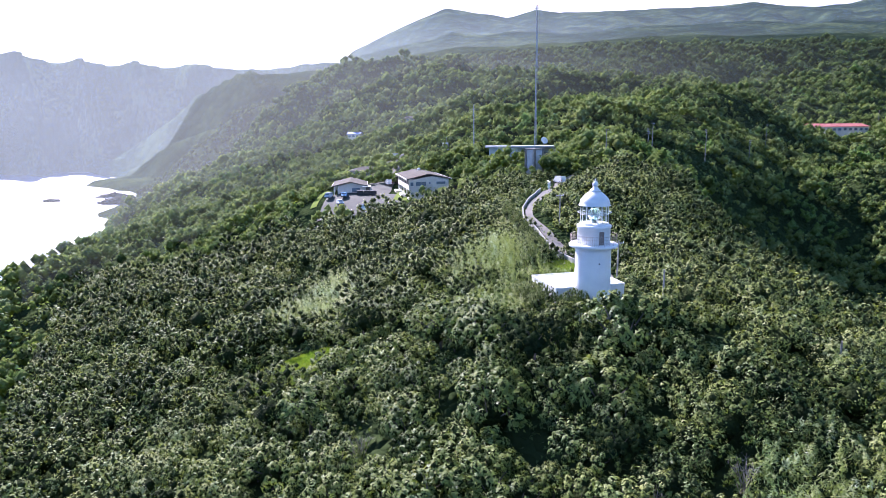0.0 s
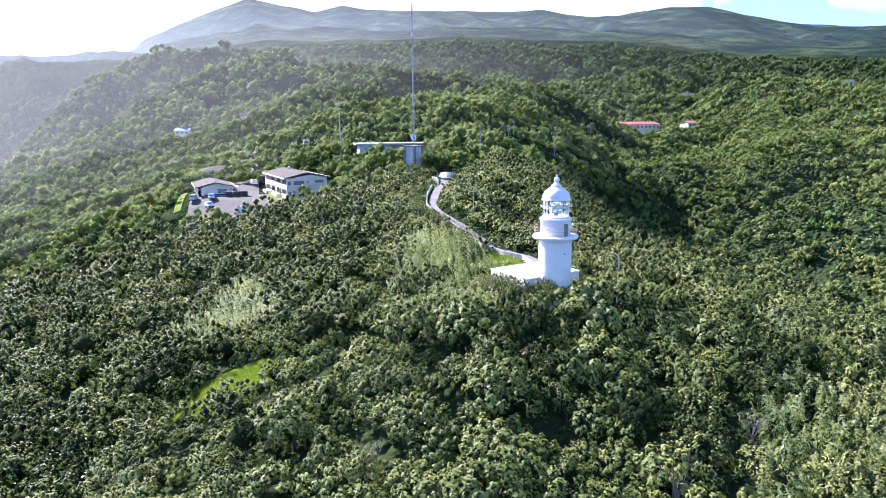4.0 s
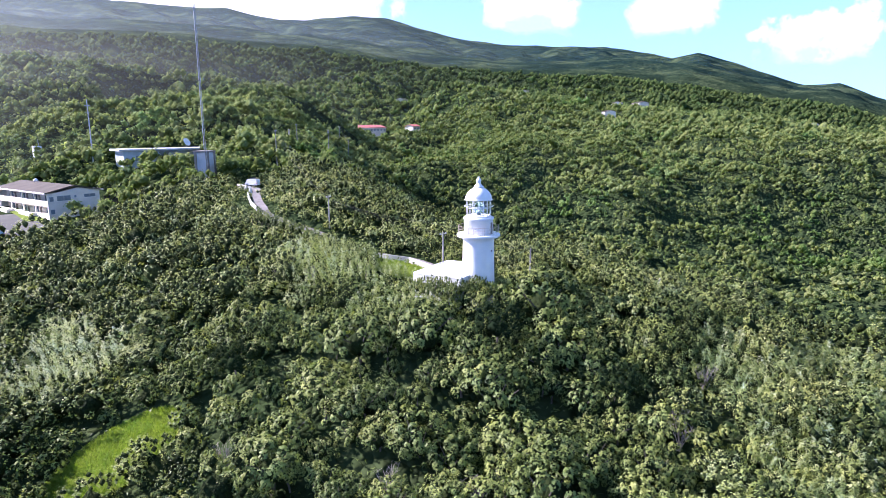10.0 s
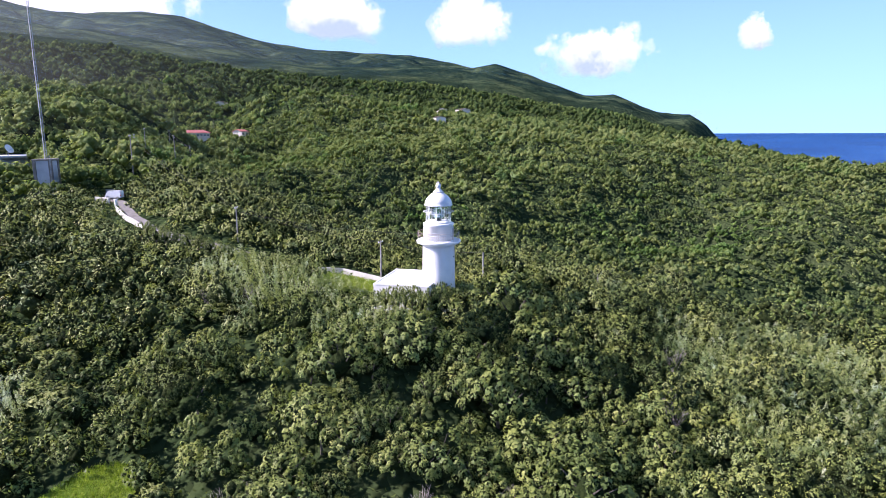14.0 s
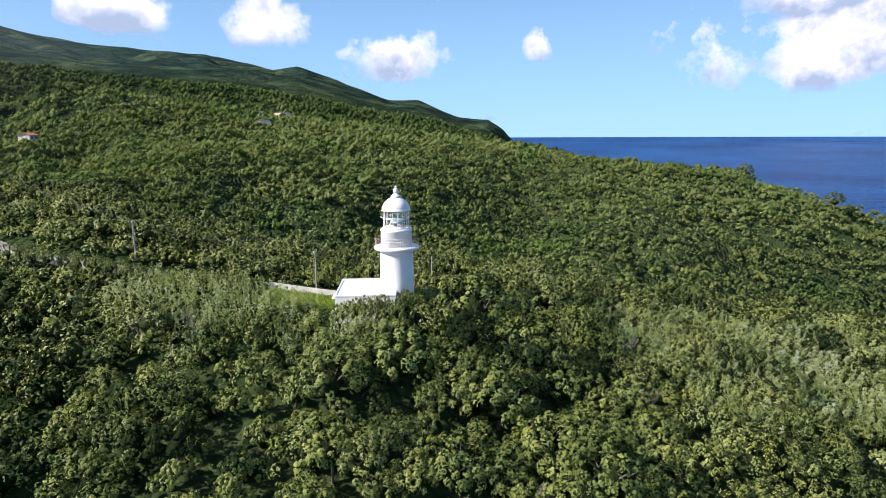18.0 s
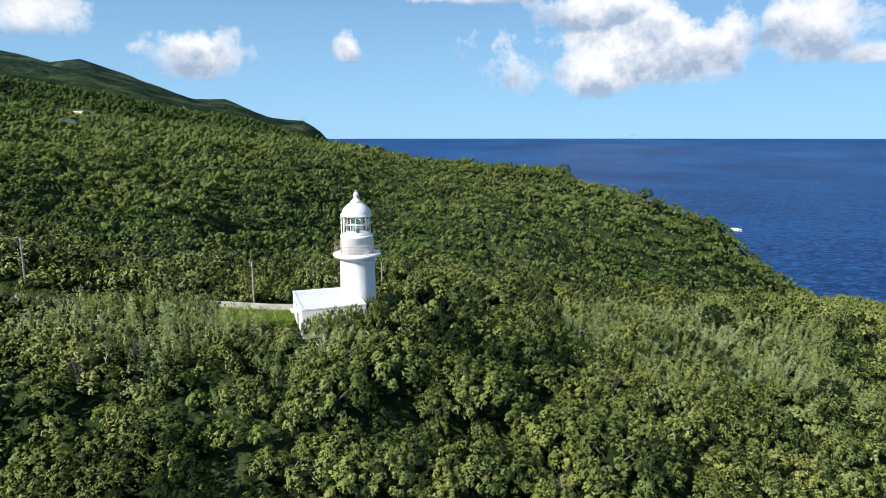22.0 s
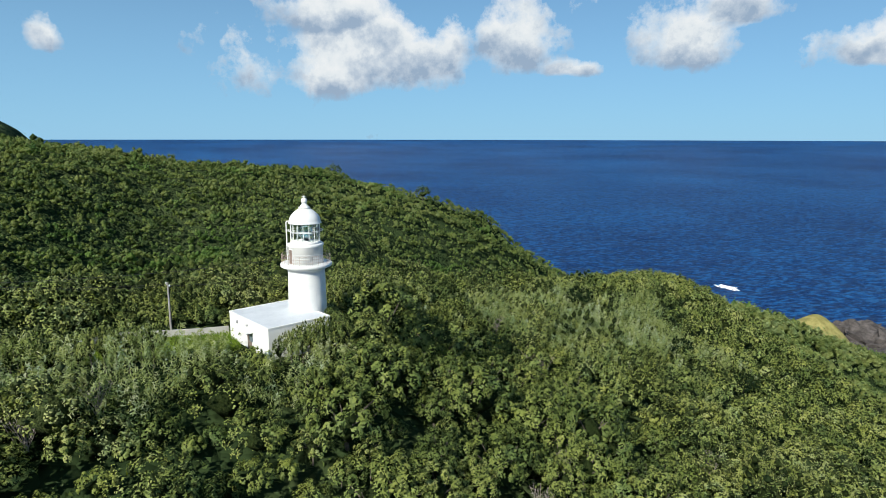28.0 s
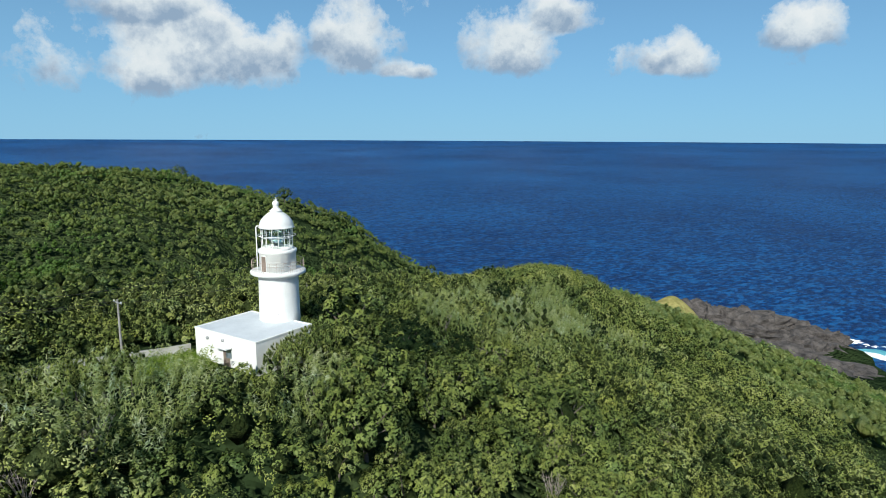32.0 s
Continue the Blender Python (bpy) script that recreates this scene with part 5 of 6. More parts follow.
for q in (-0.6, 0.6):
    cable((25.3 + q, 101.7, 22.2), (45 + q, 127, 22.6), 0.8), cable((45 + q, 127, 22.6), (68.8 + q, 143, 21.8), 0.8), cable((68.8 + q, 143.1, 21.8), (96 + q, 170, 17.6), 0.8), cable((96 + q, 170, 17.6), (129 + q, 226, 23.6), 1.0)


# ---- far houses ----
def far_house(name, x, y, lift, turn, w, d, h, wall, roof, label, windows=4, rise=1.4):
    z = float(ground_height(x, y)[0]) + lift
    o = group_at(name, pose(x, y, z, 0, 0, turn), label, "house")
    part("wall", pentagon(bmesh.new(), -d / 2, d / 2, -w / 2, w / 2, -5, h, h + rise * 0.8), wall, o, "", pose(0, 0, 0, 0, 0, 90))
    part("roof", gable(bmesh.new(), -d / 2 - 0.6, d / 2 + 0.6, -w / 2 - 0.6, w / 2 + 0.6, h + 0.1, h + rise), roof, o, "", pose(0, 0, 0, 0, 0, 90))
    for k in range(windows):
        c = -w / 2 + (k + 0.5) * w / windows
        window(o, c - min(1.3, w / windows * 0.3), c + min(1.3, w / windows * 0.3), h * 0.35, h * 0.75, -d / 2, 2)
    return o


far_house("school_house", 227, 340, 2.6, 22, 48, 11, 3.8, WHITEWALL, RED, "long white building with a faded red roof", 10, 2.0)
far_house("house", 255.5, 316.2, 0.6, 15, 9, 7, 3.6, PLASTER, RED, "small house with an orange red roof", 2)
far_house("house", 497, 410, 3.8, 40, 26, 10, 4.0, WHITEWALL, RED, "pale building with flat reddish roof on the far hill", 6, 0.8)
far_house("house", 483, 258, 2.8, 55, 15, 9, 4.0, WHITEWALL, TERRACE, "white house on the far hillside", 3)
far_house("house", 356, 210, 0.3, 50, 10, 8, 3.4, PLASTER, TERRACE, "pale house with grey roof on the far hillside", 3)
far_house("house", 470, 275, 2.8, 50, 10, 8, 3.2, PLASTER, TERRACE, "small house with a brown roof on the far hillside", 2)
far_house("house", 512, 123, 3.4, 75, 13, 8, 3.6, WHITEWALL, TERRACE, "white house among far trees", 3)
far_house("house", -77.7, 322.8, 0.6, -10, 7.5, 6, 2.6, PLASTER, BLUE, "house with a blue sheet roof below the wooded hill", 3)
far_house("house", -43, 321, 0.6, -5, 5, 5, 2.2, WHITEWALL, TERRACE, "small pale house below the wooded hill", 2)
far_house("house", 330, 420, 1.4, 30, 10, 8, 3.2, WHITEWALL, TERRACE, "small white house on rising land", 2)
tarp = group_at("water_tank", pose(165.6, 265.8, 14.5), "bright blue tank beside the trees", "tank")
part("body", turned([(1.9, 0), (2.0, 0.2), (2.0, 3.4), (1.8, 3.7), (0.2, 3.9)], 20), BLUE, tarp)
part("hatch", turned([(0.5, 3.85), (0.5, 4.1), (0.05, 4.15)], 12), STEEL, tarp)
for x, y, top, h in ((463, 305, 53, 18), (470, 390, 62, 12), (262, 352, 33, 12), (300, 330, 32, 12), (520, 425, 66, 14)):
    utility_pole(x, y, top, h, 1, 45, "utility_pole", "tall thin pole on the far hillside")



# ---- rocky shore and breaking water ----
def rock_mesh(seed, sx, sy, sz):
    bm = bmesh.new()
    bmesh.ops.create_icosphere(bm, subdivisions=5 if sx > 20 else 4, radius=1.0)
    for v in bm.verts:
        p = v.co.copy()
        d = 1 + 0.30 * noise.noise(p * 1.3 + Vector((seed, 0, 0))) + 0.42 * abs(noise.noise(p * 3.1 + Vector((0, seed, 0)))) + 0.28 * noise.noise(p * 8 + Vector((0, 0, seed))) + 0.3 * abs(noise.noise(p * 19 + Vector((seed, seed, 0))))
        v.co = Vector((p.x * sx, p.y * sy, p.z * sz)) * d
    return mesh_of("rock", bm, ROCK)


for k, (x, y, z, sx, sy, sz, turn) in enumerate(((70, -283, -75, 30, 13, 11, 20), (47, -296, -75, 19, 12, 9, -10), (38, -282, -76, 12, 10, 8, 30), (46, -252, -77, 26, 16, 9, 35), (20, -262, -77, 18, 13, 6, 10), (70, -262, -76, 20, 14, 9, -20), (95, -286, -74, 16, 10, 10, 60), (36, -310, -77, 9, 6, 6, 0), (58, -304, -76, 14, 7, 7, 15), (26, -299, -77, 5, 4, 4, 0), (300, -232, -77, 10, 6, 5, 10), (-500, 830, -78, 26, 14, 9, 0), (-560, 930, -78, 22, 10, 7, 40), (-470, 880, -77, 30, 14, 8, 10), (-620, 860, -78, 12, 8, 6, 0))):
    r = new("rock", rock_mesh(k * 1.7 + 0.3, sx, sy, sz))
    r.matrix_basis = pose(x, y, z, 0, 0, turn)
    tagged(r, "dark grey-brown jagged lava rock standing in the surf", "rock", "shore rocks")
kx, ky = np.meshgrid(np.linspace(34, 56, 30), np.linspace(-184, -162, 30))
kr = ((kx - 45) / 10) ** 2 + ((ky + 173) / 9.5) ** 2
kz = ground_height(kx.ravel(), ky.ravel()) + (6.4 * np.exp(-1.6 * kr) - 0.75).ravel() + 0.15 * fold(kx.ravel(), ky.ravel(), 1.2, 2)
ki, kj = np.meshgrid(np.arange(29), np.arange(29), indexing="ij")
knob = new("dry_grass_knoll", numpy_mesh("dry_grass_knoll", np.stack([kx.ravel(), ky.ravel(), kz], -1), np.stack([ki * 30 + kj, ki * 30 + kj + 1, (ki + 1) * 30 + kj + 1, (ki + 1) * 30 + kj], -1).reshape(-1, 4), grassy("dry_grass", (0.15, 0.14, 0.045), (0.34, 0.30, 0.11)), True))
tagged(knob, "knoll of dry yellow grass above the shore", "knoll", kind="structure")
def foam_patch(seed, w, h):
    """Torn white water: many small ragged flecks, thick in the middle."""
    frng = random.Random(seed)
    bm = bmesh.new()
    for q in range(70):
        cx, cy = frng.gauss(0, w * 0.5), frng.gauss(0, h * 0.5)
        near = math.exp(-((cx / w) ** 2 + (cy / h) ** 2))
        s = frng.uniform(0.5, 2.4) * (0.3 + near)
        n = 9
        mid = bm.verts.new((cx, cy, 0.3 + 0.4 * near))
        edge = []
        for e in range(n):
            a, rr = 2 * math.pi * e / n, s * frng.uniform(0.45, 1.2)
            edge.append(bm.verts.new((cx + 1.7 * rr * math.cos(a), cy + 0.75 * rr * math.sin(a), 0.05)))
        for e in range(n):
            bm.faces.new((mid, edge[e], edge[(e + 1) % n]))
    return bm


for k, (x, y, w, h) in enumerate(((12, -302, 6, 3), (34, -318, 16, 4), (75, -304, 12, 4), (100, -300, 10, 4), (300, -238, 4, 2), (-8, -312, 14, 8), (206, -335, 8, 4), (562, -359, 12, 5), (-520, 850, 60, 10), (-450, 800, 40, 10), (-600, 900, 50, 8), (-680, 1000, 70, 9))):
    f = part("foam", foam_patch(k + 3, w, h), FOAM, None, "", pose(x, y, SEA + 0.1, 0, 0, k * 23 % 40 - 20))
    tagged(f, "white foam of a wave breaking on rock", "foam", "breaking waves")

SHALLOW = surface("aerated_water", (0.03, 0.25, 0.32), (0.16, 0.50, 0.55), 0.15, 1.5, 0.4, bump=0.2)
bm = bmesh.new()
mid = bm.verts.new((0, 0, 0.04))
rim_ = [bm.verts.new((15 * (0.8 + 0.5 * noise.noise(Vector((math.cos(a) * 2, math.sin(a) * 2, 1)))) * math.cos(a), 9 * (0.8 + 0.5 * noise.noise(Vector((math.cos(a) * 2, math.sin(a) * 2, 6)))) * math.sin(a), 0.02)) for a in (2 * math.pi * q / 48 for q in range(48))]
for q in range(48):
    bm.faces.new((mid, rim_[q], rim_[(q + 1) % 48]))
tagged(part("shallows", bm, SHALLOW, None, "", pose(12, -306, SEA + 0.05)), "turquoise churned water beside the rocks", "surf", kind="structure")



# ---- woods ----
rng = np.random.default_rng(7)


def unit(v):
    return v / np.maximum(np.linalg.norm(v, axis=-1, keepdims=True), 1e-6)


def leaf_faces(P, N, length, width, along=None, bend=0.12, three=False):
    """A folded leaf spray at each place: two triangles, or one where three is set."""
    T = unit(np.cross(N, rng.normal(size=P.shape))) if along is None else unit(along - (along * N).sum(-1, keepdims=True) * N)
    B = np.cross(N, T)
    L, W = length[:, None], width[:, None]
    if three:
        V = np.stack([P - T * L * 0.5 - B * W * 0.25, P + B * W * 0.75 - N * W * bend, P + T * L * 0.6 - N * L * bend], 1)
        return V.reshape(-1, 3), np.arange(len(P) * 3).reshape(-1, 3)
    V = np.stack([P - T * L * 0.5, P + B * W * 0.5 - N * W * bend + T * L * 0.08, P + T * L * 0.5 - N * L * bend, P - B * W * 0.5 - N * W * bend + T * L * 0.08], 1)
    k = np.arange(len(P))[:, None] * 4
    return V.reshape(-1, 3), np.concatenate([k + np.array([0, 1, 2]), k + np.array([0, 2, 3])])


OCT_V, OCT_F = np.array([(1, 0, 0), (0, 1, 0), (-1, 0, 0), (0, -1, 0), (0, 0, 1), (0, 0, -1.0)]), np.array([(0, 1, 4), (1, 2, 4), (2, 3, 4), (3, 0, 4), (1, 0, 5), (2, 1, 5), (3, 2, 5), (0, 3, 5)])


def cores(P, r, tint, shape):
    """The close inner foliage of each lump."""
    V0, F0 = shape
    V = P[:, None] + V0[None] * r[:, None, None] * rng.uniform(0.8, 1.15, (len(P), len(V0), 1))
    F = (np.arange(len(P)) * len(V0))[:, None, None] + F0[None]
    return V.reshape(-1, 3), F.reshape(-1, 3), np.repeat(tint, len(F0))


def crowns(x, y, z, r, tint, leaves, lumps=7, size=0.24, loose=0.3, three=True, lump_size=(0.28, 0.44), shape=None, fill=0.92, facing=None, vary=0.085):
    """Leaf sprays of domed crowns with top at z, radius r, made of several close leafy lumps each."""
    M = len(x)
    az, up = rng.uniform(0, 2 * math.pi, (M, lumps)), rng.uniform(-0.1, 1, (M, lumps))
    side = np.sqrt(np.clip(1 - up * up, 0, 1))
    ld = np.stack([side * np.cos(az), side * np.sin(az), up], -1)
    lr = rng.uniform(*lump_size, (M, lumps)) * r[:, None]
    lc = ld * (r[:, None, None] * np.array([0.78, 0.78, 0.66]) * rng.uniform(0.5, 1.1, (M, lumps, 1)) * np.stack([rng.uniform(0.8, 1.25, M), rng.uniform(0.8, 1.25, M), rng.uniform(0.8, 1.2, M)], -1)[:, None])
    base = np.stack([x, y, z - 1.02 * r], -1)
    if facing is not None:          # low canopy that lies along the slope
        t1 = unit(np.cross(facing, np.array([0.0, 1.0, 0.0])))
        t2 = np.cross(facing, t1)
        turn = lambda v: v[..., :1] * t1[:, None] + v[..., 1:2] * t2[:, None] + v[..., 2:] * facing[:, None]
        ld, lc = turn(ld), turn(lc * np.array([1, 1, 0.75]))
        base = np.stack([x, y, z], -1)
    lumptint = rng.normal(0, 0.06, (M, lumps))
    tree = np.repeat(np.arange(M), leaves)
    lump = rng.integers(0, lumps, len(tree))
    d = unit(rng.normal(size=(len(tree), 3)) + 0.9 * ld[tree, lump] + np.array([0, 0, 0.45]))
    rad = lr[tree, lump][:, None] * rng.uniform(0.9, 1.3, (len(tree), 1))
    P = lc[tree, lump] + d * rad + base[tree]
    N = unit(d + loose * rng.normal(size=d.shape) + np.array([0, 0, 0.3]))
    s = size * np.sqrt(r[tree] / 2.0) * rng.uniform(0.65, 1.35, len(tree))
    V, F = leaf_faces(P, N, s * 1.9, s * 1.15, three=three)
    lt = tint[tree] + lumptint[tree, lump] + rng.normal(0, vary, len(tree))
    out = [(V, F, lt if three else np.concatenate([lt, lt]))]
    # core tint set below its leaves, as if shaded inside the crown
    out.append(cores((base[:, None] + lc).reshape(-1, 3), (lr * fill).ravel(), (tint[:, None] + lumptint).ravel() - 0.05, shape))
    V, F, T = joined(out)
    return V, F, np.clip(T, 0.0, 0.98), len(out[0][1])


def joined(parts):
    off, Vs, Qs, Ts = 0, [], [], []
    for V, Q, T in parts:
        Vs.append(V), Qs.append(Q + off), Ts.append(T)
        off += len(V)
    return np.concatenate(Vs), np.concatenate(Qs), np.concatenate(Ts)


def tuft_leaves(C, axis, rad, height, tint, per, size, loose=0.35, vary=0.05, slim=1.0, bend=0.12, dome=None):
    """Leaves of upright tufts standing at C: wide in the middle, drawn in at the tip, the young tips paler and the feet
    darker, with the tuft's light and shade put in the tint.
    """
    k = np.repeat(np.arange(len(C)), per)
    h = rng.random(len(k)) ** 0.75
    side = rng.normal(size=(len(k), 3))
    side = unit(side - (side * axis[k]).sum(-1, keepdims=True) * axis[k])
    wide = np.sin(math.pi * (0.16 + 0.8 * h)) ** 0.7
    P = C[k] + axis[k] * ((h - 0.45) * height[k])[:, None] + side * (rad[k] * wide * rng.uniform(0.75, 1.12, len(k)))[:, None]
    N = unit(side * (1.05 - 0.6 * h)[:, None] + axis[k] * (0.25 + 0.8 * h)[:, None] + loose * rng.normal(size=P.shape))
    if dome is not None:            # the leaves spread to the light of the whole crown
        N = unit(N + 0.8 * dome[k])
    s = size * rng.uniform(0.65, 1.35, len(k))
    V, F = leaf_faces(P, N, s * 1.9, s * 1.15 * slim, axis[k] + 0.7 * side + 0.3 * rng.normal(size=P.shape), bend, True)
    # tint climbs with height: tops as lit, feet as shaded, besides young growth
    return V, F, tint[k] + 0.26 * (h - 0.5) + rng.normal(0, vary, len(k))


def tuft_cores(C, axis, rad, height, tint):
    V0 = OCT_V[None] * np.stack([rad, rad, height * 0.5], -1)[:, None]
    V = C[:, None] + V0 + (V0[..., 2:] * (axis - np.array([0, 0, 1.0]))[:, None])
    F = (np.arange(len(C)) * len(OCT_V))[:, None, None] + OCT_F[None]
    return V.reshape(-1, 3), F.reshape(-1, 3), np.repeat(tint, len(OCT_F))


def tufted(x, y, z, r, tint, tufts, per, size, width=(0.17, 0.27), squat=0.8, low=-0.2, vary=0.02, pale=0.085):
    """Crowns with top at z and radius r, each a mound of upright leafy tufts."""
    M = len(x)
    az = rng.uniform(0, 6.28, (M, 1)) + np.arange(tufts)[None] * 2.39996 + rng.normal(0, 0.25, (M, tufts))
    up = np.clip(1 - (1 - low) * (np.arange(tufts)[None] + 0.5) / tufts + rng.normal(0, 0.06, (M, tufts)), low, 1)
    side = np.sqrt(np.clip(1 - up * up, 0, 1))
    ld = np.stack([side * np.cos(az), side * np.sin(az), up], -1)
    oval = np.stack([rng.uniform(0.8, 1.2, M), rng.uniform(0.8, 1.2, M), np.full(M, squat) * rng.uniform(0.85, 1.15, M)], -1)
    rad = rng.uniform(*width, (M, tufts)) * r[:, None]
    C = np.stack([x, y, z - squat * r], -1)[:, None] + ld * (r[:, None, None] * oval[:, None] * rng.uniform(0.72, 1.05, (M, tufts, 1)))
    axis = unit(0.5 * ld + np.array([0, 0, 1.0]) + 0.16 * rng.normal(size=ld.shape)).reshape(-1, 3)
    height = (rad * rng.uniform(1.5, 2.6, (M, tufts))).ravel()
    # upper tufts get a lighter tint, top light put in the colour
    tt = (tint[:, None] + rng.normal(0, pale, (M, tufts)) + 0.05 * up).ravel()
    C, rad = C.reshape(-1, 3), rad.ravel()
    # cores take lower tints still, so gaps between tufts are coloured as shade
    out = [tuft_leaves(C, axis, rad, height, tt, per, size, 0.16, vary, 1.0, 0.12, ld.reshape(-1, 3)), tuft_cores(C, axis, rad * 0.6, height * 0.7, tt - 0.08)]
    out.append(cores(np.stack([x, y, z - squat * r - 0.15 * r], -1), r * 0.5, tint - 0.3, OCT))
    V, F, T = joined(out)
    return V, F, np.clip(T, 0, 0.98), len(out[0][1])


OCT = (OCT_V, OCT_F)


def scatter(x0, x1, y0, y1, step):
    xs, ys = np.arange(x0, x1, step), np.arange(y0, y1, step * 0.87)
    X, Y = np.meshgrid(xs, ys)
    X[1::2] += step / 2
    X, Y = X.ravel(), Y.ravel()
    return X + rng.uniform(-0.42, 0.42, len(X)) * step, Y + rng.uniform(-0.42, 0.42, len(Y)) * step


def in_box(x, y, cx, cy, turn, hx, hy):
    c, s = math.cos(radians(turn)), math.sin(radians(turn))
    u, v = (x - cx) * c + (y - cy) * s, -(x - cx) * s + (y - cy) * c
    return (np.abs(u) < hx) & (np.abs(v) < hy)


def near_line(x, y, line, w):
    hit = np.zeros(len(x), bool)
    for (ax, ay), (bx, by) in zip(line, line[1:]):
        t = np.clip(((x - ax) * (bx - ax) + (y - ay) * (by - ay)) / ((bx - ax) ** 2 + (by - ay) ** 2), 0, 1)
        hit |= np.hypot(x - ax - t * (bx - ax), y - ay - t * (by - ay)) < w
    return hit


def line_gap(x, y, line):
    """Distance from a line."""
    best = np.full(len(x), 1e9)
    for (ax, ay), (bx, by) in zip(line, line[1:]):
        t = np.clip(((x - ax) * (bx - ax) + (y - ay) * (by - ay)) / ((bx - ax) ** 2 + (by - ay) ** 2), 0, 1)
        best = np.minimum(best, np.hypot(x - ax - t * (bx - ax), y - ay - t * (by - ay)))
    return best


def kept_low(x, y):
    """Greatest plant height: cut low along the wall and the path, and round the lawn."""
    gap = np.clip(np.minimum(line_gap(x, y, WALL_LINE[1:]), line_gap(x, y, PATH_LINE)) - 1.2, 0, 20)
    h = np.interp(y, [24, 30, 54, 62], [1.5, 1.6, 1.7, 0.5]) + 0.4 * gap
    return np.where((x > -2.8) & (x < 4.6) & (y > 7.5) & (y < 24), 0.5, h)


def cleared(x, y, margin=0.0):
    c = in_box(x, y, -1.15, 3.62, AXIS, 5.1 + margin, 4.4 + margin) | (np.hypot(x, y) < 3.0 + margin)
    c |= near_line(x, y, PATH_LINE, 1.15 + margin) | near_line(x, y, PATH_LINE[:3], 2.4 + margin) | near_line(x, y, PATH_LINE[7:], 2.0 + margin) | near_line(x, y, WALL_LINE[:2], 2.4 + margin) | in_box(x, y, 1.2, 13.0, 0, 3.2 + margin, 4.6 + margin)
    c |= ((x + 43.5) / 7.4) ** 2 + ((y - 16.8) / 5.2) ** 2 < 1
    c |= ((x - 45) / 9) ** 2 + ((y + 174) / 8.5) ** 2 < 1
    c |= in_box(x, y, -37.6, 121, 0, 22.6, 18) | in_box(x, y, -38.5, 100, 0, 7.5, 3.2)
    c |= in_box(x, y, 5.5, 104, 0, 4, 4) | in_box(x, y, 8, 137, 0, 15, 6)
    for hx, hy, hr in ((227, 338, 24), (212, 318, 14), (255, 314, 7), (497, 408, 15), (483, 256, 11), (356, 208, 9), (512, 121, 9), (-78, 320, 6), (-43, 319, 5), (330, 418, 8), (166, 264, 4)):
        c |= np.hypot(x - hx, y - hy) < hr
    return c


def reedy(x, y):
    return (np.exp(-((x + 8) ** 2 / 90 + (y - 18) ** 2 / 420)) + 1.1 * np.exp(-((x + 44) ** 2 + (y - 42) ** 2) / 130) + 0.95 * np.exp(-((x - 16) ** 2 / 800 + (y + 50) ** 2 / 1500)) + 0.42 * fold(x, y, 3.3, 4)) > 0.66


def blend_tint(x, y):
    pale = 0.22 * np.exp(-((x + 44) ** 2 + (y - 42) ** 2) / 110) + 0.3 * np.exp(-((x + 56) ** 2 + (y + 2) ** 2) / 50)
    pale = pale + 0.32 * np.exp(-((x - 30) ** 2 + (y - 120) ** 2) / 320) + 0.16 * np.exp(-((x - 5) ** 2 + (y - 185) ** 2) / 3600)
    return 0.50 + 0.19 * fold(x, y, 26, 3) + 0.12 * fold(x, y, 7, 5) + rng.normal(0, 0.15, len(x)) + pale


def slope_normal(x, y, e=4.0):
    gx_, gy_ = (ground_height(x + e, y) - ground_height(x - e, y)) / (2 * e), (ground_height(x, y + e) - ground_height(x, y - e)) / (2 * e)
    return unit(np.stack([-gx_, -gy_, np.ones(len(x))], -1))


def stuff(name, V, Q, tint, split, material, label, category, inner=SHADED_INNER):
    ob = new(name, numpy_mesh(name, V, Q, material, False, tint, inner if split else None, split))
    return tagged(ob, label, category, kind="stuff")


# trees of the slope below the lighthouse, each one a thing, and the thicket round them
X, Y = scatter(-114, 58, -112, 96, 3.35)
keep = ~cleared(X, Y) & ~((X < -56) & (Y < -20)) & ~((X < -44) & (Y < -70)) & (X > -70 - 0.5 * (Y + 20))
X, Y = X[keep], Y[keep]
G = ground_height(X, Y)
calm = np.interp(Y, [-80, -45], [0.35, 1.0])       # the seaward spur is clipped low and even
R = np.clip(rng.lognormal(0.76, 0.40 * calm, len(X)), 1.2, 4.4) * np.interp(Y, [-80, -45], [0.78, 1.0]) * (1 + 0.15 * fold(X, Y, 11, 6))
tint = blend_tint(X, Y)
dusky = rng.random(len(X)) < 0.06
R = np.where(dusky, R * 1.25, R)
tint = np.where(dusky, 0.0, tint)
close = np.hypot(X + 1, Y - 3)
R *= np.interp(close, [5, 14], [0.7, 1.0])
reeds = reedy(X, Y)
top = G + np.interp(close, [5, 9, 22], [2.3, 2.9, 3.7]) + calm * (R - 2.2) * 1.35 + calm * (rng.normal(0, 0.75, len(X)) + 0.9 * fold(X, Y, 3.1, 12)) * np.interp(close, [8, 18], [0.25, 1]) - np.where(Y > -5, 2.7, 1.3) * reeds
top = np.minimum(top, G + kept_low(X, Y))
top = top - 1.9 * np.exp(-((X + 46) ** 2 / 22 + (Y - 7.5) ** 2 / 40)) + 1.6 * np.exp(-((X + 37) ** 2 / 18 + (Y - 7) ** 2 / 30))       # low growth before the meadow
top = top - 2.4 * np.exp(-((X + 34) ** 2 / 420 + (Y - 96) ** 2 / 70))        # and below the yard
hug = ~reeds & (close < 11) & ((X < -3.5) | (Y < -1.5)) & (Y < 12)
top = np.where(hug, np.maximum(top, 2.7 + rng.normal(0, 0.3, len(X)) - 0.3 * np.clip(close - 6, 0, 9)), top)
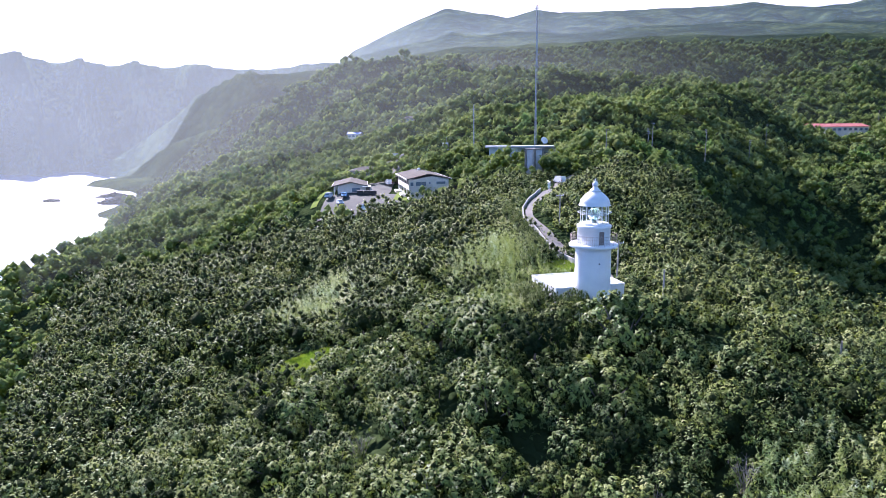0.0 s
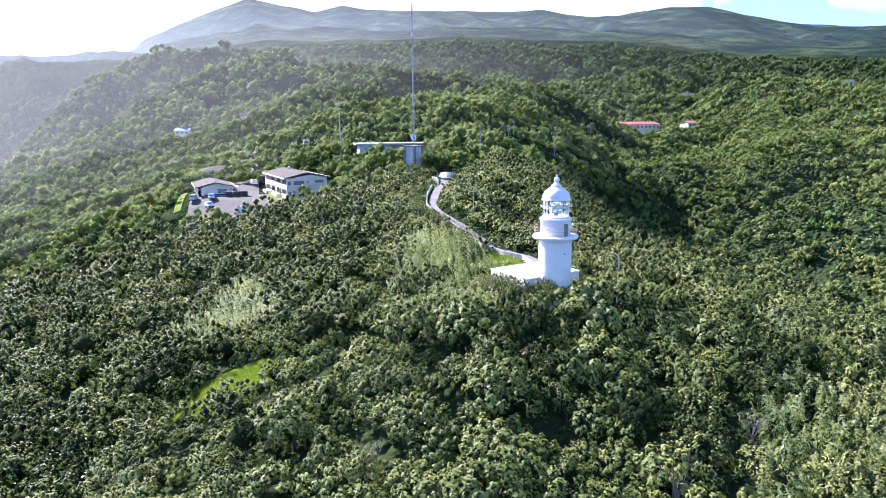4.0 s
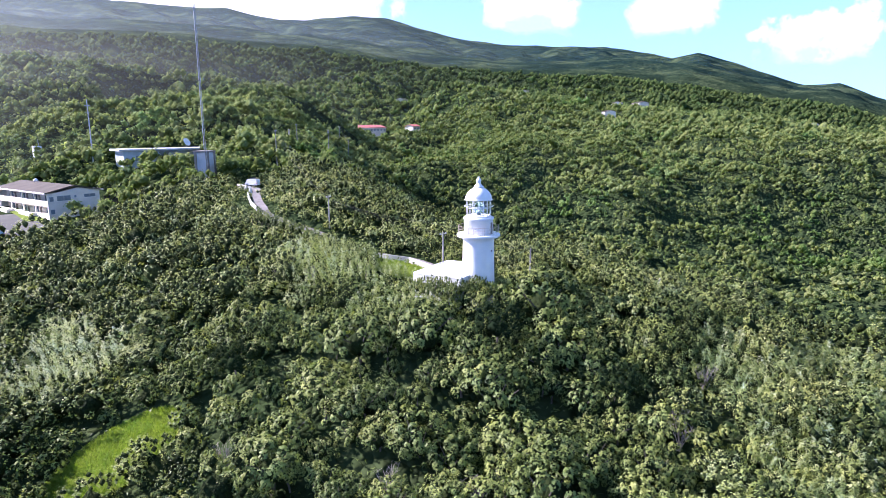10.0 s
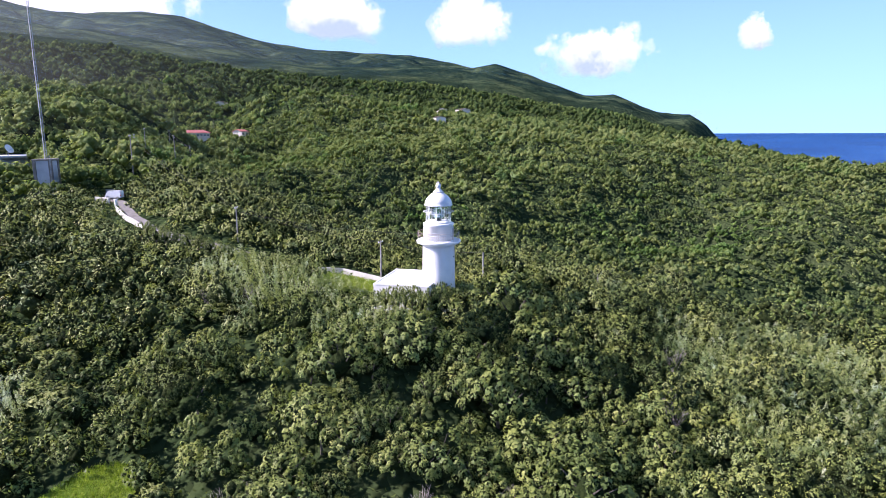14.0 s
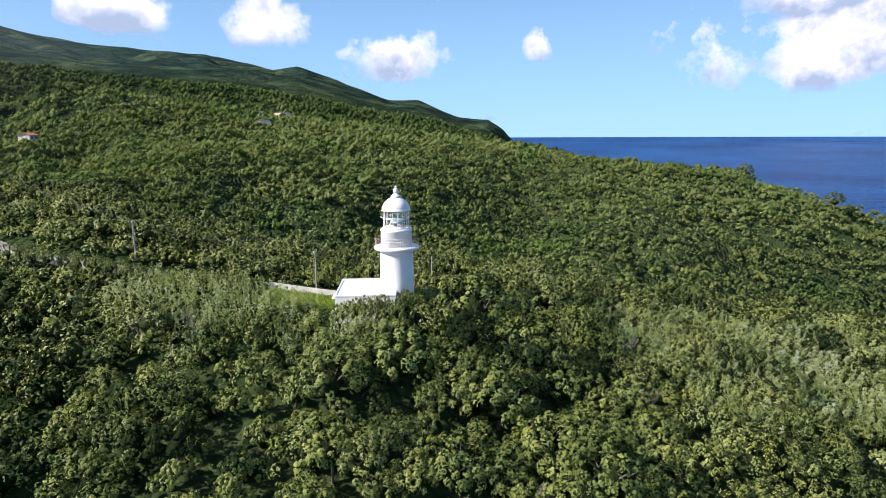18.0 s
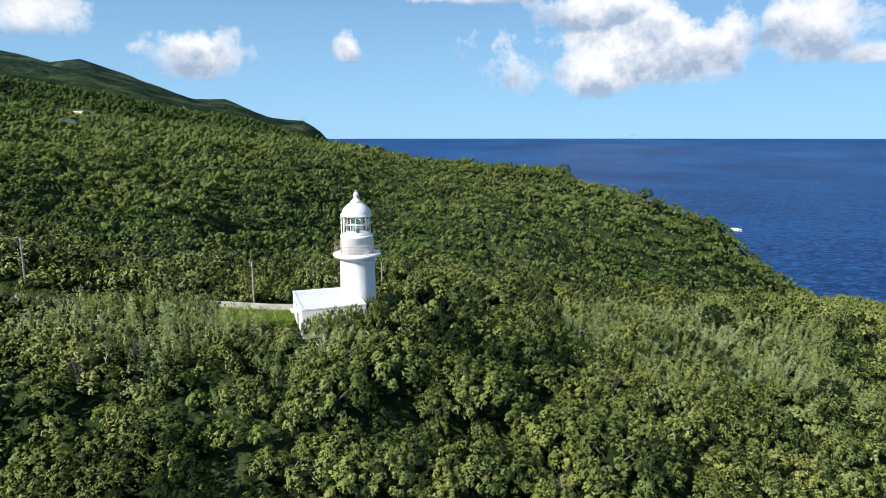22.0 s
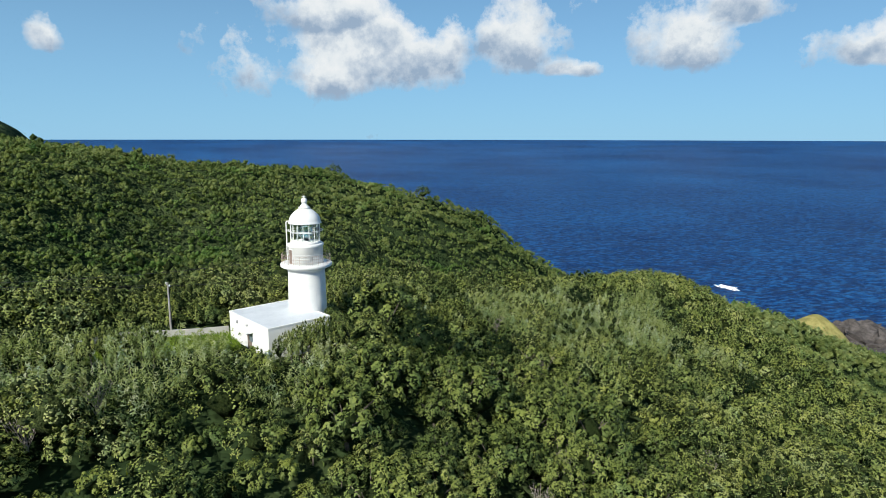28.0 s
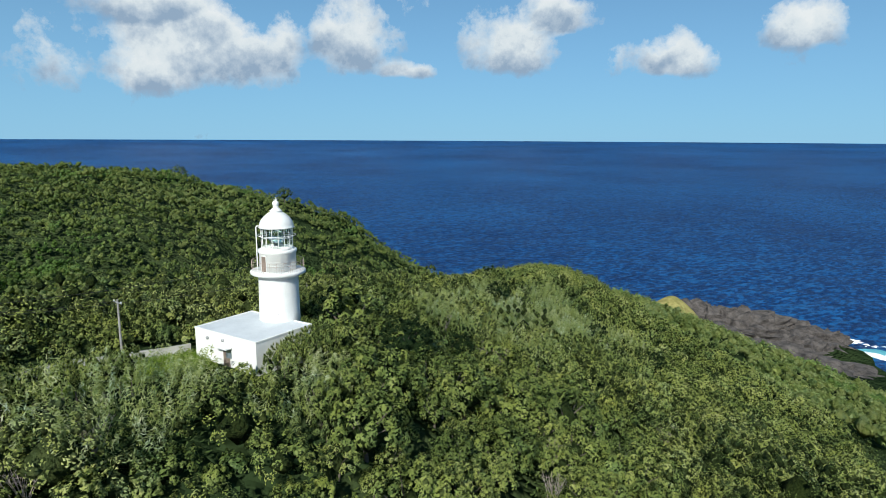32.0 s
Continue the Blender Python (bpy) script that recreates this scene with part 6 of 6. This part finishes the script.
tint = tint + 0.10 * reeds + 0.05 - 0.32 * np.exp(-((X + 28) ** 2 + (Y - 20) ** 2) / 700) - 0.10 * np.clip((-40 - Y) / 30, 0, 1)
middle = np.hypot(X + 14, Y + 16) < 46
single = (np.hypot(X + 19, Y + 15) < 22.0) & ~reeds & (close > 10)
rest = ~single
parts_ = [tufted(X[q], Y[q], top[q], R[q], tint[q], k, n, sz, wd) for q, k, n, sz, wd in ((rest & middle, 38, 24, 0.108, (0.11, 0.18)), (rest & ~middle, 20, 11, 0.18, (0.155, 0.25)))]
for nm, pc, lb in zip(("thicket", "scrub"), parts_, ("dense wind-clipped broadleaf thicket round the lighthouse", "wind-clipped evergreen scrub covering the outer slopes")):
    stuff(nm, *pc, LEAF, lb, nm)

crown_meshes, trunk_meshes = [], []
for k in range(10):
    one = np.zeros(1)
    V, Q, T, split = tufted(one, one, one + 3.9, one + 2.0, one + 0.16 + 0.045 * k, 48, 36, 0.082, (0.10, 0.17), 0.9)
    crown_meshes.append(numpy_mesh("crown", V, Q, LEAF, False, T, SHADED_INNER, split))
    bm = bmesh.new()
    lean = Vector((rng.uniform(-0.3, 0.3), rng.uniform(-0.3, 0.3), 1.7))
    rod(bm, (0, 0, -0.6), lean, 0.13, 7, 0.09)
    for q in range(5):
        a = q * 1.257 + rng.uniform(-0.4, 0.4)
        end = Vector((1.2 * math.cos(a), 1.2 * math.sin(a), rng.uniform(2.2, 3.1)))
        rod(bm, lean * rng.uniform(0.7, 1.0), end, 0.06, 5, 0.02)
    trunk_meshes.append(mesh_of("trunk", bm, BARK))
for k, n in enumerate(np.nonzero(single)[0]):
    tree = new("tree")
    s = float(R[n] / 2.0)
    tree.matrix_basis = Matrix.LocRotScale((X[n], Y[n], top[n] - 3.9 * s), Euler((0, 0, rng.uniform(0, 6.28))), (s, s, s))
    tagged(tree, "wind-clipped broadleaf tree with a dense rounded crown" if s < 1.15 else "broad evergreen tree with a large rounded crown", "tree", "trees below the lighthouse")
    for nm, me in (("trunk", trunk_meshes[k % 10]), ("crown", crown_meshes[k % 10])):
        o = new(nm, me)
        o.parent = tree

# shrubs close under the annex and round the foot of the tower
ca, sa = math.cos(radians(AXIS)), math.sin(radians(AXIS))
hedge = [(-5.75 - 0.3 * (k % 2), -4.4 + 1.1 * k, 3.75 - 0.2 * max(0, k - 4)) for k in range(8)] + [(-7.1, -4.0 + 1.3 * k, 3.3 - 0.2 * max(0, k - 3)) for k in range(6)]
hedge += [(-4.9 + 1.0 * k, -4.8 - 0.3 * (k % 2), 3.6) for k in range(4)] + [(-4.5 + 1.3 * k, -6.0, 2.8) for k in range(3)] + [(5.6, -3.5 + 1.4 * k, 2.0) for k in range(3)]
spots = [(-1.15 + u * ca - v * sa, 3.62 + u * sa + v * ca, h) for u, v, h in hedge] + [(3.3 * math.sin(a), 3.3 * math.cos(a), 2.7) for a in (2.0, 2.4, 2.8, 3.2, 3.6, 4.0, 4.4)] + [(-5.3 - 0.5 * (k % 2), 16.8 + 1.05 * k, 5.3 + 0.04 * k) for k in range(12)]
for k in range(26):                 # belt of shrubs that hides the middle of the path
    y = 27.0 + 1.1 * k
    x = float(np.interp(y, [p[1] for p in WALL_LINE[1:]], [p[0] for p in WALL_LINE[1:]])) - 2.6 - 0.8 * (k % 2)
    spots.append((x, y, float(ground_height(x + 2.8, y)[0]) + 3.0))
for k, (x, y, t_) in enumerate(spots):
    shrub = new("shrub")
    s = (0.42 + 0.14 * rng.random()) * (1.4 if t_ > 5 and y < 30 else 1.0)
    t_ = t_ + rng.normal(0, 0.2)
    shrub.matrix_basis = Matrix.LocRotScale((x, y, t_ - 3.9 * s * 1.5), Euler((0, 0, rng.uniform(0, 6.28))), (s, s, s * 1.5))
    tagged(shrub, "leafy green shrub growing beside the white wall", "shrub", "shrubs round the lighthouse")
    for nm, me in (("trunk", trunk_meshes[k % 10]), ("crown", crown_meshes[(k * 3) % 10])):
        o = new(nm, me)
        o.parent = shrub

# undergrowth between the crowns, its low tint standing for the shade there
X, Y = rng.uniform(-62, 58, 40000), rng.uniform(-112, 96, 40000)
keep = ~cleared(X, Y, -0.6) & ~((X < -56) & (Y < -20)) & ~((X < -44) & (Y < -70))
X, Y = X[keep], Y[keep]
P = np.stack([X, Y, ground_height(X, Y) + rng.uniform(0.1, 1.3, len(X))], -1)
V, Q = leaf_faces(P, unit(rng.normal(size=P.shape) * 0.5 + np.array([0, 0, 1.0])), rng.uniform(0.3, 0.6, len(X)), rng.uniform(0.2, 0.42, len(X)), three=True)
stuff("undergrowth", V, Q, np.clip(rng.normal(0.08, 0.06, len(X)), 0, 1), 0, LEAF, "leafy undergrowth tinted dark as shade between the trees", "undergrowth")

# reeds and tall grass
X, Y = scatter(-62, 62, -100, 72, 0.85)
keep = reedy(X, Y) & ~cleared(X, Y, -0.4) & (rng.random(len(X)) < 0.85)
X, Y = X[keep], Y[keep]
G = ground_height(X, Y)
close = np.hypot(X + 1, Y - 3)
silver = np.exp(-((X + 44) ** 2 + (Y - 42) ** 2) / 150)
tall = np.minimum(np.interp(close, [4, 10, 24], [2.6, 3.1, 3.9]), 0.3 + kept_low(X, Y)) * rng.uniform(0.8, 1.15, len(X)) * np.where((Y > 13) & (Y < 32) & (X < -3.5), 1.4, 1.0)
bow = unit(np.stack([rng.normal(-0.18, 0.16, len(X)), rng.normal(-0.05, 0.16, len(X)), np.ones(len(X))], -1))
C = np.stack([X, Y, G], -1) + bow * (tall * 0.72)[:, None]
rt = 0.26 + 0.16 * (Y > -5) + 0.3 * silver + 0.2 * fold(X, Y, 8, 2) + rng.normal(0, 0.12, len(X))
V, Q, rt = tuft_leaves(C, bow, rng.uniform(0.22, 0.42, len(X)), tall * 0.62, rt, 46, 0.2, 0.4, 0.08, 0.32, 0.25)
rt = np.clip(rt, 0, 1)
stuff("reed_bed", V, Q, rt, 0, REED, "tall pale green reeds and bamboo grass", "reeds")

# grass of the meadow and the lawn
def tufts(name, x, y, lift, label):
    P = np.stack([x, y, ground_height(x, y) + lift + rng.uniform(0.05, 0.25, len(x))], -1)
    along = unit(np.concatenate([rng.normal(0, 0.5, (len(x), 2)), np.ones((len(x), 1))], -1))
    V, Q = leaf_faces(P, unit(np.concatenate([rng.normal(size=(len(x), 2)), rng.uniform(0, 0.6, (len(x), 1))], -1)), rng.uniform(0.25, 0.6, len(x)), rng.uniform(0.04, 0.1, len(x)), along, 0.2, True)
    stuff(name, V, Q, np.clip(0.45 + 0.3 * fold(x, y, 3, 1) + rng.normal(0, 0.16, len(x)), 0, 0.95), 0, GRASS, label, "grass")


a_, r_ = rng.uniform(0, 2 * math.pi, 15000), np.sqrt(rng.random(15000))
tufts("meadow_grass", -43.5 + 8.2 * r_ * np.cos(a_), 16.8 + 6.0 * r_ * np.sin(a_), 0.25, "tall bright grass of the small meadow")
x_, y_ = rng.uniform(-2.6, 3.9, 9000), rng.uniform(8, 25, 9000)
q_ = x_ < 5.4 - 0.18 * (y_ - 8)
tufts("lawn_grass", x_[q_], y_[q_], 0.08, "short bright grass beside the wall")

# woods of the valley, the yard's surroundings and the next hill
X, Y = scatter(-170, 470, -270, 330, 4.3)
keep = ~cleared(X, Y, 1) & ~((X > -62) & (X < 58) & (Y > -112) & (Y < 96)) & ~((X > -114) & (X <= -62) & (Y < 96) & (X > -70 - 0.5 * (Y + 20))) & ~((X < -62) & (Y < -10)) & ~((X < -45) & (Y < -112))
X, Y = X[keep], Y[keep]
G = ground_height(X, Y)
keep = (G > SEA + 5) & ~((X > 340) & (Y > 60))
X, Y, G = X[keep], Y[keep], G[keep]
keep = ~((X > 150) & (X < 345) & (Y < 72))
X, Y, G = X[keep], Y[keep], G[keep]
R = np.clip(rng.lognormal(np.where(X > 60, 0.88, 1.0), 0.36, len(X)), 1.5, 5.0) * (1 + 0.2 * fold(X, Y, 14, 6))
N_ = slope_normal(X, Y)
h = 1.0 + 0.45 * (R - 2.8) + 0.8 * fold(X, Y, 9, 9) + np.where(X > 60, 6.5, 3.0) * (0.42 - np.abs(fold(X, Y, 6.5, 21))) + rng.normal(0, 0.3, len(X))
P_ = np.stack([X, Y, G], -1) + N_ * h[:, None]
tint = blend_tint(X, Y) - 0.07 - 0.1 * ((X > 60) & (Y < 60))
spur = (X > -20) & (X < 80) & (Y < -110)
R = np.where(spur & (np.hypot(X - 44, Y + 155) < 42), R * 0.85, R)
h = np.where(spur, 0.8, h)
P_ = np.stack([X, Y, G], -1) + N_ * h[:, None]
fine = ((X > 40) & (X < 262) & (Y > -150) & (Y < 235)) | spur | ((X > -110) & (X <= 40) & (Y > 96) & (Y < 240))
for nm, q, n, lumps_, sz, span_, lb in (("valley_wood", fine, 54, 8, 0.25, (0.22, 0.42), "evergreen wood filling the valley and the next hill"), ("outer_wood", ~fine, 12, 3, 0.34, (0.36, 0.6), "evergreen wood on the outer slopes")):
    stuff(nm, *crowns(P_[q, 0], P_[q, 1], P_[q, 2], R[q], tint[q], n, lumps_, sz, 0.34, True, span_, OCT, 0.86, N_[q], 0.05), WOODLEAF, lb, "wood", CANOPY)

# low even wood of the hill across the valley
X, Y = scatter(150, 345, -270, 72, 3.0)
G = ground_height(X, Y)
keep = (G > SEA + 5) & (rng.random(len(X)) < 0.97)
X, Y, G = X[keep], Y[keep], G[keep]
N_ = slope_normal(X, Y)
R = np.clip(rng.lognormal(0.52, 0.36, len(X)), 1.1, 3.6) * (1 + 0.2 * fold(X, Y, 12, 6))
P_ = np.stack([X, Y, G], -1) + N_ * (0.7 + 0.5 * (R - 1.7) + 0.5 * fold(X, Y, 7, 9) + 6.0 * (0.40 - np.abs(fold(X, Y, 6.5, 21))) + rng.normal(0, 0.2, len(X)))[:, None]
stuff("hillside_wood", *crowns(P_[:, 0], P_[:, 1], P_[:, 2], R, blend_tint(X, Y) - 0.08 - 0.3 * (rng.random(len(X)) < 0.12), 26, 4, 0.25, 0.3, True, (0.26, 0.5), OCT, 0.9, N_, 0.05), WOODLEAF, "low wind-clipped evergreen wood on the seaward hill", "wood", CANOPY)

# far woods, thinning out of sight with distance
def far_trees(name, near, far, step, size, leaves, label):
    X, Y = scatter(-520, 1050, -220, 1100, step)
    D, Bg = np.hypot(X, Y), np.degrees(np.arctan2(X, Y))
    keep = ~cleared(X, Y) & ~((X > -170) & (X < 340) & (Y > -270) & (Y < 330)) & ~((X > 330) & (X < 470) & (Y > -270) & (Y < 60)) & (D >= near) & (D < far) & (Bg > -40) & (Bg < 112)
    X, Y = X[keep], Y[keep]
    G = ground_height(X, Y)
    keep = G > SEA + 8
    X, Y, G = X[keep], Y[keep], G[keep]
    R = np.clip(rng.lognormal(size, 0.4, len(X)), 1.8, 9)
    N_ = slope_normal(X, Y, 8.0)
    # tint sinks from 450 to 680 m, cloud shade coloured into the foothills
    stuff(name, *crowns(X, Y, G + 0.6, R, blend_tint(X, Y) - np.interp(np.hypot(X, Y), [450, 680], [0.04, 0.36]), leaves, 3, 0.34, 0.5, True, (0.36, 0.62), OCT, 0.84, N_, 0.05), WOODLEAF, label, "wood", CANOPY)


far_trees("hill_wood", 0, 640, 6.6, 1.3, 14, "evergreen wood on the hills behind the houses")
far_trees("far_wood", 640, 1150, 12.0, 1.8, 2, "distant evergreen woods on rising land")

# woods of the western slope down to the sea
X, Y = scatter(-190, -44, -260, -10, 6.5)
keep = ((X < -62) & ~((X > -114) & (X > -70 - 0.5 * (Y + 20)))) | ((X < -56) & (Y < -20)) | ((X < -44) & (Y < -70))
X, Y = X[keep], Y[keep]
G = ground_height(X, Y)
keep = G > SEA + 5
X, Y, G = X[keep], Y[keep], G[keep]
R = np.clip(rng.lognormal(1.4, 0.3, len(X)), 2, 7)
stuff("slope_wood", *crowns(X, Y, G + 0.8, R, blend_tint(X, Y) - 0.07, 14, 3, 0.3, 0.45, True, (0.36, 0.62), OCT, 0.95, slope_normal(X, Y), 0.05), WOODLEAF, "evergreen wood on the slope above the sea", "wood", CANOPY)

# lone trees on the skyline of the next hill
for x, y, sc, nm in ((416.5, -134, 3.4, 3), (277.7, -146, 2.6, 5)):
    tree = new("tree")
    zg = float(ground_height(x, y)[0])
    tree.matrix_basis = Matrix.LocRotScale((x, y, zg + 1.5), Euler((0, 0, 1.0)), (sc, sc, sc * 0.85))
    tagged(tree, "lone dark rounded tree on the crest of the next hill", "tree", "lone trees on the crest")
    for name, me in (("trunk", trunk_meshes[nm]), ("crown", crown_meshes[0])):
        o = new(name, me)
        o.parent = tree
one = np.zeros(1)
V, Q, T, split = tufted(one, one, one + 4.4, one + 3.0, one + 0.06, 70, 44, 0.12, (0.1, 0.19), 0.85, -0.3)
dense = numpy_mesh("crown", V, Q, DARKLEAF, False, T, DARKLEAF, split)
for x, y, top_, sc in ((-8.3, -11.1, 3.2, 1.0), (-2.5, -24.0, -2.6, 0.8), (-30.0, 12.0, -2.2, 0.85), (22.0, -58.0, -4.8, 0.85), (-11.5, 23.4, 1.3, 0.6), (-14.0, 26.1, 0.6, 0.6), (5.3, -67.2, -11.5, 0.7), (-3.9, -72.7, -16.0, 0.7), (33.3, -58.3, -6.0, 0.8)):
    tree = new("tree")
    tree.matrix_basis = Matrix.LocRotScale((x, y, top_ - 4.4 * sc), Euler((0, 0, x)), (sc, sc, sc * 0.9))
    tagged(tree, "dark spreading evergreen tree standing out of the thicket", "tree", "dark trees in the thicket")
    for name, me in (("trunk", trunk_meshes[1]), ("crown", dense)):
        o = new(name, me)
        o.parent = tree

# flat-topped yellowish trees beside the reeds
V, Q, T, split = tufted(one, one, one + 3.6, one + 3.0, one + 0.62, 90, 34, 0.1, (0.09, 0.15), 0.8, 0.1)
umbrella = numpy_mesh("crown", V, Q, LEAF, False, T, SHADED_INNER, split)
for x, y, sc in ((-34.6, 29.6, 1.15), (-31.0, 37.0, 1.0), (-34.0, 33.6, 0.95), (-29.0, 43.0, 0.9)):
    tree = new("tree")
    zg = float(ground_height(x, y)[0])
    tree.matrix_basis = Matrix.LocRotScale((x, y, zg + 4.5 - 3.6 * 0.6 * sc), Euler((0, 0, x)), (sc, sc, 0.6 * sc))
    tagged(tree, "flat-topped yellow-green tree with a spreading crown", "tree", "flat-topped trees")
    for name, me in (("trunk", trunk_meshes[2]), ("crown", umbrella)):
        o = new(name, me)
        o.parent = tree

# bare dead shrubs among the leaves
TWIG = surface("dead_twigs", (0.16, 0.13, 0.11), (0.34, 0.30, 0.27), 3, 20, 0.9, bump=0.01)
bm = bmesh.new()
trng = random.Random(4)
for q in range(16):
    a, lean_ = trng.uniform(0, 6.28), trng.uniform(0.2, 1.0)
    foot = Vector((trng.uniform(-0.3, 0.3), trng.uniform(-0.3, 0.3), -1.0))
    tip = Vector((1.5 * lean_ * math.cos(a), 1.5 * lean_ * math.sin(a), trng.uniform(1.4, 2.2)))
    rod(bm, foot, tip, 0.035, 4, 0.012)
    for w in range(4):
        at_ = foot.lerp(tip, trng.uniform(0.5, 0.95))
        rod(bm, at_, at_ + Vector((trng.uniform(-0.6, 0.6), trng.uniform(-0.6, 0.6), trng.uniform(0.1, 0.7))), 0.014, 3, 0.006)
twigs = mesh_of("dead_shrub", bm, TWIG)
for x, y in ((-34.5, 0.5), (-36, 2), (-1.5, -30), (-3.5, -31.5), (6, -29.5), (-13, 21.5), (-24.5, -40), (-16, 26.5), (-27, -14), (-22, -21)):
    zg = float(ground_height(x, y)[0])
    o = new("dead_shrub", twigs)
    o.matrix_basis = Matrix.LocRotScale((x, y, zg + 2.1), Euler((0, 0, x * 3)), (1, 1, 1))
    tagged(o, "bare grey dead shrub among green leaves", "shrub", "dead shrubs")
